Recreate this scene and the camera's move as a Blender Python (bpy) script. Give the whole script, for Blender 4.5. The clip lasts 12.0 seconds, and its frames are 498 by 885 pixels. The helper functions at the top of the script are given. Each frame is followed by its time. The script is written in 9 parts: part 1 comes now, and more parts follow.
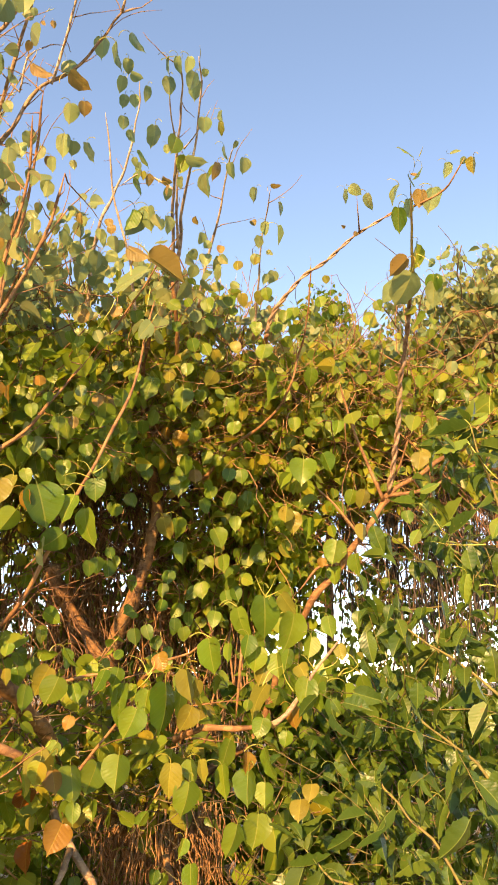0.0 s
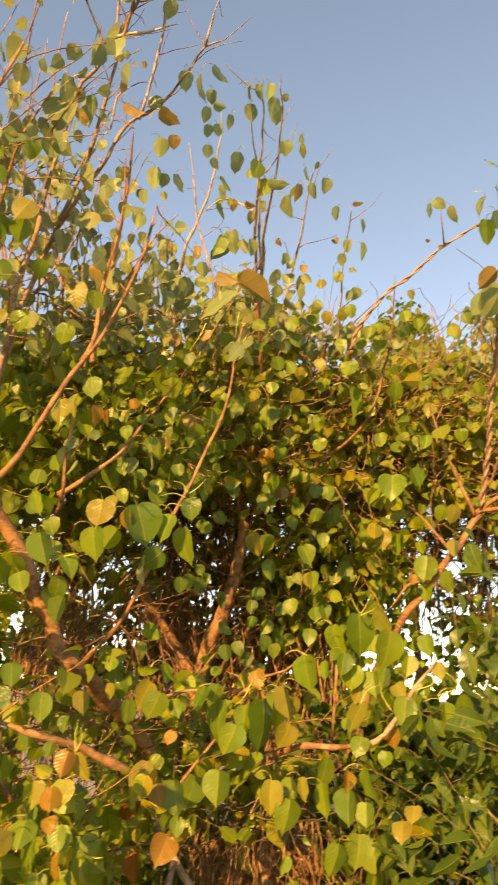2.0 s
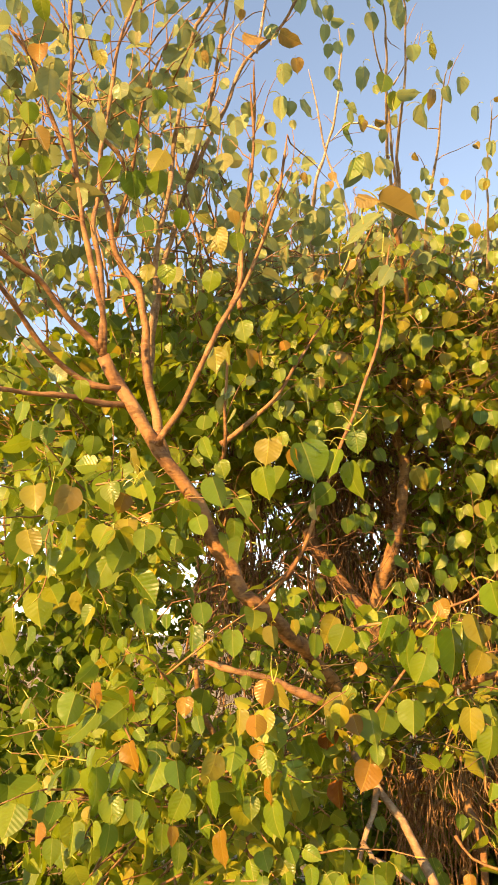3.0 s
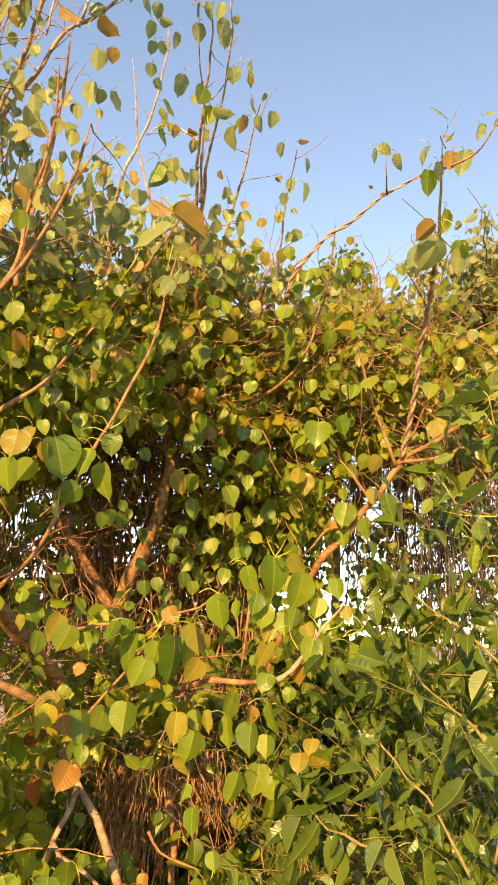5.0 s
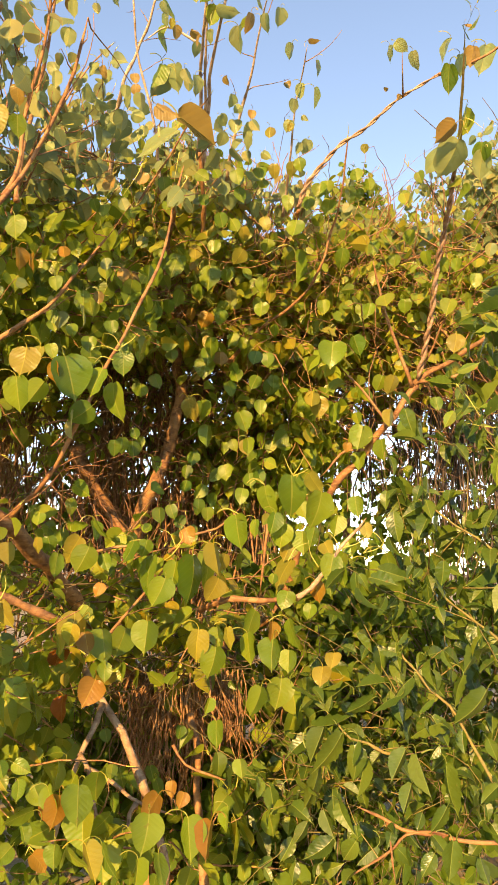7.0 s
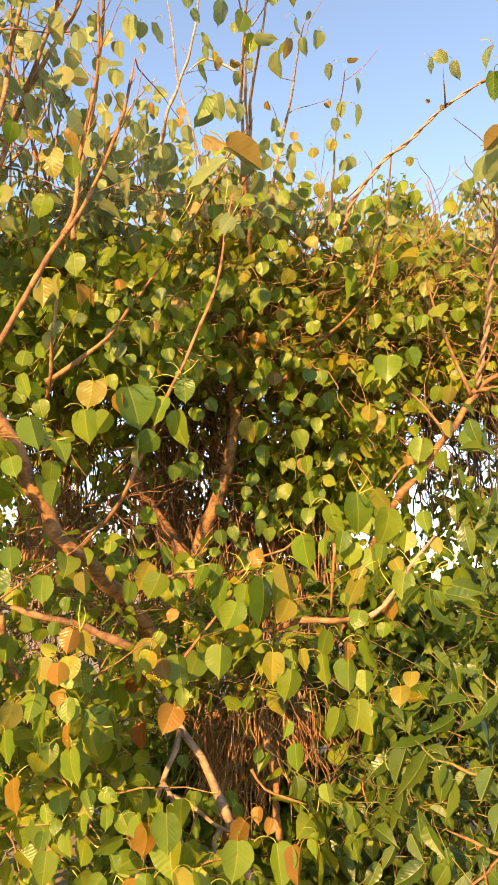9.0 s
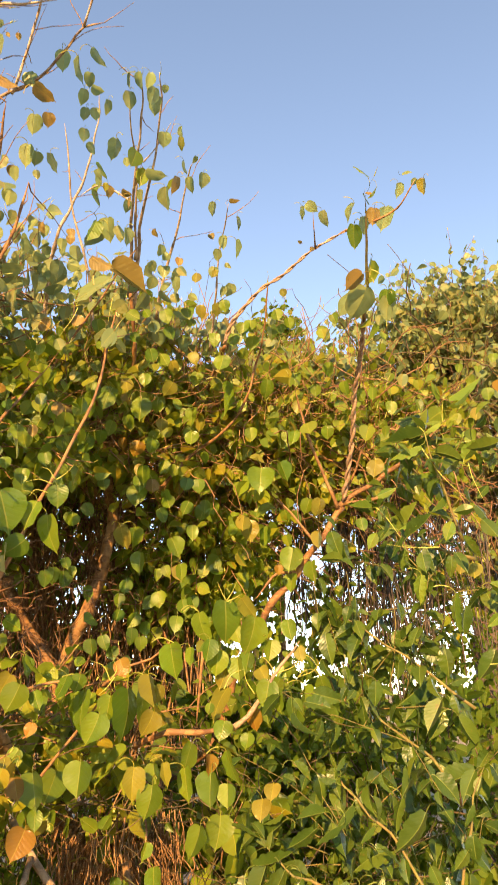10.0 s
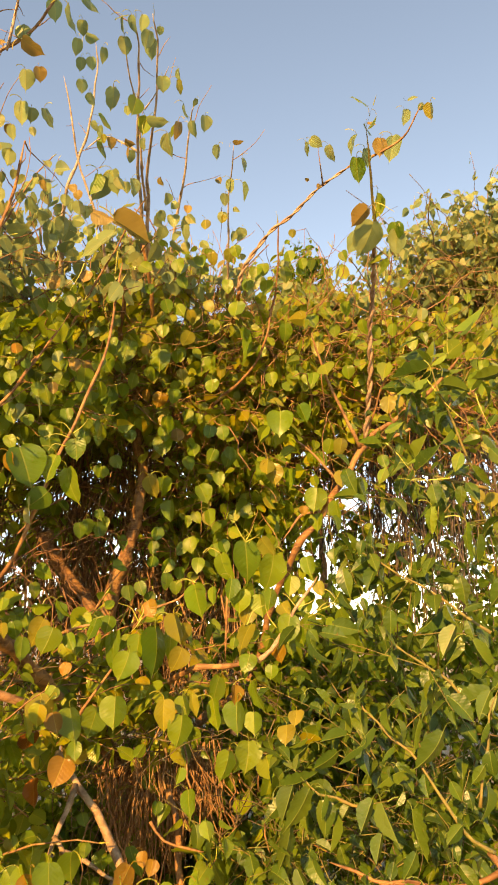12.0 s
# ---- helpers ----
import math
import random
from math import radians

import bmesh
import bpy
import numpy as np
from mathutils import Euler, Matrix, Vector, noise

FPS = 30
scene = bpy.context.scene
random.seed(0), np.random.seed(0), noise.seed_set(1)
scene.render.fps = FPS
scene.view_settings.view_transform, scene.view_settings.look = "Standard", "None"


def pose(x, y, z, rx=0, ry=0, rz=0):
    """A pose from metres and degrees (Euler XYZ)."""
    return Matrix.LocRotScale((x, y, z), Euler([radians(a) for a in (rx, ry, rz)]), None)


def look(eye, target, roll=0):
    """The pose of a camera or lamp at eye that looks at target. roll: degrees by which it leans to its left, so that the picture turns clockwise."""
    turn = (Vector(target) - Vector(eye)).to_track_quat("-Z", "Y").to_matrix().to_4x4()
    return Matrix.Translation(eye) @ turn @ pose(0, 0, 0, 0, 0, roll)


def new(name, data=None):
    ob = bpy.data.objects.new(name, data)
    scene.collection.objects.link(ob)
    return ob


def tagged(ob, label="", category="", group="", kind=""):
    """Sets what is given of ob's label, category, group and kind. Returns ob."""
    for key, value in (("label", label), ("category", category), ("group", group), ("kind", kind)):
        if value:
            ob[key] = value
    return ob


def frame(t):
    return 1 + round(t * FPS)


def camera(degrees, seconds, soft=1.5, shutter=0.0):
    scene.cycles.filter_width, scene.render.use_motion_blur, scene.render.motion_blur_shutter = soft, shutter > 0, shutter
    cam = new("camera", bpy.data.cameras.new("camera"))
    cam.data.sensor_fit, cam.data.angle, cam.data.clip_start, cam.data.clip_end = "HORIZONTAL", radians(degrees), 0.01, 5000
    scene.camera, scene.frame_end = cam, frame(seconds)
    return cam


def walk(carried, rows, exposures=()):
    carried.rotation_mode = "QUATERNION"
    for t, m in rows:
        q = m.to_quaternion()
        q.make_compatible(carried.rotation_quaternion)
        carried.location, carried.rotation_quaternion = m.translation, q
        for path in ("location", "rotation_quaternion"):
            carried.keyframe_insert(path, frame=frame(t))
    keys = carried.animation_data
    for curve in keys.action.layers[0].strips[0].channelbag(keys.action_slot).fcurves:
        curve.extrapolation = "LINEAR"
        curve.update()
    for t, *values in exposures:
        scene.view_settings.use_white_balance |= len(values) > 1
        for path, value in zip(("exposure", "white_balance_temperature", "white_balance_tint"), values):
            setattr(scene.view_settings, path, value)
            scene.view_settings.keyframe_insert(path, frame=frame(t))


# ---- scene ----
cam = camera(38.56, 12.0, 1.6, 0.18)
PATH = [
    (0, look((0.000, 0.000, 1.600), (-0.001, 2.843, 2.558), 0.00)),
    (0.5, look((0.017, -0.017, 1.583), (0.019, 2.768, 2.697), -0.79)),
    (1, look((0.018, -0.034, 1.597), (0.016, 2.743, 2.732), 0.35)),
    (1.5, look((0.010, -0.032, 1.595), (-0.010, 2.750, 2.717), 0.83)),
    (2, look((-0.040, -0.031, 1.603), (-0.363, 2.774, 2.616), 1.05)),
    (2.5, look((-0.112, -0.001, 1.574), (-0.947, 2.739, 2.464), 0.07)),
    (3, look((-0.095, 0.005, 1.567), (-1.021, 2.737, 2.392), -1.32)),
    (3.5, look((-0.046, -0.015, 1.582), (-0.607, 2.781, 2.514), 1.15)),
    (3.7, look((-0.024, -0.026, 1.602), (-0.481, 2.803, 2.490), 3.54)),
    (5.3, look((-0.009, -0.003, 1.609), (0.005, 2.910, 2.325), 1.68)),
    (5.5, look((-0.014, 0.007, 1.603), (0.030, 2.936, 2.248), 1.30)),
    (6, look((-0.022, 0.026, 1.589), (0.050, 2.977, 2.119), 1.51)),
    (6.5, look((-0.037, 0.029, 1.586), (-0.064, 2.986, 2.094), 1.82)),
    (6.7, look((-0.028, 0.047, 1.568), (-0.096, 3.000, 2.089), 1.87)),
    (8.3, look((-0.069, 0.028, 1.591), (-0.136, 2.984, 2.096), 0.96)),
    (8.5, look((-0.072, 0.027, 1.590), (-0.262, 2.968, 2.152), 0.97)),
    (9, look((-0.069, 0.036, 1.579), (-0.349, 2.964, 2.169), -0.54)),
    (9.5, look((-0.038, 0.009, 1.578), (-0.043, 2.931, 2.258), -1.60)),
    (10, look((-0.034, -0.034, 1.568), (0.176, 2.783, 2.580), -1.29)),
    (10.5, look((-0.044, -0.046, 1.571), (0.126, 2.722, 2.717), -1.20)),
    (11, look((-0.039, -0.048, 1.574), (0.222, 2.737, 2.658), -1.45)),
    (11.5, look((-0.002, -0.071, 1.560), (0.215, 2.753, 2.551), -3.13)),
    (12, look((0.048, -0.065, 1.544), (0.081, 2.824, 2.352), -3.52)),
]
EXPOSURES = [(0.0, 1.93, 8650, 15), (0.4, 1.83, 8850, 15), (0.9, 1.67, 10100, 15), (1.8, 1.66, 10950, 15), (2.3, 1.78, 12000, 15), (2.6, 1.83, 11500, 15), (3.0, 1.94, 10200, 15), (3.6, 1.99, 9400, 15),
             (5.3, 1.88, 9400, 15), (6.7, 1.90, 9250, 15), (8.3, 1.98, 8850, 15), (9.6, 1.97, 8800, 15), (10.1, 1.82, 9050, 15), (10.6, 1.63, 9550, 15), (11.4, 1.66, 11000, 15), (12.0, 1.76, 11900, 15)]
walk(cam, PATH, EXPOSURES)

# ---------------------------------------------------------------- world and sun
SUN_FROM = Vector((-0.24, -0.92, 0.30)).normalized()
world = bpy.data.worlds.new("sky")
scene.world = world
world.use_nodes = True
wn = world.node_tree.nodes
sky = wn.new("ShaderNodeTexSky")
sky.sky_type = "NISHITA"
sky.sun_disc = False
sky.sun_elevation = math.asin(SUN_FROM.z)
sky.sun_rotation = math.atan2(SUN_FROM.x, SUN_FROM.y)
sky.air_density, sky.dust_density, sky.ozone_density = 0.72, 0.0, 2.0
wn["Background"].inputs["Strength"].default_value = 0.14
world.node_tree.links.new(sky.outputs[0], wn["Background"].inputs["Color"])
lamp = bpy.data.lights.new("sun", "SUN")
lamp.energy, lamp.angle, lamp.color = 4.05, radians(0.6), (1.0, 0.675, 0.335)
sun = new("sun", lamp)
sun.matrix_world = look(SUN_FROM * 50, (0, 0, 0))


# ---------------------------------------------------------------- materials
class Nodes:
    """Short hand for a material's node tree."""

    def __init__(self, name):
        self.mat = bpy.data.materials.new(name)
        self.mat.use_nodes = True
        self.tree = self.mat.node_tree
        self.bsdf = self.tree.nodes["Principled BSDF"]
        self.out = self.tree.nodes["Material Output"]

    def add(self, kind, **inputs):
        node = self.tree.nodes.new("ShaderNode" + kind)
        for key, value in inputs.items():
            self.put(node.inputs[key.replace("_", " ")], value)
        return node

    def put(self, socket, value):
        if isinstance(value, bpy.types.NodeSocket):
            self.tree.links.new(value, socket)
        else:
            socket.default_value = value

    def maths(self, op, a, b=0.0, c=0.0):
        node = self.tree.nodes.new("ShaderNodeMath")
        node.operation = op
        for socket, value in zip(node.inputs, (a, b, c)):
            self.put(socket, value)
        return node.outputs[0]

    def ramp(self, fac, stops):
        node = self.tree.nodes.new("ShaderNodeValToRGB")
        bar = node.color_ramp.elements
        while len(bar) < len(stops):
            bar.new(0.5)
        for e, (at, col) in zip(bar, stops):
            e.position, e.color = at, (*col, 1)
        self.put(node.inputs[0], fac)
        return node.outputs[0]

    def mix(self, fac, a, b, blend="MIX"):
        node = self.tree.nodes.new("ShaderNodeMix")
        node.data_type, node.blend_type = "RGBA", blend
        self.put(node.inputs[0], fac)
        for socket, value in ((node.inputs[6], a), (node.inputs[7], b)):
            self.put(socket, (*value, 1) if isinstance(value, tuple) and len(value) == 3 else value)
        return node.outputs[2]

    def noise(self, scale, detail=3.0, vector=None):
        node = self.add("TexNoise", Scale=scale, Detail=detail)
        self.put(node.inputs["Vector"], vector or self.add("TexCoord").outputs["Object"])
        return node.outputs["Fac"]

    def bump(self, height, strength, distance=0.01):
        node = self.add("Bump", Height=height, Strength=strength, Distance=distance)
        self.tree.links.new(node.outputs[0], self.bsdf.inputs["Normal"])
        return node.outputs[0]


def world_place(n):
    return n.add("NewGeometry").outputs["Position"]


def leaf_material(name, stops, glow, stalk, veins=7.0, gloss=0.32, thin=0.50, sweep=0.65, spec=0.36, quilt=0.30):
    """A leaf: hue from leaf to leaf, pale midrib and side veins, blemishes, light shining through."""
    n = Nodes(name)
    geo = n.add("NewGeometry")
    luck = n.maths("FRACT", n.maths("ADD", geo.outputs["Random Per Island"], n.add("ObjectInfo").outputs["Random"]))
    drift = n.noise(1.3, 2.0, geo.outputs["Position"])
    tone = n.maths("ADD", n.maths("MULTIPLY", luck, 0.86), n.maths("MULTIPLY", n.maths("SUBTRACT", drift, 0.5), 0.55))
    colour = n.ramp(tone, stops)
    shade = n.maths("MULTIPLY_ADD", n.maths("FRACT", n.maths("MULTIPLY", luck, 13.7)), 0.52, 0.95)
    colour = n.mix(1.0, colour, n.add("CombineColor", Red=shade, Green=shade, Blue=shade).outputs[0], "MULTIPLY")
    uv = n.add("SeparateXYZ", Vector=n.add("UVMap").outputs[0])
    across = n.maths("ABSOLUTE", uv.outputs[0])
    rib = n.maths("LESS_THAN", across, 0.018)
    slant = n.maths("SUBTRACT", uv.outputs[1], n.maths("MULTIPLY", across, sweep))
    wave = n.maths("FRACT", n.maths("MULTIPLY", slant, veins))
    side = n.maths("LESS_THAN", n.maths("ABSOLUTE", n.maths("SUBTRACT", wave, 0.5)), 0.045)
    vein = n.maths("MAXIMUM", n.maths("MULTIPLY", rib, 0.7), n.maths("MULTIPLY", side, 0.14))
    colour = n.mix(vein, colour, stalk)
    rim = n.maths("ADD", n.ramp(across, [(0.05, (0, 0, 0)), (0.45, (1, 1, 1))]), n.ramp(n.noise(9.0, 2.0, geo.outputs["Position"]), [(0.42, (0, 0, 0)), (0.66, (1, 1, 1))]))
    colour = n.mix(n.maths("MULTIPLY", rim, 0.35), colour, n.mix(1.0, colour, (0.62, 0.72, 0.7), "MULTIPLY"))
    spots = n.noise(55.0, 4.0, geo.outputs["Position"])
    colour = n.mix(n.maths("MULTIPLY", n.maths("GREATER_THAN", spots, 0.69), 0.55), colour, (0.16, 0.09, 0.03))
    mottle = n.noise(26.0, 3.0, geo.outputs["Position"])
    colour = n.mix(n.maths("MULTIPLY_ADD", mottle, 0.5, -0.1), colour, n.mix(0.5, colour, glow))
    colour = n.mix(n.maths("LESS_THAN", uv.outputs[1], -0.05), colour, stalk)
    n.put(n.bsdf.inputs["Base Color"], colour)
    sheen = n.maths("MULTIPLY", n.maths("FRACT", n.maths("MULTIPLY", luck, 7.3)), 0.18)
    n.put(n.bsdf.inputs["Roughness"], n.maths("ADD", n.maths("MULTIPLY_ADD", mottle, 0.22, gloss - 0.16), sheen))
    n.bsdf.inputs["Specular IOR Level"].default_value = spec
    waves = n.noise(2.6, 1.0, n.add("CombineXYZ", X=uv.outputs[0], Y=uv.outputs[1], Z=n.maths("MULTIPLY", luck, 40.0)).outputs[0])
    relief = n.maths("ADD", n.maths("MULTIPLY_ADD", vein, -0.8, n.maths("MULTIPLY", waves, 3.0)), n.maths("MULTIPLY", n.maths("ABSOLUTE", n.maths("SUBTRACT", wave, 0.5)), 0.8))
    n.bump(relief, quilt, 0.003)
    through_light = n.add("BsdfTranslucent", Color=n.mix(0.62, colour, glow))
    blend = n.add("MixShader", Fac=thin)
    n.tree.links.new(n.bsdf.outputs[0], blend.inputs[1])
    n.tree.links.new(through_light.outputs[0], blend.inputs[2])
    n.tree.links.new(blend.outputs[0], n.out.inputs["Surface"])
    return n.mat


def bark_material(name, light, dark, lichen, scale=30.0, depth=0.004):
    n = Nodes(name)
    place = n.add("TexCoord").outputs["Object"]
    fine = n.noise(scale, 6.0, place)
    broad = n.noise(scale * 0.16, 3.0, place)
    colour = n.mix(n.ramp(fine, [(0.36, (0, 0, 0)), (0.62, (1, 1, 1))]), dark, light)
    colour = n.mix(n.maths("MULTIPLY", n.maths("GREATER_THAN", broad, 0.55), 0.45), colour, lichen)
    ridges = n.noise(scale * 2.2, 5.0, n.add("Mapping", Vector=place, Scale=(1.0, 1.0, 0.35)).outputs[0])
    scars = n.noise(scale * 0.9, 2.0, n.add("Mapping", Vector=place, Scale=(0.7, 0.7, 1.1)).outputs[0])
    colour = n.mix(n.maths("MULTIPLY", n.maths("GREATER_THAN", scars, 0.58), 0.6), colour, dark)
    rings = n.noise(scale * 1.6, 3.0, n.add("Mapping", Vector=place, Scale=(0.6, 0.6, 2.6)).outputs[0])
    colour = n.mix(n.ramp(rings, [(0.56, (0, 0, 0)), (0.64, (0.35, 0.35, 0.35))]), colour, lichen)
    n.put(n.bsdf.inputs["Base Color"], colour)
    n.bsdf.inputs["Roughness"].default_value = 0.75
    n.bump(n.maths("ADD", n.maths("ADD", ridges, rings), n.maths("MULTIPLY", scars, 0.7)), 0.8, depth)
    return n.mat


FIG_STOPS = [(0.0, (0.070, 0.128, 0.026)), (0.32, (0.132, 0.188, 0.031)), (0.60, (0.200, 0.235, 0.038)),
             (0.77, (0.246, 0.226, 0.032)), (0.90, (0.275, 0.178, 0.032)), (1.0, (0.280, 0.135, 0.036))]
# Greener hues: own tone on low figs, painted shade under the main crown.
FIG_SHADE_STOPS = [(0.0, (0.060, 0.116, 0.021)), (0.42, (0.120, 0.186, 0.027)), (0.78, (0.198, 0.234, 0.032)), (0.9, (0.270, 0.212, 0.026)), (1.0, (0.310, 0.165, 0.028))]
FIG_LEAF = leaf_material("fig_leaf", FIG_STOPS, (0.32, 0.37, 0.025), (0.36, 0.33, 0.06))
FIG_SHADE_GREEN = leaf_material("shade_green_fig_leaf", FIG_SHADE_STOPS, (0.30, 0.37, 0.022), (0.34, 0.33, 0.06))
MULBERRY_LEAF = leaf_material("mulberry_leaf", [(0.0, (0.018, 0.044, 0.009)), (0.45, (0.037, 0.070, 0.012)), (0.8, (0.064, 0.095, 0.015)),
                              (1.0, (0.125, 0.152, 0.020))], (0.145, 0.22, 0.022), (0.17, 0.21, 0.05), 8.0, 0.32, 0.30, 0.9, spec=0.36, quilt=0.16)
# Brighter mulberry leaf: young growth, with sunlight added into its colour.
MULBERRY_YOUNG_LIT = leaf_material("young_lit_mulberry_leaf", [(0.0, (0.066, 0.124, 0.019)), (0.6, (0.110, 0.166, 0.024)), (1.0, (0.175, 0.200, 0.030))], (0.22, 0.31, 0.03), (0.26, 0.29, 0.05), 8.0, 0.34, 0.34, 0.9, spec=0.45, quilt=0.16)
DARK_LEAF = leaf_material("undergrowth_leaf", [(0.0, (0.038, 0.082, 0.014)), (0.5, (0.078, 0.130, 0.017)), (0.85, (0.130, 0.160, 0.024)),
                          (1.0, (0.200, 0.150, 0.035))], (0.16, 0.24, 0.012), (0.20, 0.24, 0.05), gloss=0.55, spec=0.2)
FIG_GREEN = leaf_material("green_fig_leaf", [(0.0, (0.046, 0.108, 0.018)), (1.0, (0.106, 0.168, 0.022))], (0.22, 0.31, 0.024), (0.30, 0.31, 0.07))
FIG_LIME = leaf_material("yellow_green_fig_leaf", [(0.0, (0.086, 0.158, 0.021)), (1.0, (0.158, 0.206, 0.026))], (0.28, 0.36, 0.026), (0.34, 0.34, 0.08))
FIG_YELLOW = leaf_material("yellow_fig_leaf", [(0.0, (0.185, 0.185, 0.034)), (1.0, (0.235, 0.178, 0.036))], (0.31, 0.29, 0.04), (0.42, 0.36, 0.06))
FIG_COPPER = leaf_material("copper_fig_leaf", [(0.0, (0.250, 0.150, 0.026)), (1.0, (0.250, 0.108, 0.024))], (0.34, 0.19, 0.025), (0.40, 0.28, 0.06))
FIG_BRONZE = leaf_material("bronze_fig_leaf", [(0.0, (0.215, 0.160, 0.050)), (1.0, (0.260, 0.155, 0.055))], (0.34, 0.22, 0.05), (0.40, 0.30, 0.08), thin=0.45)
FIG_RED = leaf_material("russet_fig_leaf", [(0.0, (0.200, 0.062, 0.013)), (1.0, (0.240, 0.080, 0.016))], (0.24, 0.08, 0.014), (0.38, 0.24, 0.06))
GREEN_STEM = bark_material("green_stem", (0.19, 0.16, 0.045), (0.10, 0.085, 0.025), (0.22, 0.14, 0.05), 60.0, 0.001)
# Paler, bluer leaf colours hold the haze over leaves against the sky.
FIG_PALE_HAZED = leaf_material("pale_hazed_fig_leaf", [(0.0, (0.190, 0.250, 0.100)), (1.0, (0.260, 0.290, 0.115))], (0.32, 0.38, 0.13), (0.36, 0.36, 0.10), thin=0.5)
FIG_DULL_HAZED = leaf_material("dull_hazed_fig_leaf", [(0.0, (0.120, 0.180, 0.085)), (0.45, (0.185, 0.232, 0.100)), (0.8, (0.255, 0.245, 0.095)), (1.0, (0.270, 0.170, 0.075))],
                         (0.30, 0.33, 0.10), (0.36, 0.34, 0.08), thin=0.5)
BARK = bark_material("fig_bark", (0.27, 0.130, 0.050), (0.110, 0.048, 0.020), (0.33, 0.185, 0.080))
TWIG_BARK = bark_material("young_bark", (0.27, 0.135, 0.058), (0.120, 0.056, 0.026), (0.34, 0.205, 0.095), 60.0, 0.0012)
STRAW_TWIG = bark_material("straw_twig", (0.120, 0.080, 0.038), (0.055, 0.036, 0.017), (0.160, 0.115, 0.058), 60.0, 0.001)
# Root bark darkened: the shade on backlit roots is put into the colour.
SHADED_BARK = bark_material("shaded_bark", (0.095, 0.066, 0.050), (0.042, 0.030, 0.023), (0.130, 0.098, 0.076), 50.0, 0.0015)
DRY_BARK = bark_material("dry_bark", (0.300, 0.190, 0.108), (0.150, 0.090, 0.050), (0.350, 0.240, 0.150), 45.0)
VINE_BARK = bark_material("vine_bark", (0.360, 0.235, 0.160), (0.180, 0.110, 0.072), (0.420, 0.300, 0.215), 45.0)
# Pale grey bark: the glare over the high stems is put into its colour.
HAZY_BARK = bark_material("hazy_bark", (0.44, 0.335, 0.26), (0.24, 0.175, 0.135), (0.52, 0.42, 0.34), 45.0)
ROOT_BARK = bark_material("aerial_root", (0.215, 0.098, 0.048), (0.085, 0.037, 0.019), (0.255, 0.135, 0.072), 50.0, 0.0015)


def shoot_material():
    n = Nodes("new_shoot")
    fine = n.noise(90.0)
    n.put(n.bsdf.inputs["Base Color"], n.mix(fine, (0.32, 0.31, 0.05), (0.42, 0.40, 0.10)))
    n.bsdf.inputs["Roughness"].default_value = 0.45
    return n.mat


SHOOT = shoot_material()


def ground_material():
    n = Nodes("dry_soil")
    place = world_place(n)
    fine, broad = n.noise(70.0, 8.0, place), n.noise(0.55, 8.0, place)
    soil = n.mix(fine, (0.24, 0.175, 0.108), (0.38, 0.285, 0.188))
    soil = n.mix(n.ramp(n.noise(3.0, 6.0, place), [(0.4, (0, 0, 0)), (0.65, (0.6, 0.6, 0.6))]), soil, (0.27, 0.20, 0.125))
    grass = n.mix(fine, (0.18, 0.145, 0.06), (0.30, 0.245, 0.12))
    n.put(n.bsdf.inputs["Base Color"], n.mix(n.ramp(broad, [(0.42, (0, 0, 0)), (0.58, (1, 1, 1))]), soil, grass))
    n.bsdf.inputs["Roughness"].default_value = 0.95
    n.bump(fine, 0.6, 0.012)
    return n.mat


def hill_material():
    n = Nodes("scrub_hillside")
    place = world_place(n)
    fine, broad = n.noise(0.22, 6.0, place), n.noise(0.03, 3.0, place)
    # greyed scrub colours: the distance haze is mixed into them
    scrub = n.mix(fine, (0.11, 0.105, 0.10), (0.19, 0.18, 0.165))
    n.put(n.bsdf.inputs["Base Color"], n.mix(broad, scrub, (0.20, 0.20, 0.19)))
    n.bsdf.inputs["Roughness"].default_value = 1.0
    n.bump(fine, 0.8, 2.0)
    return n.mat


# ---------------------------------------------------------------- mesh helpers
def link_mesh(name, verts, faces, material, parent=None, uvs=None, smooth=True):
    """Arrays of corners and of equal or mixed faces as one object."""
    me = bpy.data.meshes.new(name)
    me.from_pydata(verts if isinstance(verts, list) else verts.tolist(), [], faces if isinstance(faces, list) else faces.tolist())
    if uvs is not None:
        index = np.empty(len(me.loops), dtype=np.int32)
        me.loops.foreach_get("vertex_index", index)
        layer = me.uv_layers.new(name="UVMap")
        layer.data.foreach_set("uv", np.asarray(uvs, dtype=np.float32)[index].ravel())
        spine = np.abs(np.asarray(uvs)[:, 0]) < 1e-6
        ends = np.empty(len(me.edges) * 2, dtype=np.int32)
        me.edges.foreach_get("vertices", ends)
        ends = ends.reshape(-1, 2)
        crease = me.attributes.new("sharp_edge", "BOOLEAN", "EDGE")
        crease.data.foreach_set("value", spine[ends[:, 0]] & spine[ends[:, 1]])
    me.polygons.foreach_set("use_smooth", np.full(len(me.polygons), smooth))
    me.materials.append(material)
    me.update()
    ob = new(name, me)
    ob.parent = parent
    return ob


def thing(name, place, label, category, group="", kind=""):
    ob = new(name)
    ob.location = place
    ob.empty_display_size = 0.1
    return tagged(ob, label, category, group, kind)


def under(ob, parent):
    """Make ob a part of parent without moving it."""
    ob.parent = parent
    top, at = parent, Vector((0, 0, 0))
    while top is not None:
        at += top.location
        top = top.parent
    ob.matrix_parent_inverse = Matrix.Translation(-at)
    return ob


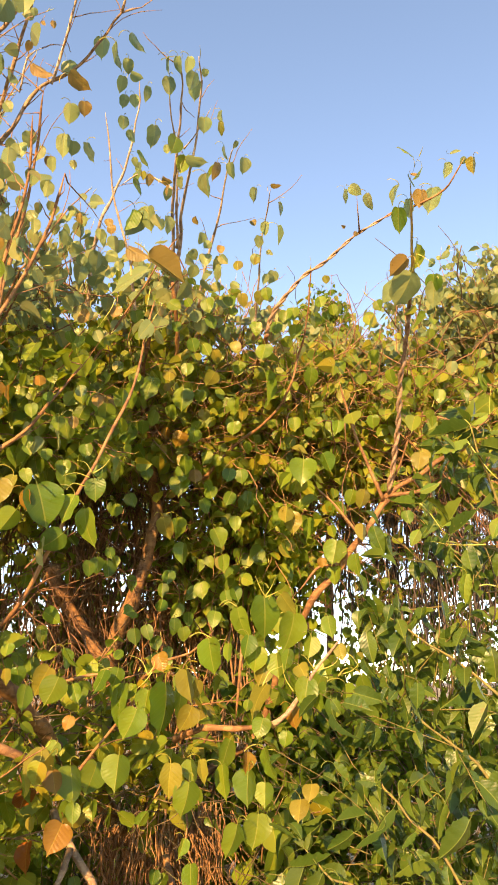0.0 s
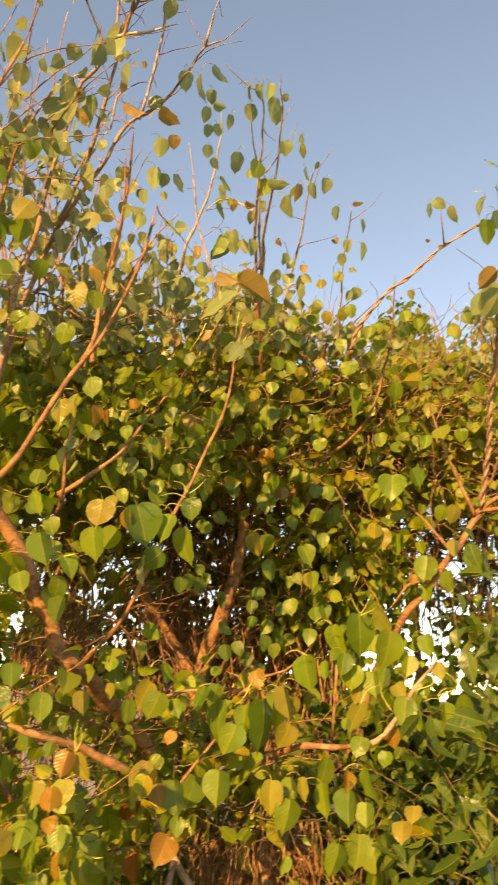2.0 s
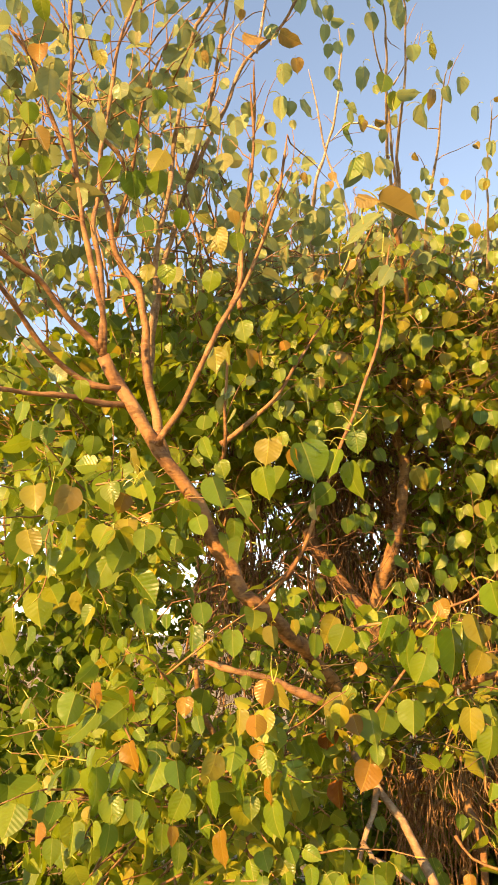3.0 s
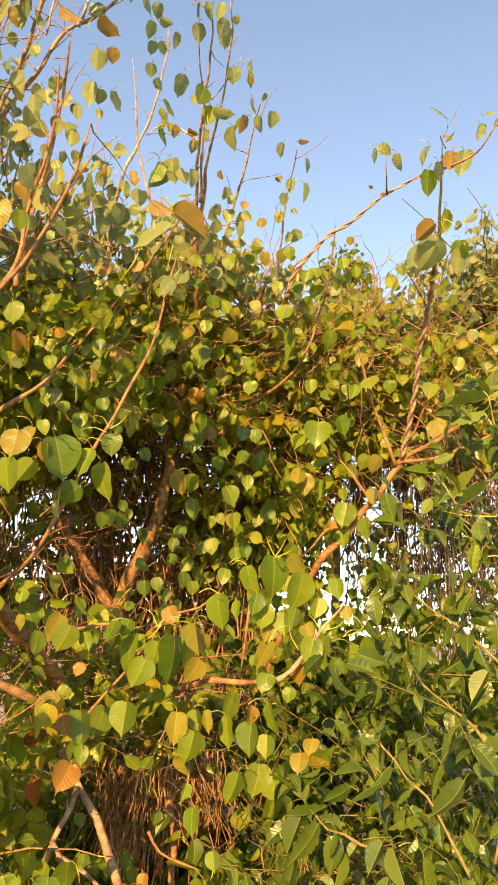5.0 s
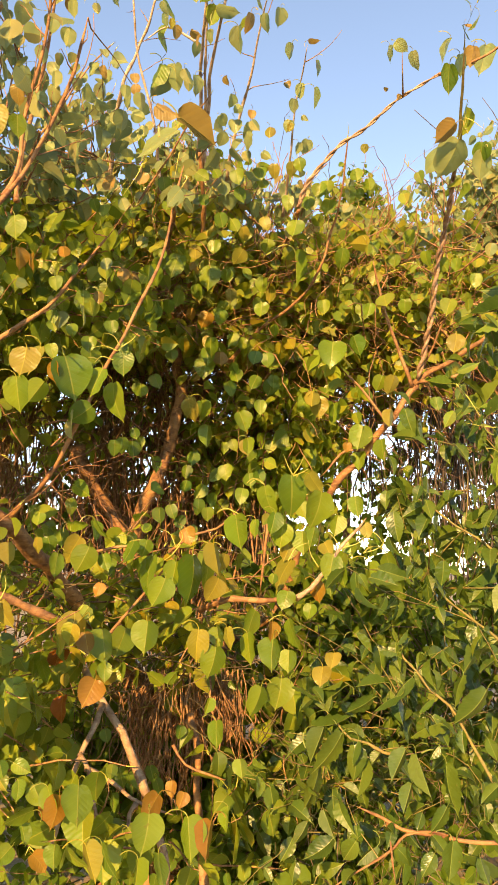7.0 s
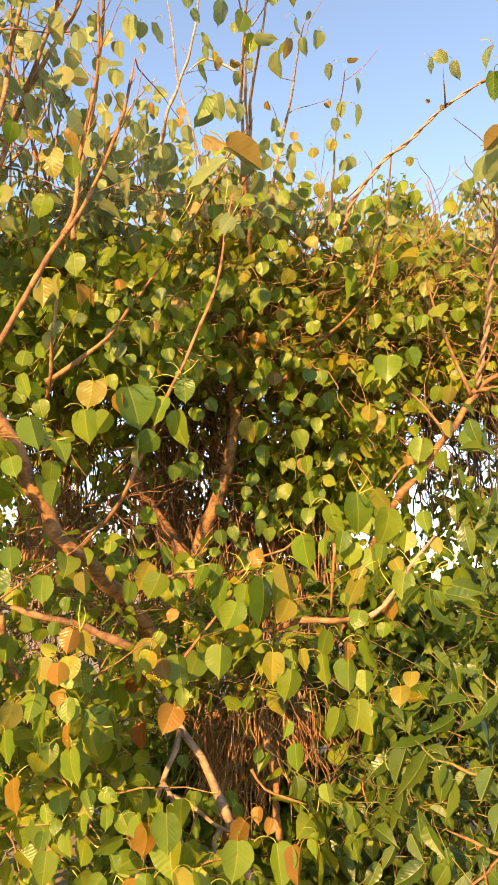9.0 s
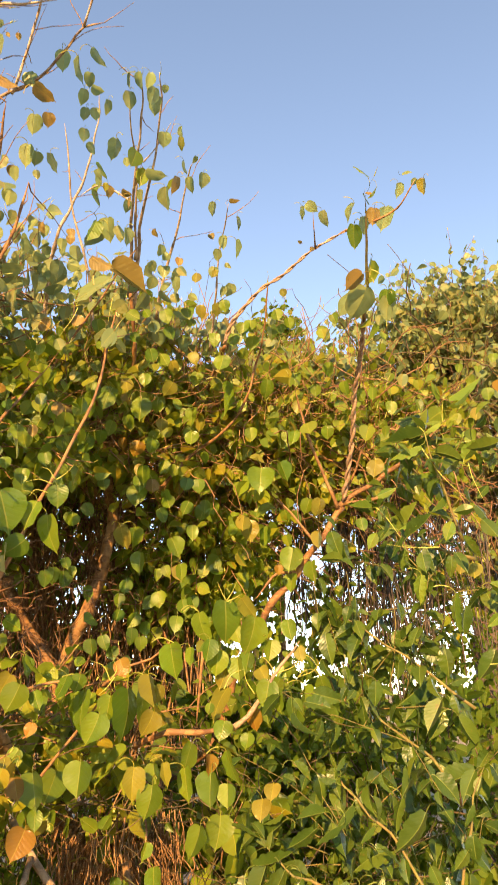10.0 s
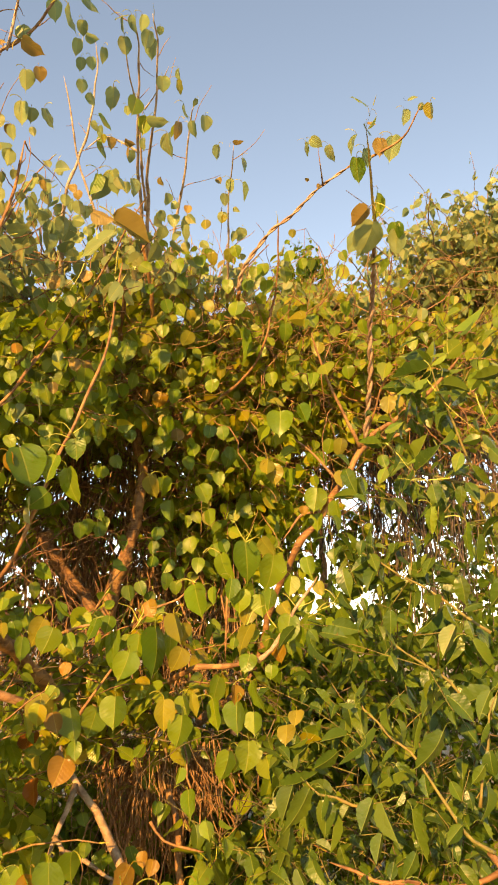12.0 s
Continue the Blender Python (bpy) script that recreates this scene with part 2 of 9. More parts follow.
def smooth_line(ctrl, step):
    """Points along a Catmull-Rom line through the control points, about step apart."""
    c = [Vector(p) for p in ctrl]
    c = [2 * c[0] - c[1], *c, 2 * c[-1] - c[-2]]
    pts = []
    for i in range(1, len(c) - 2):
        n = max(2, int((c[i + 1] - c[i]).length / step))
        for k in range(n):
            u = k / n
            a, b, d, e = c[i - 1], c[i], c[i + 1], c[i + 2]
            pts.append(0.5 * ((2 * b) + (d - a) * u + (2 * a - 5 * b + 4 * d - e) * u * u + (3 * b - a - 3 * d + e) * u ** 3))
    pts.append(c[-2])
    return pts


def tube(pts, radii, sides, verts, faces, wobble=0.0, cap=True):
    """Add a tube round the points to the lists."""
    base, n = len(verts), len(pts)
    ref = Vector((0.31, 0.87, 0.2)).normalized()
    for i, p in enumerate(pts):
        way = (pts[min(i + 1, n - 1)] - pts[max(i - 1, 0)]).normalized()
        side = way.cross(ref)
        if side.length < 1e-4:
            side = way.orthogonal()
        side.normalize()
        up = way.cross(side)
        for k in range(sides):
            a = 2 * math.pi * k / sides
            r = radii[i]
            if wobble:
                q = p * 22 + Vector((math.cos(a), math.sin(a), 0)) * 0.8
                r *= 1 + wobble * noise.noise(q)
            verts.append(p + (side * math.cos(a) + up * math.sin(a)) * r)
    for i in range(n - 1):
        for k in range(sides):
            a, b = base + i * sides + k, base + i * sides + (k + 1) % sides
            faces.append((a, b, b + sides, a + sides))
    if cap:
        faces.append(tuple(base + k for k in range(sides))[::-1])
        faces.append(tuple(base + (n - 1) * sides + k for k in range(sides)))


BRANCHES = {}


def limb(name, tree, ctrl, r0, r1, material=None, knots=0.3, sides=10):
    """A branch of a tree: a tapering, slightly knotty tube through the control points."""
    pts = smooth_line(ctrl, 0.03)
    n = len(pts)
    crook = 0.8 * min(r0, 0.02)
    for i in range(1, n - 1):
        pts[i] = pts[i] + noise.noise_vector(pts[i] * 9.0) * crook
    radii, run = [], 0.0
    for i in range(n):
        u = i / (n - 1)
        swell = 1.0 + (knots * max(0.0, noise.noise(pts[i] * 14.0)) if knots else 0.0)
        run += (pts[i] - pts[i - 1]).length if i else 0.0
        scar = 0.28 * max(0.0, math.cos(6.283 * run / 0.075)) ** 8 if r0 < 0.018 else 0.0
        radii.append((r0 + (r1 - r0) * u ** 0.8) * (swell + scar))
    if r1 < 0.007:
        radii[-2:] = [radii[-2] * 0.75, radii[-1] * 0.25]
    verts, faces = [], []
    tube(pts, radii, sides, verts, faces, 0.2)
    ob = link_mesh(name, [tuple(v) for v in verts], faces, material or BARK)
    under(ob, tree)
    BRANCHES.setdefault(tree.name, []).append((name, pts, radii))
    return ob


# ---------------------------------------------------------------- leaves
FIG_OUTLINE = ((-0.05, 0.14), (-0.01, 0.28), (0.11, 0.41), (0.28, 0.475), (0.46, 0.470), (0.63, 0.410), (0.77, 0.308), (0.88, 0.185), (0.95, 0.075), (1.03, 0.018), (1.13, 0.003))
FIG_SHORT = ((-0.04, 0.20), (0.12, 0.41), (0.36, 0.475), (0.64, 0.395), (0.85, 0.20), (0.97, 0.035), (1.10, 0.003))


def fig_blade(stations, rnd):
    """Half outline of a sacred fig leaf with its drip tip: rows of (along, half width)."""
    wide, tail = rnd.uniform(0.88, 1.1), rnd.uniform(0.55, 1.1)
    rows = FIG_OUTLINE if stations > 6 else FIG_SHORT
    return [(a if a <= 1.0 else 1.0 + (a - 1.0) * tail, w * wide) for a, w in rows]


def mulberry_blade(stations, rnd):
    """Half outline of a toothed mulberry leaf."""
    rows, wide = [], rnd.uniform(0.9, 1.08)
    for i in range(stations + 1):
        u = i / stations
        w = 0.37 * wide * math.sin(math.pi * min(1.0, u * 0.95 + 0.05) ** 0.80) ** 0.9
        w *= 1.0 if i % 2 else 0.95
        rows.append((u * 1.08 - 0.04 * (i == 0), max(0.012, w)))
    rows.append((1.20, 0.004))
    return rows


def blade_grid(rows, origin, way, across, face, curl, fold, bend, rnd, verts, faces, uvs):
    """A blade from its half-outline: folded at the midrib, cupped, with an uneven rim."""
    cols = (-1.0, -0.5, 0.0, 0.5, 1.0) if len(rows) > 8 else (-1.0, 0.0, 1.0)
    base, n = len(verts), len(cols)
    cup, wave, phase = rnd.uniform(-0.4, 1.1), rnd.uniform(0.01, 0.04), rnd.uniform(0, 6.28)
    for i, (along, w) in enumerate(rows):
        d = max(along, 0.0)
        mid = origin + way * d - face * (curl * d * d) + across * (bend * d * d)
        for s in cols:
            x = s * w
            lift = fold * abs(x) - cup * x * x + wave * math.sin(i * 1.9 + phase + 2.2 * s) * abs(s) * min(1.0, w * 4)
            p = mid + across * x + face * lift
            if along < 0.0 and s:
                p = p + way * (along * abs(s))
            verts.append(p)
            uvs.append((x, along))
    for i in range(len(rows) - 1):
        for k in range(n - 1):
            a = base + i * n + k
            faces.append((a, a + 1, a + n + 1, a + n))


def leaf_template(blade, stations, seed, stalk, hang, lean, curl, fold):
    """Corners, faces and uv of one leaf with its stalk. The node on the twig is the origin, +x points away from the twig, z up; size 1 is the blade's length."""
    rnd = random.Random(seed)
    verts, faces, uvs = [], [], []
    reach, rise = stalk * rnd.uniform(0.75, 0.95), stalk * rnd.uniform(-0.25, 0.25)
    arc = [Vector((0, 0, 0)), Vector((reach * 0.45, 0, rise * 0.5 + stalk * 0.22)), Vector((reach * 0.85, 0, rise + stalk * 0.1)), Vector((reach, 0, rise - stalk * 0.08))]
    for i, p in enumerate(arc):
        for k in range(3):
            a = 2 * math.pi * k / 3
            r = 0.017 - 0.003 * i
            verts.append(p + Vector((0.4 * r * math.cos(a), r * math.sin(a), r * math.cos(a))))
            uvs.append((0.0, -0.5))
    for i in range(3):
        for k in range(3):
            a, b = i * 3 + k, i * 3 + (k + 1) % 3
            faces.append((a, b, b + 3, a + 3))
    # the blade hangs from the stalk's end
    ang = radians(hang)
    way = Vector((math.sin(ang), 0, -math.cos(ang)))
    across = Vector((0, 1, 0))
    face = way.cross(across)
    turn = Matrix.Rotation(radians(lean), 3, way)
    across, face = turn @ across, turn @ face
    rows = blade(stations, rnd)
    blade_grid(rows, arc[-1], way, across, face, curl, fold, rnd.uniform(-0.12, 0.12), rnd, verts, faces, uvs)
    return np.array([tuple(v) for v in verts]), faces, np.array(uvs)


def template_set(blade, stations, count, stalk, seed, hang=(4, 72), curl=(-0.05, 0.28), fold=(0.06, 0.45)):
    rnd = random.Random(seed)
    return [leaf_template(blade, stations, seed * 50 + i, stalk * rnd.uniform(0.7, 1.25), rnd.uniform(*hang), rnd.uniform(-55, 55), rnd.uniform(*curl), rnd.uniform(*fold))
            for i in range(count)]


FIG_FINE = template_set(fig_blade, 8, 12, 0.62, 3)
FIG_PLAIN = template_set(fig_blade, 5, 12, 0.60, 5)
MULBERRY_SET = template_set(mulberry_blade, 15, 12, 0.32, 7, (25, 95), (0.1, 0.6), (0.3, 0.8))
UNDER_SET = template_set(fig_blade, 4, 8, 0.35, 9)


def leaf_mass(name, tree, nodes, templates, material, label=""):
    """All leaves of a crown that nobody could count, as one mesh. nodes: rows of place, azimuth, tilt, size, template."""
    allv, allf, allu, base = [], [], [], 0
    for place, azimuth, tilt, size, k in nodes:
        v, f, u = templates[k % len(templates)]
        m = np.array(Euler((tilt[0], tilt[1], azimuth)).to_matrix()) * size
        allv.append(v @ m.T + np.array(place))
        allf.extend([tuple(i + base for i in q) for q in f])
        allu.append(u)
        base += len(v)
    ob = link_mesh(name, np.concatenate(allv), allf, material, None, np.concatenate(allu))
    tagged(ob, label, kind="stuff")
    return under(ob, tree)


LEAF_MESHES = {}


def single_leaf(tree, place, azimuth, tilt, size, k, templates, material, key):
    """One leaf as a part of its own; alike leaves share their mesh."""
    k = k % len(templates)
    if (key, k) not in LEAF_MESHES:
        v, f, u = templates[k]
        me_ob = link_mesh("leaf", v, f, material, None, u)
        LEAF_MESHES[key, k] = me_ob.data
        bpy.data.objects.remove(me_ob)
    ob = new("leaf", LEAF_MESHES[key, k])
    under(ob, tree)
    ob.matrix_basis = Matrix.LocRotScale(Vector(place), Euler((tilt[0], tilt[1], azimuth)), (size, size, size))
    return ob


def drooping_leaf(k, blade=fig_blade, stations=8, fold=(0.06, 0.45)):
    """A leaf whose blade hangs from the origin down to z = -1, its stalk arching up and back."""
    rnd = random.Random(700 + k)
    rows = blade(stations, rnd)
    verts, faces, uvs = [], [], []
    lift = rnd.uniform(0.7, 1.2)
    arc = smooth_line([(0, 0, -0.01), (0.03, 0.05, 0.13 * lift), (0.10, 0.2, 0.22 * lift), (0.16, 0.42, 0.2 * lift), (0.2, 0.6, 0.08 * lift)], 0.11)
    tube(arc, [0.015 + 0.007 * i / len(arc) for i in range(len(arc))], 3, verts, faces, 0, False)
    uvs += [(0.0, -0.5)] * len(verts)
    blade_grid(rows, Vector((0, 0, 0)), Vector((0, 0, -1)), Vector((1, 0, 0)), Vector((0, -1, 0)), rnd.uniform(-0.5, 0.2), rnd.uniform(*fold),
               rnd.uniform(-0.1, 0.1), rnd, verts, faces, uvs)
    return [tuple(v) for v in verts], faces, uvs


DROOPING = [drooping_leaf(k) for k in range(8)]
HANGING_MULBERRY = [drooping_leaf(k, mulberry_blade, 15, (0.3, 0.75)) for k in range(8)]
BIG_LEAVES = random.Random(77)


LEAF_LABELS = {FIG_YELLOW: "yellowing heart-shaped leaf", FIG_COPPER: "young copper-coloured leaf", FIG_BRONZE: "olive-bronze leaf", FIG_RED: "russet red-brown leaf", MULBERRY_YOUNG_LIT: "young sunlit yellow-green toothed leaf"}
CLEARING = Vector((-0.4, -0.5, 2.0))


def big_leaf(tree, base, tip, material, turned=0.0):
    """One clearly seen leaf from the foot of its blade to its tip, facing the sunlit clearing but for its turn about its midrib."""
    k = BIG_LEAVES.randrange(8)
    if (material.name, k) not in LEAF_MESHES:
        v, f, u = (HANGING_MULBERRY if material in (MULBERRY_LEAF, MULBERRY_YOUNG_LIT) else DROOPING)[k]
        made = link_mesh("leaf", v, f, material, None, u)
        LEAF_MESHES[material.name, k] = made.data
        bpy.data.objects.remove(made)
    base, tip = Vector(base), Vector(tip)
    down = (tip - base).normalized()
    front = (CLEARING - base).normalized()
    right = Matrix.Rotation(turned, 3, down) @ front.cross(down).normalized()
    back = right.cross(down) * -1.0
    m = Matrix((right, back, -down)).transposed()
    if m.determinant() < 0:
        m = Matrix((-right, back, -down)).transposed()
    ob = new("leaf", LEAF_MESHES[material.name, k])
    if material in LEAF_LABELS:
        tagged(ob, LEAF_LABELS[material])
    under(ob, tree)
    size = (tip - base).length / 1.08
    ob.matrix_basis = Matrix.Translation(base) @ m.to_4x4() @ Matrix.Diagonal((size, size, size, 1))
    return ob


def shoot(tree, ctrl):
    """A pale yellow young shoot or leaf stalk."""
    pts, verts, faces = smooth_line(ctrl, 0.006), [], []
    tube(pts, [0.0016 * (1.15 - i / len(pts)) for i in range(len(pts))], 5, verts, faces)
    return under(link_mesh("shoot", [tuple(v) for v in verts], faces, SHOOT), tree)


def spike(verts, faces, at, way, length, r):
    tube([at, at + way * length * 0.4, at + way * length], [r, r * 0.9, r * 0.1], 4, verts, faces, 0, False)


class Crown:
    """Collects twigs, leaves and tip shoots of one tree."""

    def __init__(self, tree, seed, size, material=FIG_LEAF, templates=FIG_PLAIN, fine=FIG_FINE, key="fig", bark=TWIG_BARK, fine_twigs=1.0):
        self.tree, self.rnd, self.size, self.fine_twigs = tree, random.Random(seed), size, fine_twigs
        self.material, self.templates, self.fine, self.key, self.bark = material, templates, fine, key, bark
        self.nodes, self.tv, self.tf, self.sv, self.sf, self.singles = [], [], [], [], [], 0

    def leaf(self, place, azimuth, size, single=False):
        r = self.rnd
        tilt = (r.gauss(0, 0.5), r.gauss(0, 0.5))
        if single and self.singles < 290:
            self.singles += 1
            single_leaf(self.tree, place, azimuth, tilt, size, r.randrange(12), self.fine, self.material, self.key)
        else:
            self.nodes.append((place, azimuth, tilt, size, r.randrange(12)))

    def twig(self, start, way, length, leaves, r0=0.0035, droop=0.15, single=False, spread=1.0, tip=True, bare=0.25):
        """A leafy twig: alternate leaves along it, a pale shoot at its tip."""
        r = self.rnd
        way = Vector(way).normalized()
        pts, p = [], Vector(start)
        n = 6
        for i in range(n + 1):
            pts.append(p.copy())
            way = (way + Vector((r.gauss(0, 0.13), r.gauss(0, 0.13), -droop / n + r.gauss(0, 0.1)))).normalized()
            p = p + way * (length / n)
        tube(pts, [r0 * self.fine_twigs * (1 - 0.6 * i / n) for i in range(n + 1)], 4, self.tv, self.tf)
        az = r.uniform(0, 6.28)
        for i in range(leaves):
            u = bare + (1 - bare) * (i + 0.5) / leaves
            k = min(n - 1, int(u * n))
            at = pts[k].lerp(pts[k + 1], u * n - k)
            az += 2.4 + r.gauss(0, 0.5)
            size = self.size * r.uniform(0.5, 1.12) * (1.0 if u < 0.85 else 0.8)
            self.leaf(at, az, size * spread, single)
        if tip and self.key == "fig":
            for _ in range(r.randrange(1, 3)):
                w = (way + Vector((r.gauss(0, 0.3), r.gauss(0, 0.3), 0.35))).normalized()
                spike(self.sv, self.sf, pts[-1], w, r.uniform(0.015, 0.04), 0.0016)
        return pts[-1]

    def blob(self, centre, radii, count, length=0.3, leaves=6, up=0.35, hole=0.0, out=0.8, shell=0.35, single=0, floor=None, r0=0.0035):
        """Leafy twigs through an ellipsoid, more of them towards its surface, with uneven gaps."""
        r, c, made, tries = self.rnd, Vector(centre), 0, 0
        while made < count and tries < count * 30:
            tries += 1
            d = Vector((r.gauss(0, 1), r.gauss(0, 1), r.gauss(0, 1))).normalized()
            rad = (shell + (1 - shell) * r.random()) if r.random() < 0.75 else r.random()
            p = c + Vector((d.x * radii[0], d.y * radii[1], d.z * radii[2])) * rad
            if floor is not None and p.z < floor:
                continue
            if noise.noise(p * 1.9 + Vector((c.x * 3, c.y, 7))) < hole - 0.25 + 0.25 * rad:
                continue
            way = Vector((d.x * out + r.gauss(0, 0.5), d.y * out + r.gauss(0, 0.5), d.z * 0.5 + up + r.gauss(0, 0.35)))
            self.twig(p, way, length * r.uniform(0.6, 1.35), max(2, int(leaves * r.uniform(0.6, 1.4))), r0=r0, single=made < single)
            made += 1

    def along(self, names=("stem",), start=0.35, gap=0.06, size=1.0, single=0, side=0.3, skip=0.2, tips=True):
        """Leaves and short side twigs on the tree's own stems, from start (0 to 1) to their tips."""
        r, done = self.rnd, 0
        for name, pts, radii in BRANCHES.get(self.tree.name, []):
            if name not in names:
                continue
            run, last, az, n = 0.0, 0.0, r.uniform(0, 6.28), len(pts)
            for i in range(1, n):
                run += (pts[i] - pts[i - 1]).length
                if i / n < start or run - last < gap:
                    continue
                last = run
                az += 2.4 + r.gauss(0, 0.4)
                if r.random() < skip:
                    continue
                if r.random() < side:
                    way = Vector((math.cos(az), math.sin(az), r.uniform(0.3, 1.2)))
                    self.twig(pts[i], way, r.uniform(0.08, 0.28), r.randrange(2, 5), r0=0.0028, spread=size)
                else:
                    self.leaf(pts[i], az, self.size * size * r.uniform(0.6, 1.1), done < single)
                    done += 1
            if not tips:
                continue
            tip = (pts[-1] - pts[-3]).normalized()
            self.twig(pts[-1], tip, 0.10, 3, r0=radii[-1] * 0.9, spread=size * 0.9)

    def spurs(self, names=("stem",), start=0.3, gap=0.09, length=(0.06, 0.26), keep=1.0, low=0.0):
        """Thin leafless side twigs."""
        r = self.rnd
        for name, pts, radii in BRANCHES.get(self.tree.name, []):
            if name not in names:
                continue
            run, last, n = 0.0, 0.0, len(pts)
            for i in range(1, n):
                run += (pts[i] - pts[i - 1]).length
                if i / n < start or run - last < gap or pts[i].z < low:
                    continue
                last = run
                if r.random() > keep:
                    continue
                az = r.uniform(0, 6.28)
                self.twig(pts[i], Vector((math.cos(az), math.sin(az), r.uniform(0.2, 1.3))), r.uniform(*length), 0, r0=0.0024, droop=-0.1, tip=False)

    def finish(self, label):
        if self.nodes:
            leaf_mass("foliage", self.tree, self.nodes, self.templates, self.material, label)
        if self.tv:
            ob = link_mesh("twigwork", [tuple(v) for v in self.tv], self.tf, self.bark)
            under(tagged(ob, kind="stuff"), self.tree)
        if self.sv:
            ob = link_mesh("budding", [tuple(v) for v in self.sv], self.sf, SHOOT)
            under(tagged(ob, "pale yellow pointed buds and shoots", kind="stuff"), self.tree)


def hanging_roots(label, centre, spans, top, bottom, bundles, each, seed, r0, bow=0.12, lean=0.25, ragged=0.3, material=None):
    """A curtain of hanging roots in loose bundles; each root is a part, those past the first 290 stay joined."""
    curtain = thing("aerial_roots", (centre[0], centre[1], 0.0), label, "aerial roots", "hanging roots")
    rnd, count, rest, rest_faces = random.Random(seed), 0, [], []
    for _ in range(bundles):
        x, y = centre[0] + rnd.uniform(-1, 1) * spans[0], centre[1] + rnd.uniform(-1, 1) * spans[1]
        z0, z1 = rnd.uniform(*top), rnd.uniform(*bottom)
        drift = Vector((rnd.gauss(0, lean), rnd.gauss(0, lean), 0))
        for _ in range(each):
            shift = Vector((rnd.gauss(0, 0.04), rnd.gauss(0, 0.04), 0))
            own = drift + Vector((rnd.gauss(0, bow), rnd.gauss(0, bow), 0))
            low, seedling = z1 + rnd.uniform(-ragged, ragged), rnd.uniform(0, 90)
            pts = []
            for i in range(9):
                u = i / 8
                curl = noise.noise_vector(Vector((seedling, x * 3, u * 3.5))) * bow
                curl.z *= 0.3
                pts.append(Vector((x, y, z0 + (low - z0) * u)) + shift + own * u + curl * min(1.0, 3 * u))
            r = r0 * rnd.choice((0.35, 0.5, 0.7, 1.0, 1.5))
            count += 1
            verts, faces = ([], []) if count <= 290 else (rest, rest_faces)
            tube(pts, [r * (1 - 0.4 * i / 8) for i in range(9)], 4, verts, faces)
            if count <= 290:
                under(link_mesh("root", [tuple(v) for v in verts], faces, material or ROOT_BARK), curtain)
    if rest:
        under(tagged(link_mesh("root_fringe", [tuple(v) for v in rest], rest_faces, material or ROOT_BARK), kind="stuff"), curtain)


def vine_tangle(name, tree, centre, radii, count, length, r0, seed, material, label):
    """Looping dry vines through an ellipsoid."""
    rnd, verts, faces = random.Random(seed), [], []
    for _ in range(count):
        d = Vector((rnd.gauss(0, 1), rnd.gauss(0, 1), rnd.gauss(0, 1))).normalized() * rnd.random() ** 0.4
        p = Vector(centre) + Vector((d.x * radii[0], d.y * radii[1], d.z * radii[2]))
        way = Vector((rnd.gauss(0, 1), rnd.gauss(0, 0.6), rnd.gauss(0, 1))).normalized()
        n, pts = 10, []
        for i in range(n + 1):
            pts.append(p.copy())
            way = (way + Vector((rnd.gauss(0, 0.3), rnd.gauss(0, 0.3), rnd.gauss(-0.06, 0.3)))).normalized()
            p = p + way * (length * rnd.uniform(0.7, 1.3) / n)
        r = r0 * rnd.choice((0.4, 0.6, 0.8, 1.2))
        tube(pts, [r * (1 - 0.5 * i / n) for i in range(n + 1)], 4, verts, faces)
    ob = link_mesh(name, [tuple(v) for v in verts], faces, material)
    tagged(ob, label, kind="stuff")
    return under(ob, tree)


def twisted_vine(tree, ctrl, r0, r1):
    """Two slender stems wound round each other."""
    line = smooth_line(ctrl, 0.012)
    for turn in (0.0, math.pi):
        pts, radii = [], []
        for i, p in enumerate(line):
            u = i / (len(line) - 1)
            r = r0 + (r1 - r0) * u
            a = turn + i * 0.6
            way = (line[min(i + 1, len(line) - 1)] - line[max(i - 1, 0)]).normalized()
            side = way.orthogonal().normalized()
            pts.append(p + (side * math.cos(a) + way.cross(side) * math.sin(a)) * r * 0.9)
            radii.append(r * (1.0 if turn == 0 else 0.75))
        verts, faces = [], []
        tube(pts, radii, 7, verts, faces, 0.2)
        under(link_mesh("stem", [tuple(v) for v in verts], faces, VINE_BARK), tree)
    BRANCHES.setdefault(tree.name, []).append(("stem", line, [r0] * len(line)))


# ---------------------------------------------------------------- ground and distance
def rolling(x, y):
    return 0.05 * noise.noise(Vector((x * 0.5, y * 0.5, 0))) * min(1.0, 30 / (1 + abs(x) + abs(y)))


def make_ground():
    rim = [0, 0.6, 1.2, 1.9, 2.7, 3.6, 4.8, 6.5, 9, 13, 20, 32, 60, 120, 300, 800, 2500]
    axis = [-v for v in rim[:0:-1]] + rim
    verts = [(x, y, rolling(x, y)) for y in axis for x in axis]
    n = len(axis)
    faces = [(j * n + i, j * n + i + 1, (j + 1) * n + i + 1, (j + 1) * n + i) for j in range(n - 1) for i in range(n - 1)]
    ob = link_mesh("ground", verts, faces, ground_material())
    tagged(ob, "dry brown soil with thin patchy grass", "ground", kind="structure")


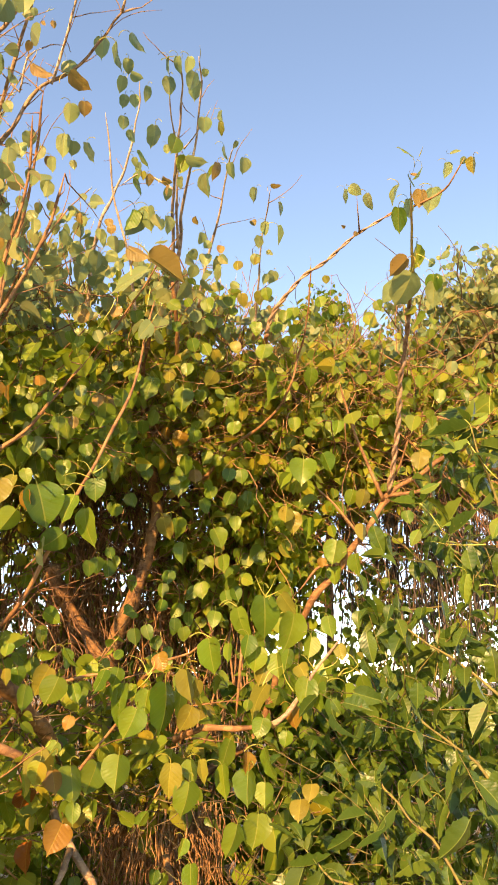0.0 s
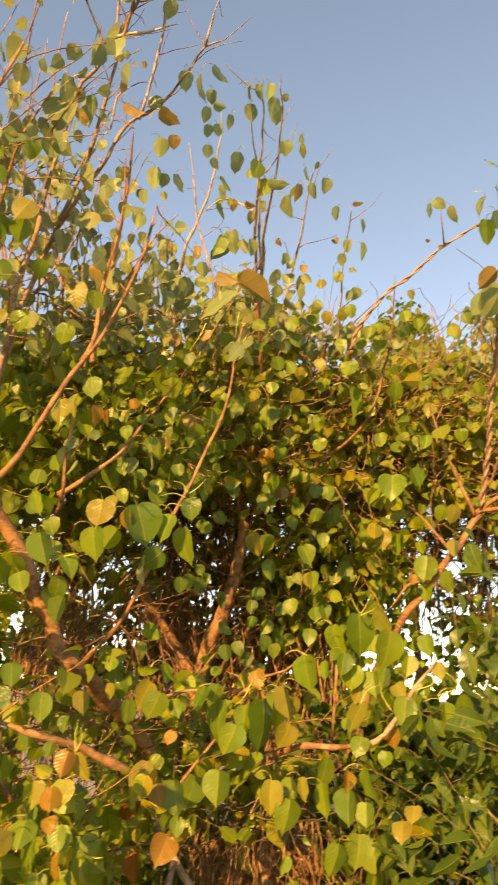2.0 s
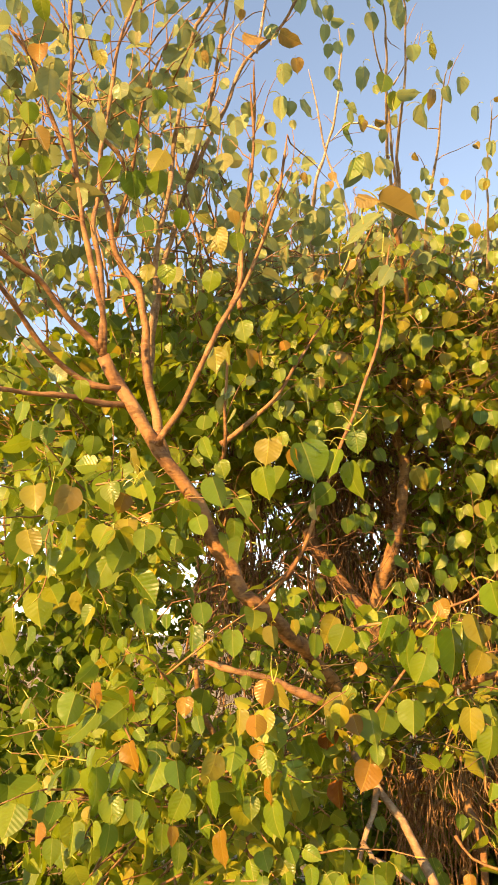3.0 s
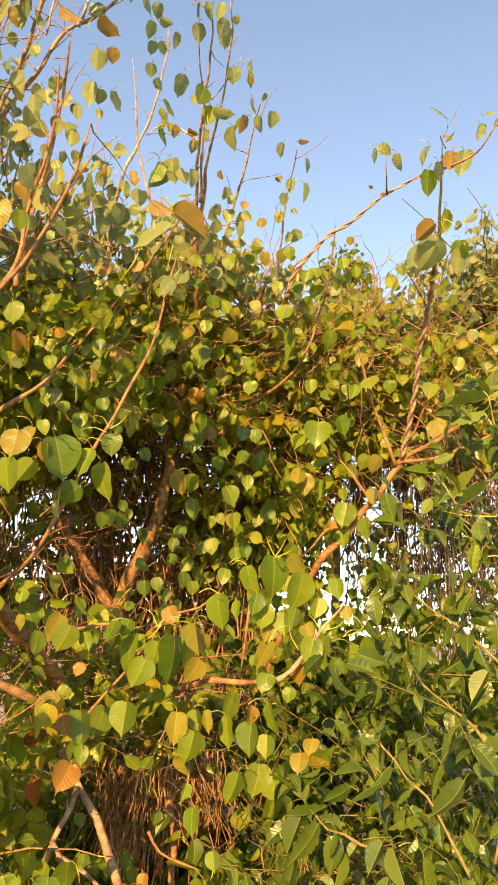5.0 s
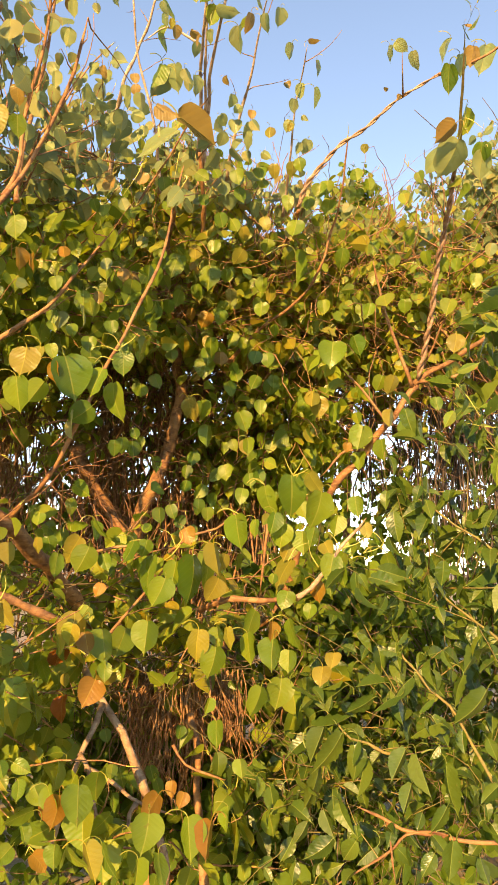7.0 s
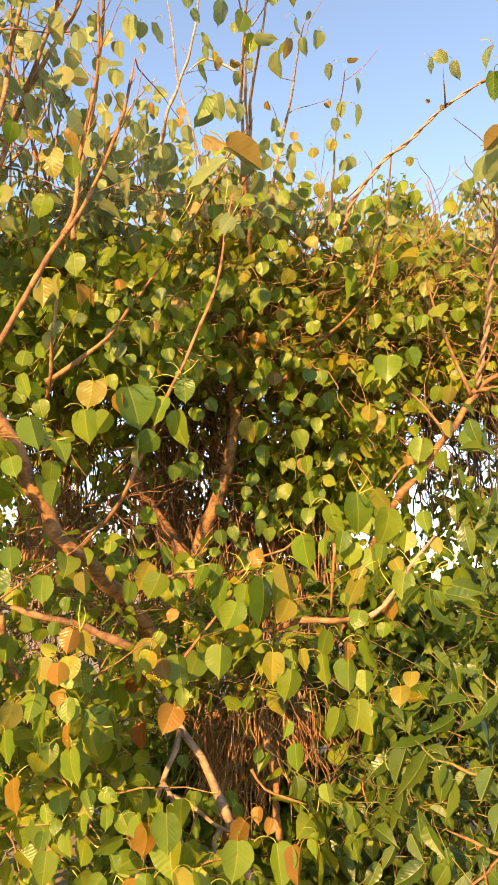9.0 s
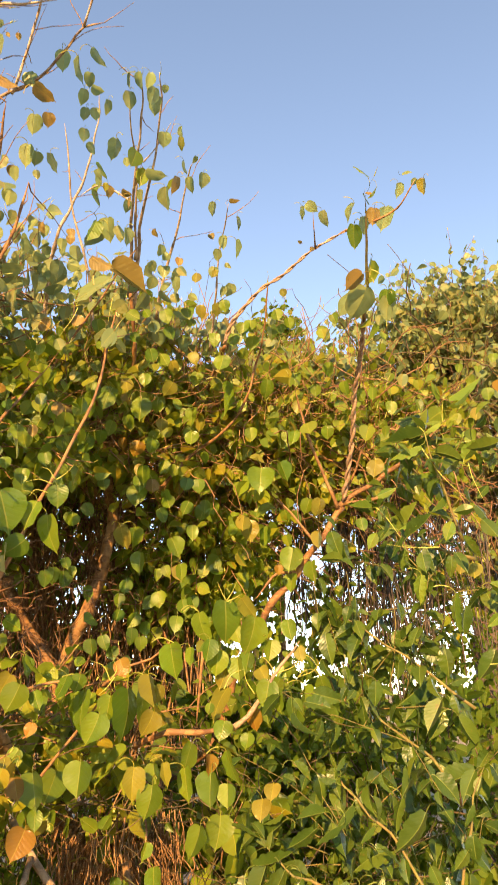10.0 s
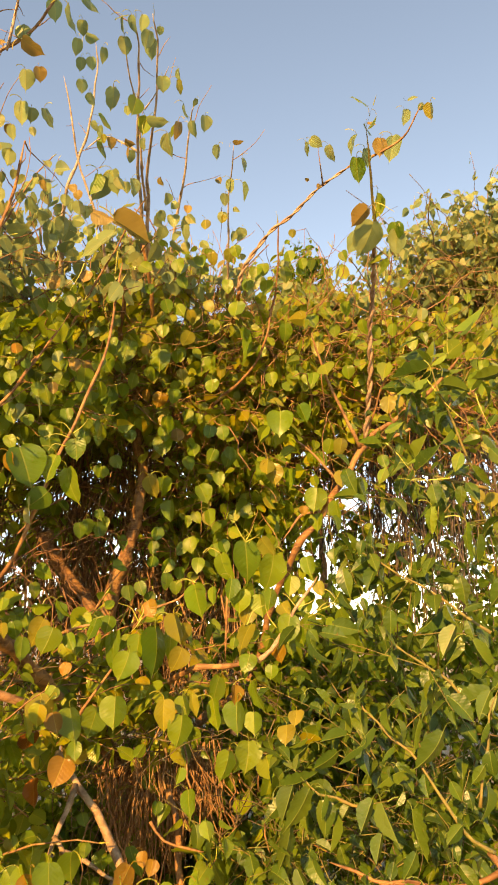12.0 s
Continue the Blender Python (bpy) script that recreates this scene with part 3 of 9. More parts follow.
def make_hills():
    verts, faces = [], []
    n = 120
    for i in range(n + 1):
        a = radians(-80 + 160 * i / n)
        h = 9 + 9 * noise.noise(Vector((a * 3, 1, 0))) + 4 * noise.noise(Vector((a * 11, 5, 0)))
        h *= (1.0 + 1.3 * max(0.0, math.sin(-a))) * (1.0 if a < -0.1 else max(0.12, 1.0 - (a + 0.1) * 4.0))
        for k, (dist, rise) in enumerate(((420, -1), (470, 0.55), (540, 1.0), (640, 0.6), (760, -1))):
            verts.append((math.sin(a) * dist, math.cos(a) * dist, h * rise if rise > 0 else -1.0))
    for i in range(n):
        for k in range(4):
            a = i * 5 + k
            faces.append((a, a + 5, a + 6, a + 1))
    tagged(link_mesh("backdrop", verts, faces, hill_material()), "low hazy scrub-covered hills on the horizon", "hills", kind="structure")


make_ground()
make_hills()

# ---------------------------------------------------------------- trees
main_tree = thing("fig_tree", (-1.0, 3.9, 0.0), "leaning sacred fig tree with heart-shaped yellow-green leaves", "tree", "fig trees")
left_tree = thing("fig_tree", (-0.45, 2.0, 0.0), "sacred fig with fanned upright stems and thinning crown", "tree", "fig trees")
fork_tree = thing("fig_tree", (0.0, 2.6, 0.0), "sacred fig branch forking low over hanging roots", "tree", "fig trees")
front_tree = thing("fig_sapling", (-0.2, 2.2, 0.0), "low sacred fig with large drooping yellow-green leaves", "tree", "fig trees")
side_tree = thing("fig_sapling", (-0.9, 1.8, 0.0), "bushy young sacred fig with green and copper leaves", "tree", "fig trees")
mulberry = thing("mulberry_bush", (0.7, 1.9, 0.0), "mulberry bush with glossy toothed green leaves", "shrub")
far_tree = thing("fig_tree", (3.2, 6.4, 0.0), "large sacred fig overgrown with dry brown vines", "tree", "fig trees")
back_tree = thing("fig_tree", (-0.6, 6.2, 0.0), "dense sacred fig standing behind the others", "tree", "fig trees")
vine_tree = thing("climbing_fig_stem", (0.1, 3.0, 0.0), "slender twisted fig stem reaching up against the sky", "tree stem")

limb("limb", main_tree, [(-1.05, 3.80, 2.19), (-0.97, 3.85, 2.00), (-0.81, 3.91, 1.77), (-0.74, 3.93, 1.64)], 0.04, 0.03, BARK)
limb("stem", main_tree, [(-0.23, 3.36, 2.54), (-0.06, 3.22, 2.68), (0.05, 3.10, 2.72), (0.14, 3.02, 2.79), (0.19, 2.93, 2.87), (0.22, 2.88, 2.98), (0.25, 2.77, 3.09), (0.26, 2.64, 3.21), (0.26, 2.60, 3.27)], 0.009, 0.003, TWIG_BARK)
limb("trunk", left_tree, [(-0.46, 3.10, -0.05), (-0.46, 3.10, 0.94), (-0.50, 3.02, 1.10), (-0.62, 2.66, 1.33), (-0.67, 2.33, 1.51), (-0.74, 2.01, 1.67), (-0.78, 1.95, 1.72), (-0.81, 1.92, 1.78), (-0.84, 1.88, 1.86), (-0.87, 1.85, 1.93), (-0.90, 1.81, 2.01), (-0.94, 1.74, 2.10), (-0.97, 1.71, 2.16), (-1.00, 1.67, 2.22), (-1.03, 1.64, 2.27), (-1.05, 1.59, 2.34)], 0.04, 0.018, BARK)
limb("stem", left_tree, [(-0.74, 2.01, 1.68), (-0.69, 1.96, 1.72), (-0.62, 1.92, 1.78), (-0.54, 1.87, 1.90), (-0.49, 1.86, 2.01), (-0.44, 1.87, 2.13), (-0.38, 1.88, 2.28), (-0.34, 1.91, 2.41), (-0.32, 1.93, 2.54), (-0.29, 1.93, 2.71)], 0.0065, 0.003, BARK)
limb("stem", left_tree, [(-1.05, 1.59, 2.34), (-1.03, 1.56, 2.42), (-1.03, 1.52, 2.50), (-1.04, 1.49, 2.58), (-1.04, 1.44, 2.70), (-1.04, 1.41, 2.79), (-1.02, 1.33, 2.95), (-0.99, 1.28, 3.06), (-0.98, 1.25, 3.17), (-0.95, 1.21, 3.27)], 0.0085, 0.0045, BARK)
limb("stem", left_tree, [(-1.05, 1.58, 2.36), (-1.03, 1.55, 2.44), (-1.02, 1.51, 2.56), (-1.02, 1.47, 2.66), (-1.00, 1.45, 2.75), (-0.98, 1.42, 2.85), (-0.95, 1.41, 2.97), (-0.91, 1.37, 3.09), (-0.86, 1.35, 3.21), (-0.82, 1.34, 3.30)], 0.0085, 0.0035, TWIG_BARK)
limb("stem", left_tree, [(-1.02, 1.64, 2.26), (-1.08, 1.59, 2.26), (-1.12, 1.52, 2.29), (-1.14, 1.44, 2.33), (-1.15, 1.38, 2.37), (-1.15, 1.31, 2.40), (-1.15, 1.18, 2.44)], 0.0085, 0.005, BARK)
limb("stem", left_tree, [(-1.01, 1.67, 2.22), (-1.05, 1.61, 2.21), (-1.09, 1.53, 2.21), (-1.15, 1.46, 2.20), (-1.19, 1.39, 2.19), (-1.22, 1.28, 2.17)], 0.009, 0.005, BARK)
limb("stem", left_tree, [(-1.05, 1.59, 2.35), (-1.08, 1.55, 2.39), (-1.10, 1.49, 2.42), (-1.12, 1.44, 2.46), (-1.13, 1.39, 2.49), (-1.16, 1.32, 2.51), (-1.19, 1.23, 2.54)], 0.0095, 0.005, BARK)
limb("limb", left_tree, [(-1.06, 2.02, 2.13), (-1.10, 1.96, 2.41), (-1.10, 1.93, 2.60), (-1.11, 1.89, 2.71), (-1.15, 1.86, 2.78), (-1.17, 1.83, 2.85), (-1.17, 1.80, 2.95), (-1.19, 1.76, 3.06)], 0.018, 0.008, BARK)
limb("stem", left_tree, [(-0.95, 2.22, 2.24), (-0.78, 2.24, 2.37), (-0.68, 2.28, 2.52), (-0.59, 2.29, 2.66)], 0.009, 0.0035, BARK)
limb("trunk", front_tree, [(-0.29, 2.14, -0.05), (-0.31, 2.12, 0.49), (-0.25, 1.89, 0.85), (-0.31, 1.94, 1.00), (-0.35, 1.97, 1.07), (-0.39, 2.00, 1.14), (-0.44, 2.03, 1.20), (-0.48, 2.05, 1.24), (-0.53, 2.14, 1.27)], 0.012, 0.0095, DRY_BARK)
limb("limb", front_tree, [(-0.45, 2.02, 1.20), (-0.45, 1.93, 1.16), (-0.47, 1.88, 1.10), (-0.48, 1.84, 1.04), (-0.49, 1.78, 0.96), (-0.51, 1.73, 0.90)], 0.0075, 0.005, DRY_BARK)
twisted_vine(vine_tree, [(0.07, 2.66, 2.98), (0.10, 2.60, 3.04), (0.15, 2.55, 3.09), (0.22, 2.50, 3.15), (0.31, 2.45, 3.19), (0.40, 2.39, 3.25), (0.48, 2.34, 3.28), (0.54, 2.29, 3.29)], 0.0065, 0.003)
limb("stem", vine_tree, [(0.54, 2.29, 3.29), (0.61, 2.25, 3.29), (0.70, 2.20, 3.31), (0.73, 2.16, 3.32), (0.75, 2.12, 3.35), (0.77, 2.09, 3.38)], 0.005, 0.0025, TWIG_BARK)
limb("stem", vine_tree, [(0.43, 2.37, 3.26), (0.42, 2.32, 3.30), (0.41, 2.27, 3.36)], 0.0035, 0.002, TWIG_BARK)
limb("trunk", mulberry, [(0.65, 2.05, -0.05), (0.66, 2.03, 0.35), (0.62, 1.80, 0.92), (0.60, 1.81, 0.99), (0.58, 1.83, 1.03)], 0.02, 0.008, TWIG_BARK)
limb("stem", mulberry, [(0.59, 1.82, 1.03), (0.54, 1.81, 1.06), (0.51, 1.81, 1.10), (0.49, 1.82, 1.14), (0.45, 1.83, 1.21), (0.42, 1.84, 1.26), (0.38, 1.86, 1.29), (0.35, 1.87, 1.33), (0.32, 1.88, 1.36), (0.31, 1.89, 1.40)], 0.0046, 0.0022, GREEN_STEM)
limb("stem", mulberry, [(0.57, 1.82, 1.13), (0.58, 1.81, 1.19), (0.60, 1.79, 1.27), (0.61, 1.78, 1.34), (0.64, 1.77, 1.40)], 0.0038, 0.002, GREEN_STEM)
limb("limb", mulberry, [(0.61, 1.83, 0.99), (0.53, 1.84, 0.96), (0.45, 1.84, 0.96), (0.39, 1.83, 0.97), (0.34, 1.82, 0.98), (0.30, 1.82, 0.99), (0.26, 1.82, 1.01), (0.23, 1.82, 1.02), (0.20, 1.83, 1.03)], 0.0058, 0.003, BARK)
limb("stem", mulberry, [(0.44, 1.84, 0.96), (0.38, 1.83, 0.98), (0.31, 1.81, 0.98), (0.28, 1.79, 0.96), (0.24, 1.77, 0.94), (0.19, 1.75, 0.92), (0.12, 1.72, 0.89)], 0.0036, 0.002, BARK)
limb("stem", mulberry, [(0.27, 1.83, 1.00), (0.27, 1.80, 0.98), (0.27, 1.77, 0.94), (0.27, 1.73, 0.91)], 0.0036, 0.002, BARK)
limb("stem", mulberry, [(0.58, 1.85, 1.36), (0.54, 1.84, 1.42), (0.50, 1.85, 1.45), (0.46, 1.85, 1.48), (0.42, 1.85, 1.51), (0.40, 1.86, 1.54)], 0.0036, 0.002, GREEN_STEM)
limb("stem", mulberry, [(0.70, 1.80, 1.90), (0.63, 1.80, 1.92), (0.57, 1.80, 1.94), (0.50, 1.80, 1.96), (0.47, 1.80, 2.00), (0.44, 1.79, 2.04)], 0.0036, 0.002, GREEN_STEM)
limb("stem", mulberry, [(0.66, 1.83, 1.53), (0.61, 1.85, 1.57), (0.57, 1.87, 1.61), (0.51, 1.88, 1.66), (0.46, 1.89, 1.69), (0.40, 1.90, 1.74), (0.35, 1.91, 1.77)], 0.0038, 0.002, GREEN_STEM)
limb("stem", mulberry, [(0.32, 1.89, 1.13), (0.27, 1.88, 1.14), (0.23, 1.88, 1.16), (0.19, 1.87, 1.17), (0.16, 1.88, 1.20), (0.13, 1.89, 1.23)], 0.0036, 0.002, GREEN_STEM)
# shade-dark bark keeps this trunk from showing up sunlit
limb("trunk", far_tree, [(2.40, 6.18, -0.05), (2.41, 6.16, 0.92), (2.43, 6.13, 1.85), (2.46, 5.96, 3.00), (2.38, 5.73, 3.85)], 0.16, 0.09, SHADED_BARK)
limb("trunk", back_tree, [(-0.26, 6.45, -0.05), (-0.25, 6.43, 0.86), (-0.20, 6.40, 1.72), (-0.11, 6.32, 2.58), (-0.06, 6.17, 3.31), (-0.21, 5.92, 4.03)], 0.12, 0.07, BARK)
limb("trunk", side_tree, [(-0.82, 2.17, -0.05), (-0.83, 2.15, 0.51), (-0.84, 2.12, 1.02), (-0.86, 2.04, 1.21), (-0.90, 1.94, 1.40), (-0.89, 1.85, 1.51)], 0.015, 0.008, TWIG_BARK)
limb("limb", side_tree, [(-0.55, 1.91, 1.42), (-0.66, 1.83, 1.48), (-0.74, 1.75, 1.51), (-0.83, 1.71, 1.54)], 0.011, 0.006, TWIG_BARK)
limb("trunk", vine_tree, [(-0.48, 4.93, -0.05), (-0.45, 4.91, 0.90), (-0.38, 4.88, 1.80), (-0.23, 4.67, 2.70), (-0.04, 3.91, 3.13), (0.08, 2.80, 3.04)], 0.014, 0.009, BARK)
limb("stem", left_tree, [(-1.13, 1.54, 2.89), (-1.14, 1.45, 2.99), (-1.14, 1.34, 3.09), (-1.14, 1.24, 3.17)], 0.006, 0.003, BARK)
limb("stem", left_tree, [(-1.20, 1.89, 2.94), (-1.09, 1.81, 3.12), (-1.00, 1.71, 3.29), (-0.86, 1.63, 3.44)], 0.007, 0.003, BARK)
limb("trunk", main_tree, [(-0.74, 3.83, -0.05), (-0.74, 3.81, 0.79), (-0.72, 3.78, 1.58), (-0.69, 3.73, 1.75), (-0.64, 3.68, 1.87), (-0.58, 3.62, 2.00), (-0.53, 3.60, 2.15), (-0.50, 3.58, 2.28), (-0.49, 3.60, 2.45), (-0.50, 3.60, 2.63), (-0.52, 3.60, 2.78)], 0.084, 0.02, BARK)
limb("limb", main_tree, [(-0.51, 3.53, 2.77), (-0.46, 3.44, 2.89), (-0.41, 3.33, 3.04), (-0.36, 3.23, 3.15), (-0.35, 3.05, 3.27), (-0.36, 2.93, 3.38)], 0.014, 0.008, BARK)
limb("limb", main_tree, [(-0.52, 3.61, 2.76), (-0.56, 3.48, 2.95), (-0.53, 3.29, 3.13), (-0.48, 3.11, 3.27)], 0.016, 0.008, BARK)
limb("stem", main_tree, [(-0.37, 2.98, 3.40), (-0.35, 2.78, 3.52), (-0.33, 2.60, 3.60), (-0.31, 2.44, 3.65), (-0.28, 2.31, 3.73), (-0.26, 2.17, 3.80), (-0.26, 2.08, 3.82)], 0.01, 0.0028, HAZY_BARK)
limb("stem", main_tree, [(-0.35, 3.01, 3.35), (-0.32, 2.80, 3.51), (-0.29, 2.62, 3.59), (-0.25, 2.46, 3.63), (-0.21, 2.32, 3.72), (-0.19, 2.19, 3.79), (-0.19, 2.07, 3.83)], 0.01, 0.0026, HAZY_BARK)
limb("stem", main_tree, [(-0.33, 2.81, 3.49), (-0.31, 2.55, 3.59), (-0.30, 2.40, 3.69), (-0.31, 2.29, 3.74), (-0.31, 2.17, 3.79)], 0.007, 0.0024, HAZY_BARK)
limb("stem", main_tree, [(-0.24, 3.00, 3.29), (-0.21, 2.84, 3.36), (-0.17, 2.74, 3.44), (-0.14, 2.63, 3.50), (-0.11, 2.52, 3.57), (-0.09, 2.42, 3.62), (-0.06, 2.33, 3.64)], 0.008, 0.0026, HAZY_BARK)
limb("stem", main_tree, [(0.02, 3.21, 3.23), (0.04, 2.97, 3.35), (0.05, 2.80, 3.45), (0.07, 2.68, 3.53), (0.09, 2.51, 3.58)], 0.007, 0.0021, HAZY_BARK)
limb("stem", main_tree, [(-0.78, 3.05, 3.30), (-0.73, 2.86, 3.44), (-0.67, 2.70, 3.52), (-0.60, 2.63, 3.64), (-0.53, 2.55, 3.75), (-0.47, 2.42, 3.91), (-0.46, 2.34, 3.99)], 0.011, 0.0028, HAZY_BARK)
limb("stem", main_tree, [(-0.54, 3.02, 3.23), (-0.54, 2.80, 3.41), (-0.58, 2.70, 3.55), (-0.60, 2.63, 3.64), (-0.60, 2.50, 3.79), (-0.61, 2.41, 3.89)], 0.008, 0.0026, HAZY_BARK)
limb("stem", main_tree, [(-0.34, 2.72, 3.73), (-0.42, 2.69, 3.77), (-0.49, 2.66, 3.78), (-0.57, 2.61, 3.67)], 0.006, 0.0025, HAZY_BARK)
limb("stem", main_tree, [(-0.27, 2.39, 3.68), (-0.23, 2.36, 3.71), (-0.18, 2.30, 3.74), (-0.15, 2.25, 3.76)], 0.003, 0.0018, HAZY_BARK)
limb("stem", left_tree, [(-0.74, 1.76, 3.76), (-0.69, 1.76, 3.77), (-0.64, 1.77, 3.78), (-0.58, 1.77, 3.79), (-0.52, 1.77, 3.81)], 0.006, 0.003, HAZY_BARK)
limb("stem", left_tree, [(-0.45, 1.90, 3.85), (-0.42, 1.85, 3.90), (-0.39, 1.80, 3.94)], 0.0045, 0.0025, HAZY_BARK)
limb("stem", left_tree, [(-0.75, 1.77, 3.75), (-0.72, 1.71, 3.80), (-0.70, 1.65, 3.86), (-0.68, 1.60, 3.90)], 0.0055, 0.003, HAZY_BARK)
limb("stem", left_tree, [(-0.72, 2.03, 3.66), (-0.70, 2.01, 3.68), (-0.64, 1.92, 3.79), (-0.60, 1.85, 3.86), (-0.57, 1.78, 3.92), (-0.54, 1.73, 3.97)], 0.0062, 0.003, HAZY_BARK)
limb("stem", left_tree, [(-0.83, 1.92, 3.58), (-0.80, 1.96, 3.55), (-0.76, 1.89, 3.63), (-0.71, 1.88, 3.66)], 0.005, 0.0028, HAZY_BARK)
limb("stem", left_tree, [(-0.76, 1.75, 3.69), (-0.78, 1.69, 3.73), (-0.80, 1.64, 3.77), (-0.80, 1.57, 3.81)], 0.005, 0.0026, HAZY_BARK)
limb("stem", fork_tree, [(0.56, 2.85, 2.32), (0.61, 2.82, 2.36), (0.68, 2.77, 2.39), (0.75, 2.72, 2.43), (0.81, 2.67, 2.47), (0.93, 2.57, 2.58)], 0.011, 0.006, TWIG_BARK)
limb("stem", fork_tree, [(0.58, 2.84, 2.33), (0.64, 2.81, 2.33), (0.72, 2.76, 2.34), (0.80, 2.71, 2.37), (0.88, 2.65, 2.40), (0.99, 2.57, 2.45)], 0.008, 0.005, TWIG_BARK)
limb("stem", fork_tree, [(0.55, 2.85, 2.31), (0.52, 2.82, 2.37), (0.48, 2.78, 2.45), (0.43, 2.73, 2.55), (0.39, 2.67, 2.66), (0.36, 2.62, 2.74)], 0.008, 0.004, TWIG_BARK)
limb("stem", fork_tree, [(0.57, 2.84, 2.34), (0.61, 2.77, 2.43), (0.63, 2.70, 2.51), (0.66, 2.65, 2.56)], 0.006, 0.003, TWIG_BARK)
limb("stem", fork_tree, [(0.45, 2.91, 2.18), (0.39, 2.88, 2.25), (0.33, 2.84, 2.31), (0.26, 2.79, 2.36)], 0.006, 0.0035, TWIG_BARK)
limb("stem", fork_tree, [(0.37, 2.96, 2.06), (0.30, 2.95, 2.06), (0.25, 2.94, 2.01), (0.20, 2.92, 1.95)], 0.007, 0.004, TWIG_BARK)
twisted_vine(fork_tree, [(0.57, 2.82, 2.34), (0.58, 2.70, 2.47), (0.58, 2.59, 2.58), (0.57, 2.48, 2.67), (0.57, 2.34, 2.77), (0.56, 2.21, 2.84)], 0.0075, 0.0055)
limb("stem", fork_tree, [(0.56, 2.24, 2.83), (0.56, 2.14, 2.90), (0.54, 2.03, 2.96), (0.52, 1.93, 3.01), (0.50, 1.84, 3.06)], 0.0075, 0.003, GREEN_STEM)
limb("limb", front_tree, [(-0.47, 1.88, 1.11), (-0.44, 1.86, 1.08), (-0.42, 1.83, 1.04), (-0.40, 1.79, 1.00), (-0.38, 1.76, 0.95), (-0.37, 1.72, 0.91)], 0.0055, 0.0035, DRY_BARK)
limb("limb", front_tree, [(-0.45, 1.87, 1.08), (-0.41, 1.86, 1.07), (-0.36, 1.86, 1.04), (-0.33, 1.86, 1.02), (-0.28, 1.86, 1.00), (-0.23, 1.85, 0.99)], 0.006, 0.003, DRY_BARK)
limb("limb", front_tree, [(-0.32, 1.86, 1.01), (-0.33, 1.84, 0.99), (-0.33, 1.81, 0.96), (-0.36, 1.78, 0.94), (-0.39, 1.73, 0.92)], 0.0055, 0.003, DRY_BARK)
limb("limb", front_tree, [(-0.28, 2.22, 1.06), (-0.24, 2.21, 1.01), (-0.14, 2.16, 0.99), (-0.12, 2.11, 1.00)], 0.004, 0.0022, TWIG_BARK)
limb("limb", front_tree, [(-0.50, 2.18, 1.31), (-0.47, 2.14, 1.37), (-0.36, 2.11, 1.50), (-0.28, 2.07, 1.60)], 0.005, 0.0028, TWIG_BARK)
limb("limb", front_tree, [(-0.53, 2.13, 1.60), (-0.46, 2.15, 1.62), (-0.34, 2.12, 1.63)], 0.0042, 0.0025, TWIG_BARK)
limb("limb", front_tree, [(-0.31, 2.17, 1.61), (-0.24, 2.13, 1.66), (-0.17, 2.13, 1.68), (-0.10, 2.08, 1.74)], 0.0042, 0.0025, TWIG_BARK)
limb("limb", front_tree, [(-0.02, 2.18, 1.70), (-0.03, 2.19, 1.59), (-0.04, 2.23, 1.49)], 0.0045, 0.0028, TWIG_BARK)
limb("stem", front_tree, [(0.06, 2.05, 1.49), (0.10, 2.03, 1.52), (0.13, 2.02, 1.56), (0.17, 1.99, 1.62), (0.21, 1.99, 1.67), (0.24, 1.96, 1.71)], 0.0075, 0.003, VINE_BARK)
limb("stem", mulberry, [(0.65, 1.75, 1.94), (0.62, 1.73, 2.02), (0.59, 1.70, 2.09), (0.56, 1.67, 2.15), (0.55, 1.66, 2.21)], 0.0036, 0.002, GREEN_STEM)
limb("limb", left_tree, [(-1.28, 2.30, 2.57), (-1.20, 2.19, 2.87), (-1.14, 2.11, 3.05), (-1.07, 2.06, 3.25), (-1.02, 2.00, 3.40), (-0.90, 1.85, 3.61), (-0.82, 1.81, 3.68), (-0.74, 1.76, 3.76), (-0.67, 1.71, 3.82), (-0.60, 1.66, 3.88), (-0.55, 1.61, 3.93)], 0.012, 0.005, DRY_BARK)
limb("limb", left_tree, [(-1.28, 2.30, 2.55), (-1.20, 2.23, 2.91), (-1.13, 2.20, 3.11), (-1.03, 2.16, 3.32), (-0.88, 2.08, 3.47), (-0.81, 2.06, 3.59), (-0.75, 2.03, 3.65), (-0.66, 2.02, 3.69), (-0.58, 1.99, 3.74), (-0.51, 1.94, 3.80), (-0.45, 1.91, 3.85), (-0.38, 1.90, 3.87)], 0.013, 0.004, DRY_BARK)
limb("stem", left_tree, [(-1.05, 2.16, 3.29), (-0.92, 2.04, 3.45), (-0.83, 1.93, 3.57), (-0.77, 1.84, 3.68), (-0.73, 1.78, 3.74), (-0.69, 1.73, 3.79), (-0.65, 1.67, 3.86), (-0.63, 1.60, 3.91)], 0.0085, 0.004, DRY_BARK)
limb("stem", left_tree, [(-0.94, 1.72, 2.11), (-0.91, 1.71, 2.15), (-0.86, 1.71, 2.22), (-0.82, 1.71, 2.31), (-0.77, 1.70, 2.39), (-0.74, 1.71, 2.45), (-0.70, 1.72, 2.52), (-0.66, 1.74, 2.62), (-0.62, 1.73, 2.68), (-0.59, 1.72, 2.75), (-0.55, 1.69, 2.86), (-0.52, 1.66, 2.96)], 0.0095, 0.0034, BARK)
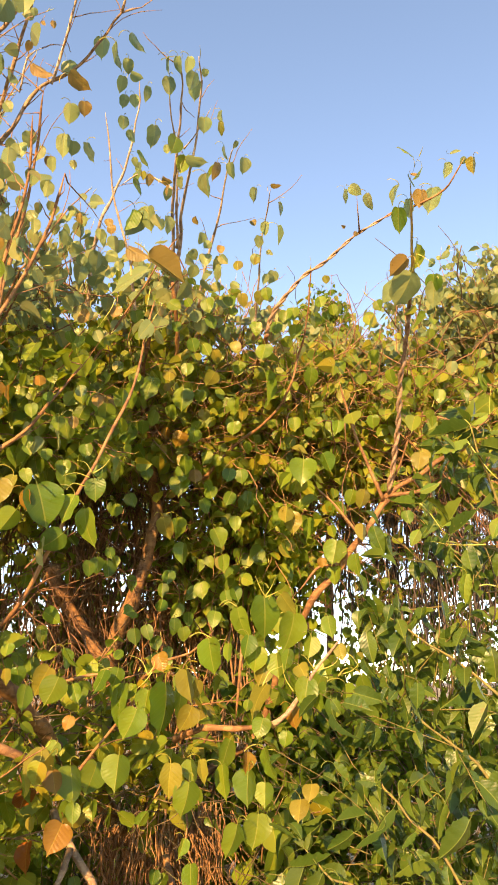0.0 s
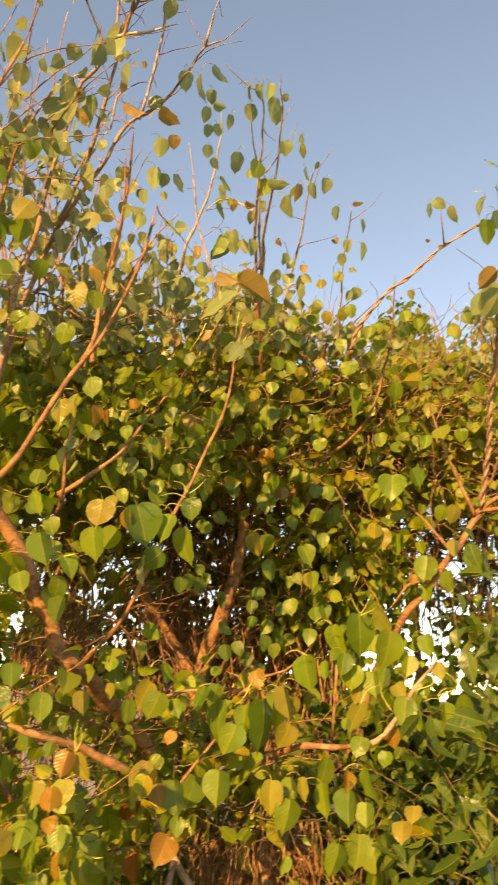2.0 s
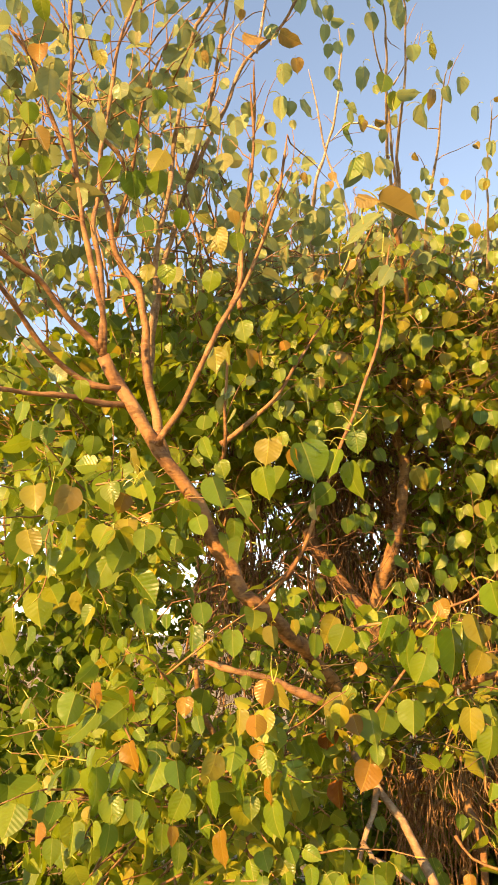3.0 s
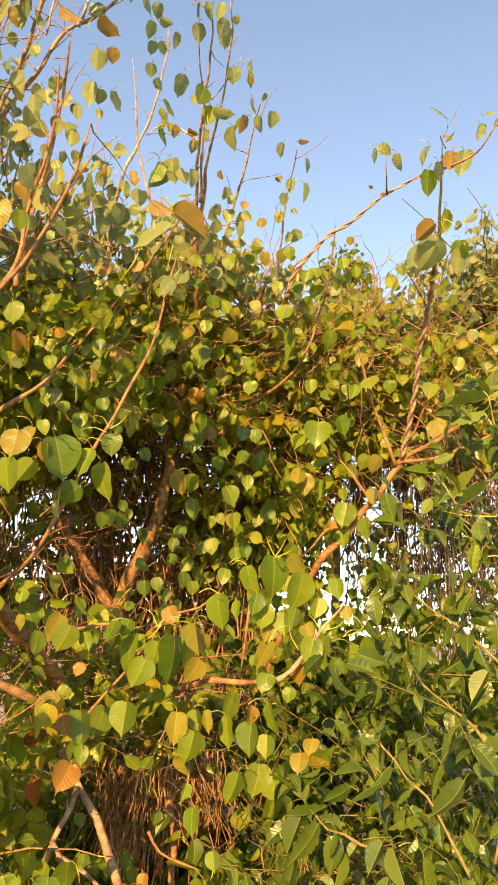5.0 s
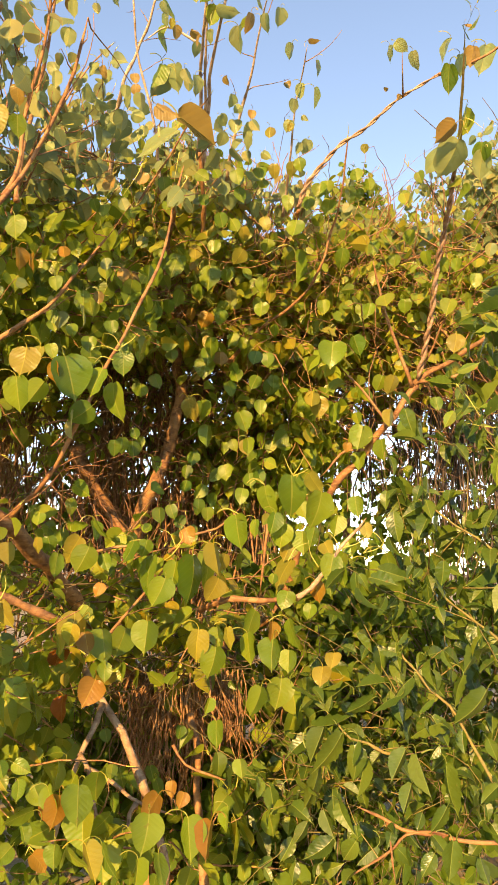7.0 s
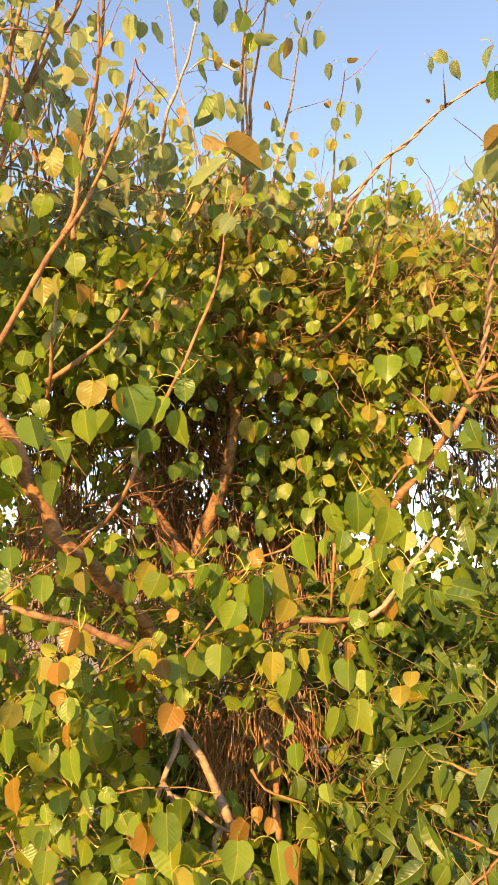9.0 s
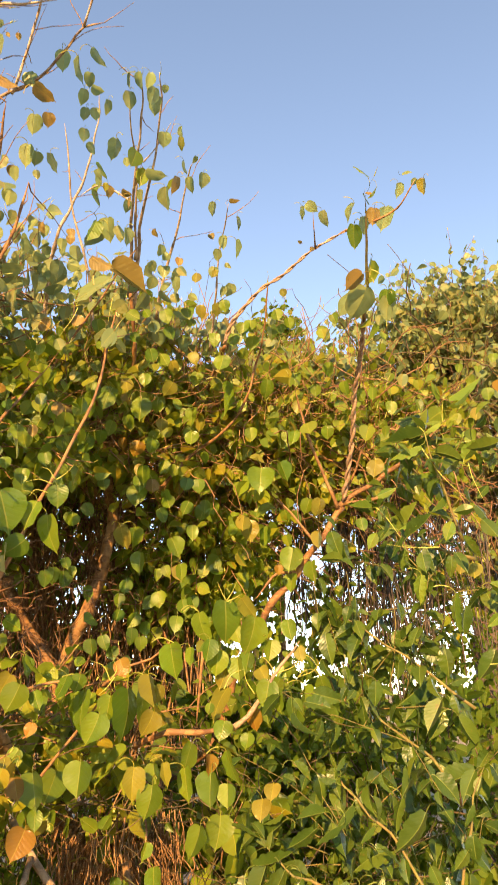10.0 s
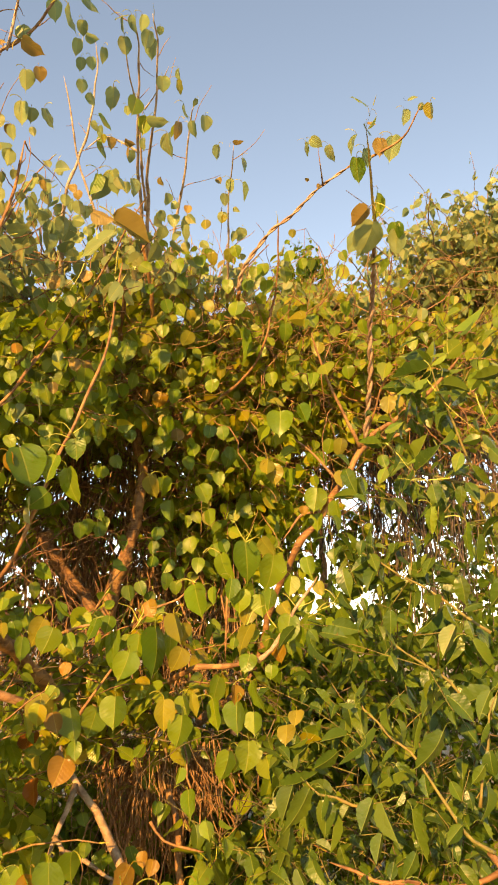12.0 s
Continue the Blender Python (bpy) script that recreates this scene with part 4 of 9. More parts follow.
limb("stem", left_tree, [(-0.72, 1.72, 2.49), (-0.69, 1.72, 2.58), (-0.68, 1.71, 2.69), (-0.65, 1.68, 2.80), (-0.62, 1.65, 2.94), (-0.60, 1.58, 3.09)], 0.0065, 0.0032, BARK)
limb("stem", left_tree, [(-0.76, 1.91, 2.58), (-0.77, 1.95, 2.76), (-0.74, 1.95, 2.97), (-0.69, 1.88, 3.17), (-0.64, 1.75, 3.34)], 0.007, 0.0034, BARK)
limb("stem", left_tree, [(-0.95, 2.24, 2.18), (-0.90, 2.13, 2.26), (-0.88, 2.09, 2.39), (-0.85, 2.04, 2.53)], 0.007, 0.0036, BARK)
limb("stem", left_tree, [(-1.09, 1.80, 3.05), (-1.09, 1.70, 3.09), (-1.16, 1.59, 3.15), (-1.22, 1.47, 3.23), (-1.26, 1.34, 3.31), (-1.28, 1.26, 3.35)], 0.008, 0.003, BARK)
limb("trunk", fork_tree, [(-0.39, 3.20, -0.05), (-0.35, 3.18, 0.57), (-0.26, 3.15, 1.15), (0.03, 3.34, 1.39), (0.15, 3.19, 1.71), (0.24, 3.02, 1.89), (0.31, 2.99, 1.97), (0.38, 2.96, 2.06), (0.46, 2.91, 2.17), (0.52, 2.88, 2.26), (0.57, 2.85, 2.32)], 0.021, 0.013, BARK)
limb("limb", front_tree, [(-0.22, 2.28, 1.44), (-0.15, 2.14, 1.47), (-0.11, 2.09, 1.48), (-0.04, 2.08, 1.48), (0.03, 2.06, 1.49), (0.07, 2.05, 1.50)], 0.009, 0.006, BARK)
limb("limb", front_tree, [(-0.17, 2.30, 0.57), (-0.19, 2.35, 0.67), (-0.21, 2.39, 0.78), (-0.22, 2.43, 0.92), (-0.23, 2.45, 1.01), (-0.26, 2.51, 1.09)], 0.013, 0.009, BARK)

# ---- main tree, the dense middle
c = Crown(main_tree, 11, 0.078)
c.blob((-0.25, 4.2, 3.20), (1.25, 0.85, 0.66), 680, leaves=7)
c.blob((0.85, 4.35, 3.08), (0.9, 0.65, 0.46), 420, leaves=7)
c.blob((-1.35, 4.25, 3.2), (1.0, 0.65, 0.62), 420, leaves=7)
c.blob((-0.75, 3.6, 3.05), (0.5, 0.3, 0.35), 90, leaves=7)
c.blob((-0.62, 3.42, 2.90), (0.62, 0.22, 0.32), 55, leaves=6, length=0.22, up=0.0)
c.blob((0.05, 3.45, 3.02), (0.65, 0.22, 0.26), 40, leaves=6, length=0.22, up=0.1)
c.blob((0.18, 3.6, 2.85), (0.55, 0.35, 0.45), 130, leaves=7, up=0.0, length=0.22, single=36)
c.blob((1.25, 4.8, 2.25), (0.65, 0.4, 0.45), 70, leaves=6, up=-0.3)
c.blob((-0.75, 4.1, 3.72), (0.6, 0.45, 0.12), 34, length=0.45, leaves=5, up=2.2, out=0.3)
c.along(start=0.35, gap=0.10, side=0.0, skip=0.88, tips=False)
c.spurs(start=0.3, gap=0.10, keep=0.6, low=3.3)
c.finish("dense heart-shaped yellow-green leaves")
c = Crown(main_tree, 24, 0.076, FIG_DULL_HAZED)
c.blob((-0.16, 3.35, 3.30), (0.52, 0.25, 0.11), 28, length=0.26, leaves=5, up=1.0, out=0.4)
c.blob((0.11, 4.17, 3.47), (0.50, 0.4, 0.14), 120, leaves=7, length=0.22)
c.blob((0.66, 4.34, 3.46), (0.45, 0.4, 0.13), 110, leaves=7, length=0.22)
c.blob((-0.9, 3.9, 3.60), (0.75, 0.4, 0.22), 120, leaves=7, length=0.3, up=0.8)
c.finish("pale green leaves along the top of the crown")
# the lower crown's shade is partly in this leaf colour
c = Crown(main_tree, 20, 0.080, FIG_SHADE_GREEN)
c.blob((0.12, 3.9, 2.42), (0.5, 0.5, 0.40), 120, leaves=6, up=-0.1)
c.blob((0.05, 4.2, 2.1), (0.40, 0.4, 0.45), 70, leaves=6, up=-0.1)
c.blob((-0.05, 3.73, 2.20), (0.28, 0.2, 0.25), 40, leaves=6, up=-0.2, length=0.22)
c.finish("shaded green leaves low in the crown")
vine_tangle("vine_tangle", main_tree, (-0.2, 4.5, 2.9), (1.7, 0.7, 0.7), 420, 1.0, 0.006, 61, ROOT_BARK, "thin tangled brown twigs inside the crown")
vine_tangle("vine_tangle", main_tree, (0.1, 3.85, 2.95), (1.2, 0.45, 0.5), 380, 0.9, 0.0040, 63, TWIG_BARK, "thin reddish-brown twigs among the leaves")
vine_tangle("vine_tangle", main_tree, (0.1, 3.42, 2.95), (1.0, 0.25, 0.42), 150, 0.6, 0.0030, 67, TWIG_BARK, "fine leafless twigs at the front of the crown")
vine_tangle("vine_tangle", main_tree, (-0.85, 3.65, 1.95), (0.55, 0.25, 0.42), 70, 0.6, 0.0024, 70, ROOT_BARK, "thin brown twigs across the open hollow")
vine_tangle("vine_tangle", main_tree, (1.25, 4.2, 2.75), (0.6, 0.3, 0.32), 120, 0.7, 0.0040, 68, ROOT_BARK, "dry reddish twigs beside the fork")

# ---- left tree
c = Crown(left_tree, 22, 0.082, FIG_SHADE_GREEN)
c.blob((-1.60, 2.80, 2.50), (0.66, 0.6, 0.60), 230, leaves=6, single=30)
c.blob((-2.4, 2.9, 2.45), (0.8, 0.7, 0.75), 240, leaves=6)
c.blob((-1.35, 1.84, 1.94), (0.35, 0.3, 0.16), 50, leaves=6, up=0.0)
c.blob((-1.05, 2.72, 2.62), (0.55, 0.22, 0.36), 75, leaves=6, length=0.22, up=0.0)
c.finish("green heart-shaped leaves, thick round the fork")
# the upper crown's haze is in its leaf colour
c = Crown(left_tree, 12, 0.080, FIG_DULL_HAZED)
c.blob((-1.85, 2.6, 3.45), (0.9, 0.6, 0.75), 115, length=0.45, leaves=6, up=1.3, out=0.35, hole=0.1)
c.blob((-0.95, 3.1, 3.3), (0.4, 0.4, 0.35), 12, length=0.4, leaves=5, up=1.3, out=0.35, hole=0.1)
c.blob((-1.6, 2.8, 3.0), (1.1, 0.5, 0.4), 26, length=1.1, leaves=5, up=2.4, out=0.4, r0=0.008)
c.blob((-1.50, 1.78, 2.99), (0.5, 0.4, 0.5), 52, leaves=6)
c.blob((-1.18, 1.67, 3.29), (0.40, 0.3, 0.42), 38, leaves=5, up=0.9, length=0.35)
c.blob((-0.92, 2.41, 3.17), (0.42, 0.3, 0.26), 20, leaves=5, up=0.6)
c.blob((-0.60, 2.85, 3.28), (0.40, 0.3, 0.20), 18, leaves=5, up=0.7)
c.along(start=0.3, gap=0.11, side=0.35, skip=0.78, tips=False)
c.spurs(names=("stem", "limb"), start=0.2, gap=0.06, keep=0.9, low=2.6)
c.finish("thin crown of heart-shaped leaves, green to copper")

# ---- fork tree
c = Crown(fork_tree, 13, 0.085)
c.blob((0.72, 3.6, 2.75), (0.45, 0.2, 0.22), 30, leaves=5)
c.along(start=0.6, gap=0.14, side=0.15, skip=0.3)
c.finish("yellow-green heart-shaped leaves")

# ---- low figs in front
c = Crown(front_tree, 14, 0.086, FIG_SHADE_GREEN)
c.blob((-0.23, 2.62, 1.42), (0.55, 0.30, 0.15), 40, length=0.3, leaves=6, up=0.1, single=36)
c.blob((0.02, 2.63, 1.02), (0.22, 0.30, 0.20), 9, length=0.3, leaves=6, up=0.1)
c.blob((-0.41, 1.78, 0.90), (0.30, 0.20, 0.08), 3, length=0.3, leaves=5, up=0.1)
c.blob((-0.30, 2.33, 0.74), (0.42, 0.2, 0.09), 5, length=0.25, leaves=6, up=0.1)
c.finish("large drooping yellow-green leaves")
c = Crown(side_tree, 15, 0.066, FIG_SHADE_GREEN)
c.blob((-0.92, 1.88, 1.26), (0.34, 0.26, 0.33), 120, length=0.28, leaves=7, up=0.1, single=40)
c.blob((-0.68, 2.40, 1.48), (0.30, 0.25, 0.14), 40, length=0.3, leaves=6, up=0.1)
c.finish("drooping leaves, green, yellow and copper")

vine_tangle("twigwork", front_tree, (-0.50, 2.78, 1.23), (0.45, 0.25, 0.20), 130, 0.45, 0.0024, 64, STRAW_TWIG, "dry brown twigs behind the leaves")
vine_tangle("twigwork", side_tree, (-0.94, 2.28, 1.39), (0.32, 0.3, 0.22), 90, 0.45, 0.0024, 65, STRAW_TWIG, "dry brown twigs behind the leaves")
vine_tangle("twigwork", left_tree, (-1.20, 3.28, 2.00), (0.5, 0.4, 0.35), 50, 0.7, 0.0040, 66, ROOT_BARK, "reddish-brown twigs in the open crown")

# ---- mulberry
c = Crown(mulberry, 16, 0.064, MULBERRY_LEAF, MULBERRY_SET, MULBERRY_SET, "mulberry", GREEN_STEM, 0.6)
c.blob((0.52, 2.34, 1.10), (0.34, 0.22, 0.34), 48, length=0.4, leaves=9, up=0.4, single=30)
c.blob((0.20, 2.30, 0.86), (0.28, 0.18, 0.20), 24, length=0.35, leaves=8, up=0.4)
c.blob((0.60, 1.80, 2.10), (0.05, 0.08, 0.10), 7, length=0.22, leaves=7, up=0.8)
c.blob((0.63, 2.00, 1.81), (0.12, 0.2, 0.22), 12, length=0.35, leaves=7, up=0.3)
c.blob((0.44, 2.02, 1.54), (0.22, 0.15, 0.10), 20, length=0.3, leaves=7, up=0.3)
c.along(names=("stem", "limb"), start=0.12, gap=0.04, side=0.22, skip=0.1)
c.finish("glossy toothed green leaves")

vine_tangle("twigwork", mulberry, (0.36, 2.52, 1.02), (0.50, 0.16, 0.42), 110, 0.45, 0.0018, 69, STRAW_TWIG, "dry brown twigs behind the leaves")

# ---- trees behind
c = Crown(far_tree, 17, 0.080, FIG_DULL_HAZED)
c.blob((2.49, 5.73, 3.74), (1.5, 1.1, 1.50), 1600, length=0.4, leaves=8)
c.blob((2.20, 5.35, 4.10), (0.85, 0.6, 0.80), 700, length=0.3, leaves=8, shell=0.1)
c.blob((3.4, 6.0, 2.6), (1.3, 0.8, 0.8), 160, length=0.4, leaves=6, up=-0.2)
c.finish("dense yellow-green leaves over dry vines")
vine_tangle("vine_tangle", far_tree, (2.36, 5.37, 3.61), (1.1, 0.8, 1.0), 450, 1.2, 0.006, 62, STRAW_TWIG, "dry brown vines smothering the crown")
c = Crown(back_tree, 18, 0.095)
c.blob((-0.8, 6.2, 3.75), (2.6, 0.9, 0.85), 620, length=0.4, leaves=8)
c.blob((-1.7, 6.4, 2.35), (1.8, 0.7, 0.9), 300, length=0.4, leaves=8, up=0)
c.blob((-3.6, 5.6, 3.0), (1.5, 0.9, 1.4), 380, length=0.4, leaves=8)
c.blob((-1.77, 3.78, 2.94), (0.75, 0.4, 0.8), 200, length=0.35, leaves=7)
c.finish("dense shaded green leaves")


small_tree = thing("distant_tree", (0.9, 8.0, 0.0), "small dark green tree rising behind the hedge", "tree")
limb("trunk", small_tree, [(0.9, 8.0, -0.05), (0.88, 8.0, 2.0), (0.92, 7.69, 5.40), (0.91, 7.55, 5.85)], 0.06, 0.02, BARK)
c = Crown(small_tree, 19, 0.08, DARK_LEAF)
c.blob((0.90, 7.60, 5.64), (0.22, 0.2, 0.36), 90, length=0.25, leaves=8)
c.finish("small dark leaves")

# ---- undergrowth
def bushes(place, seed, parts, label):
    ob = thing("undergrowth_bush", place, label, "shrub", "undergrowth", "stuff")
    c = Crown(ob, seed, 0.07, DARK_LEAF, UNDER_SET, UNDER_SET, "under", STRAW_TWIG)
    for centre, radii, count in parts:
        c.blob(centre, radii, count, length=0.35, leaves=9, up=0.4)
    c.finish("small dark green leaves")


bushes((-0.4, 3.6, 0), 31, [((-0.4, 3.7, 0.5), (1.6, 0.6, 0.65), 380), ((-0.45, 3.15, 0.45), (0.7, 0.3, 0.4), 200), ((-0.10, 3.0, 0.45), (0.50, 0.3, 0.32), 80)], "tangled dark green undergrowth below the trees")
bushes((-2.6, 4.5, 0), 32, [((-2.6, 4.6, 0.6), (1.4, 0.9, 0.8), 380), ((-2.51, 3.33, 1.05), (0.9, 0.6, 0.6), 320), ((-1.64, 2.07, 1.00), (0.4, 0.35, 0.32), 170), ((-3.17, 4.13, 1.76), (1.0, 0.5, 0.28), 240), ((-1.63, 5.25, 1.70), (0.9, 0.4, 0.4), 230), ((-0.45, 5.3, 1.65), (0.7, 0.35, 0.42), 190)], "dull green scrub in the shade")
bushes((1.8, 4.5, 0), 33, [((1.7, 4.4, 0.72), (1.7, 0.8, 0.74), 600), ((0.7, 3.2, 1.05), (0.7, 0.4, 0.46), 270), ((0.38, 2.72, 0.48), (0.6, 0.24, 0.30), 60), ((0.10, 3.46, 1.37), (0.34, 0.25, 0.17), 110)], "dark green scrub beneath the hanging roots")

# ---- hanging roots
# lighter young-bark colour stands in for sunlight reaching into the hollow
hanging_roots("thick tangled curtain of brown hanging fig roots", (-0.9, 4.4), (0.95, 0.45), (2.4, 3.0), (0.7, 1.9), 64, 9, 41, 0.0060, 0.13, 0.16, material=TWIG_BARK)
# these roots take the bark with shade in its colour
hanging_roots("sparse thin roots hanging against the bright sky", (1.00, 4.6), (0.80, 0.5), (2.5, 3.0), (1.45, 2.2), 30, 9, 42, 0.0042, 0.06, 0.09, material=SHADED_BARK)
# young-bark colour again, for the sunlight on these roots
hanging_roots("matted dry roots hanging low in the shade", (-0.28, 2.72), (0.18, 0.12), (1.08, 1.22), (0.80, 0.98), 31, 9, 43, 0.0028, 0.035, 0.05, 0.12, TWIG_BARK)

# ---- leaves among the roots
c = Crown(back_tree, 21, 0.075, FIG_SHADE_GREEN)
c.blob((-1.04, 4.11, 2.24), (0.45, 0.3, 0.35), 34, leaves=6, up=-0.2, length=0.25)
c.blob((-0.14, 4.05, 2.06), (0.3, 0.25, 0.28), 50, leaves=7, up=-0.2, length=0.25)
c.finish("hanging shaded leaves")
c = Crown(back_tree, 23, 0.046, DARK_LEAF, FIG_PLAIN, FIG_FINE, "far", ROOT_BARK, 0.7)
c.blob((1.05, 5.3, 2.35), (0.85, 0.4, 0.42), 95, leaves=8, up=-0.5, length=0.32)
c.blob((1.80, 5.2, 2.05), (0.55, 0.4, 0.5), 130, leaves=8, up=-0.4, length=0.3)
c.blob((0.95, 4.9, 1.72), (0.75, 0.4, 0.26), 75, leaves=8, up=-0.3, length=0.3)
c.finish("small dark leaves hanging against the sky")

# ---- single leaves seen close by
big_leaf(main_tree, (-0.545, 2.012, 3.859), (-0.534, 2.059, 3.802), FIG_PALE_HAZED, -0.71)
big_leaf(main_tree, (-0.476, 1.949, 3.762), (-0.476, 2.009, 3.683), FIG_DULL_HAZED, 1.23)
big_leaf(main_tree, (-0.436, 2.004, 3.864), (-0.407, 2.053, 3.809), FIG_DULL_HAZED, 1.06)
big_leaf(main_tree, (-0.447, 2.047, 3.792), (-0.456, 2.078, 3.749), FIG_DULL_HAZED, -0.13)
big_leaf(main_tree, (-0.454, 2.005, 3.666), (-0.463, 2.038, 3.619), FIG_PALE_HAZED, -0.73)
big_leaf(main_tree, (-0.450, 2.117, 3.795), (-0.402, 2.132, 3.780), FIG_PALE_HAZED, 0.88)
big_leaf(main_tree, (-0.461, 2.099, 3.674), (-0.464, 2.126, 3.634), FIG_DULL_HAZED, -0.73)
big_leaf(main_tree, (-0.436, 2.141, 3.716), (-0.438, 2.165, 3.671), FIG_PALE_HAZED, 0.10)
big_leaf(main_tree, (-0.385, 2.130, 3.745), (-0.387, 2.163, 3.699), FIG_DULL_HAZED, -0.97)
big_leaf(main_tree, (-0.476, 2.172, 3.643), (-0.483, 2.200, 3.599), FIG_DULL_HAZED, -0.64)
big_leaf(main_tree, (-0.464, 2.254, 3.654), (-0.457, 2.284, 3.610), FIG_DULL_HAZED, -0.79)
big_leaf(main_tree, (-0.347, 2.118, 3.550), (-0.346, 2.163, 3.482), FIG_DULL_HAZED, -0.98)
big_leaf(main_tree, (-0.330, 2.309, 3.631), (-0.328, 2.325, 3.595), FIG_PALE_HAZED, 0.10)
big_leaf(main_tree, (-0.302, 2.059, 3.815), (-0.305, 2.100, 3.761), FIG_DULL_HAZED, 1.24)
big_leaf(main_tree, (-0.303, 2.114, 3.775), (-0.305, 2.155, 3.718), FIG_DULL_HAZED, -0.78)
big_leaf(main_tree, (-0.268, 2.072, 3.830), (-0.277, 2.109, 3.781), FIG_PALE_HAZED, 0.76)
big_leaf(main_tree, (-0.223, 2.045, 3.800), (-0.235, 2.081, 3.751), FIG_PALE_HAZED, 0.66)
big_leaf(main_tree, (-0.199, 2.036, 3.716), (-0.222, 2.073, 3.664), FIG_PALE_HAZED, -0.86)
big_leaf(main_tree, (-0.201, 2.134, 3.777), (-0.216, 2.176, 3.717), FIG_DULL_HAZED, 0.63)
big_leaf(main_tree, (-0.166, 2.131, 3.831), (-0.173, 2.153, 3.809), FIG_DULL_HAZED, 0.10)
big_leaf(main_tree, (-0.176, 2.236, 3.698), (-0.177, 2.271, 3.647), FIG_PALE_HAZED, -0.38)
big_leaf(main_tree, (-0.104, 2.123, 3.623), (-0.105, 2.152, 3.581), FIG_PALE_HAZED, 1.11)
big_leaf(main_tree, (-0.109, 2.139, 3.586), (-0.113, 2.168, 3.543), FIG_YELLOW, 0.90)
big_leaf(main_tree, (-0.253, 2.343, 3.589), (-0.162, 2.349, 3.572), FIG_PALE_HAZED, 1.10)
big_leaf(main_tree, (-0.125, 2.295, 3.531), (-0.132, 2.332, 3.471), FIG_BRONZE, -1.07)
big_leaf(main_tree, (-0.098, 2.223, 3.550), (-0.101, 2.254, 3.502), FIG_DULL_HAZED, 1.19)
big_leaf(main_tree, (-0.076, 2.350, 3.578), (-0.081, 2.384, 3.523), FIG_DULL_HAZED, 0.69)
big_leaf(main_tree, (-0.019, 2.299, 3.557), (-0.023, 2.332, 3.503), FIG_PALE_HAZED, -0.80)
big_leaf(main_tree, (-0.170, 2.315, 3.495), (-0.169, 2.362, 3.415), FIG_DULL_HAZED, 0.88)
big_leaf(main_tree, (-0.047, 2.231, 3.579), (-0.058, 2.246, 3.554), FIG_DULL_HAZED, -0.89)
big_leaf(main_tree, (-0.425, 2.251, 3.495), (-0.426, 2.278, 3.449), FIG_DULL_HAZED, 0.77)
big_leaf(main_tree, (-0.385, 2.235, 3.429), (-0.380, 2.260, 3.388), FIG_BRONZE, -0.83)
big_leaf(main_tree, (-0.347, 2.361, 3.513), (-0.307, 2.374, 3.494), FIG_BRONZE, 0.99)
big_leaf(main_tree, (-0.317, 2.320, 3.432), (-0.322, 2.345, 3.388), FIG_DULL_HAZED, -0.69)
big_leaf(main_tree, (-0.269, 2.314, 3.480), (-0.275, 2.339, 3.437), FIG_DULL_HAZED, 0.83)
big_leaf(main_tree, (-0.408, 2.410, 3.413), (-0.403, 2.458, 3.325), FIG_PALE_HAZED, 0.54)
big_leaf(main_tree, (-0.445, 2.409, 3.386), (-0.491, 2.449, 3.292), FIG_DULL_HAZED, -1.09)
big_leaf(main_tree, (-0.353, 2.409, 3.354), (-0.358, 2.431, 3.311), FIG_DULL_HAZED, -0.33)
big_leaf(main_tree, (-0.334, 2.450, 3.397), (-0.327, 2.486, 3.331), FIG_PALE_HAZED, -1.08)
big_leaf(main_tree, (-0.217, 2.398, 3.356), (-0.206, 2.415, 3.326), FIG_BRONZE, 0.80)
big_leaf(main_tree, (-0.564, 2.473, 3.373), (-0.562, 2.475, 3.331), FIG_BRONZE, 0.10)
big_leaf(main_tree, (-0.573, 2.405, 3.285), (-0.581, 2.430, 3.231), FIG_PALE_HAZED, 0.82)
big_leaf(main_tree, (-0.532, 2.462, 3.290), (-0.531, 2.488, 3.239), FIG_DULL_HAZED, -0.89)
big_leaf(main_tree, (-0.585, 2.438, 3.203), (-0.605, 2.470, 3.123), FIG_DULL_HAZED, -0.95)
big_leaf(main_tree, (-0.526, 2.483, 3.207), (-0.525, 2.488, 3.160), FIG_PALE_HAZED, -0.10)
big_leaf(main_tree, (0.026, 2.342, 3.450), (0.019, 2.371, 3.400), FIG_DULL_HAZED, -1.08)
big_leaf(main_tree, (0.086, 2.344, 3.464), (0.126, 2.347, 3.450), FIG_BRONZE, 1.13)
big_leaf(main_tree, (0.121, 2.397, 3.425), (0.140, 2.422, 3.379), FIG_DULL_HAZED, -1.24)
big_leaf(main_tree, (0.067, 2.507, 3.411), (0.062, 2.535, 3.357), FIG_PALE_HAZED, 0.54)
big_leaf(main_tree, (0.115, 2.437, 3.341), (0.115, 2.473, 3.271), FIG_DULL_HAZED, 1.14)
big_leaf(main_tree, (0.042, 2.449, 3.302), (0.037, 2.473, 3.255), FIG_DULL_HAZED, -0.83)
big_leaf(main_tree, (0.031, 2.516, 3.249), (0.024, 2.531, 3.218), FIG_YELLOW, 0.42)
big_leaf(main_tree, (0.081, 2.488, 3.259), (0.097, 2.496, 3.241), FIG_DULL_HAZED, -0.62)
big_leaf(left_tree, (-0.355, 1.803, 2.814), (-0.293, 1.824, 2.782), FIG_BRONZE, -0.68)
big_leaf(left_tree, (-0.300, 1.840, 2.808), (-0.186, 1.876, 2.741), FIG_BRONZE, 1.04)
big_leaf(left_tree, (-0.315, 1.926, 2.820), (-0.434, 1.934, 2.733), FIG_PALE_HAZED, 0.95)
big_leaf(left_tree, (-0.594, 1.518, 3.209), (-0.540, 1.547, 3.185), FIG_BRONZE, -0.88)
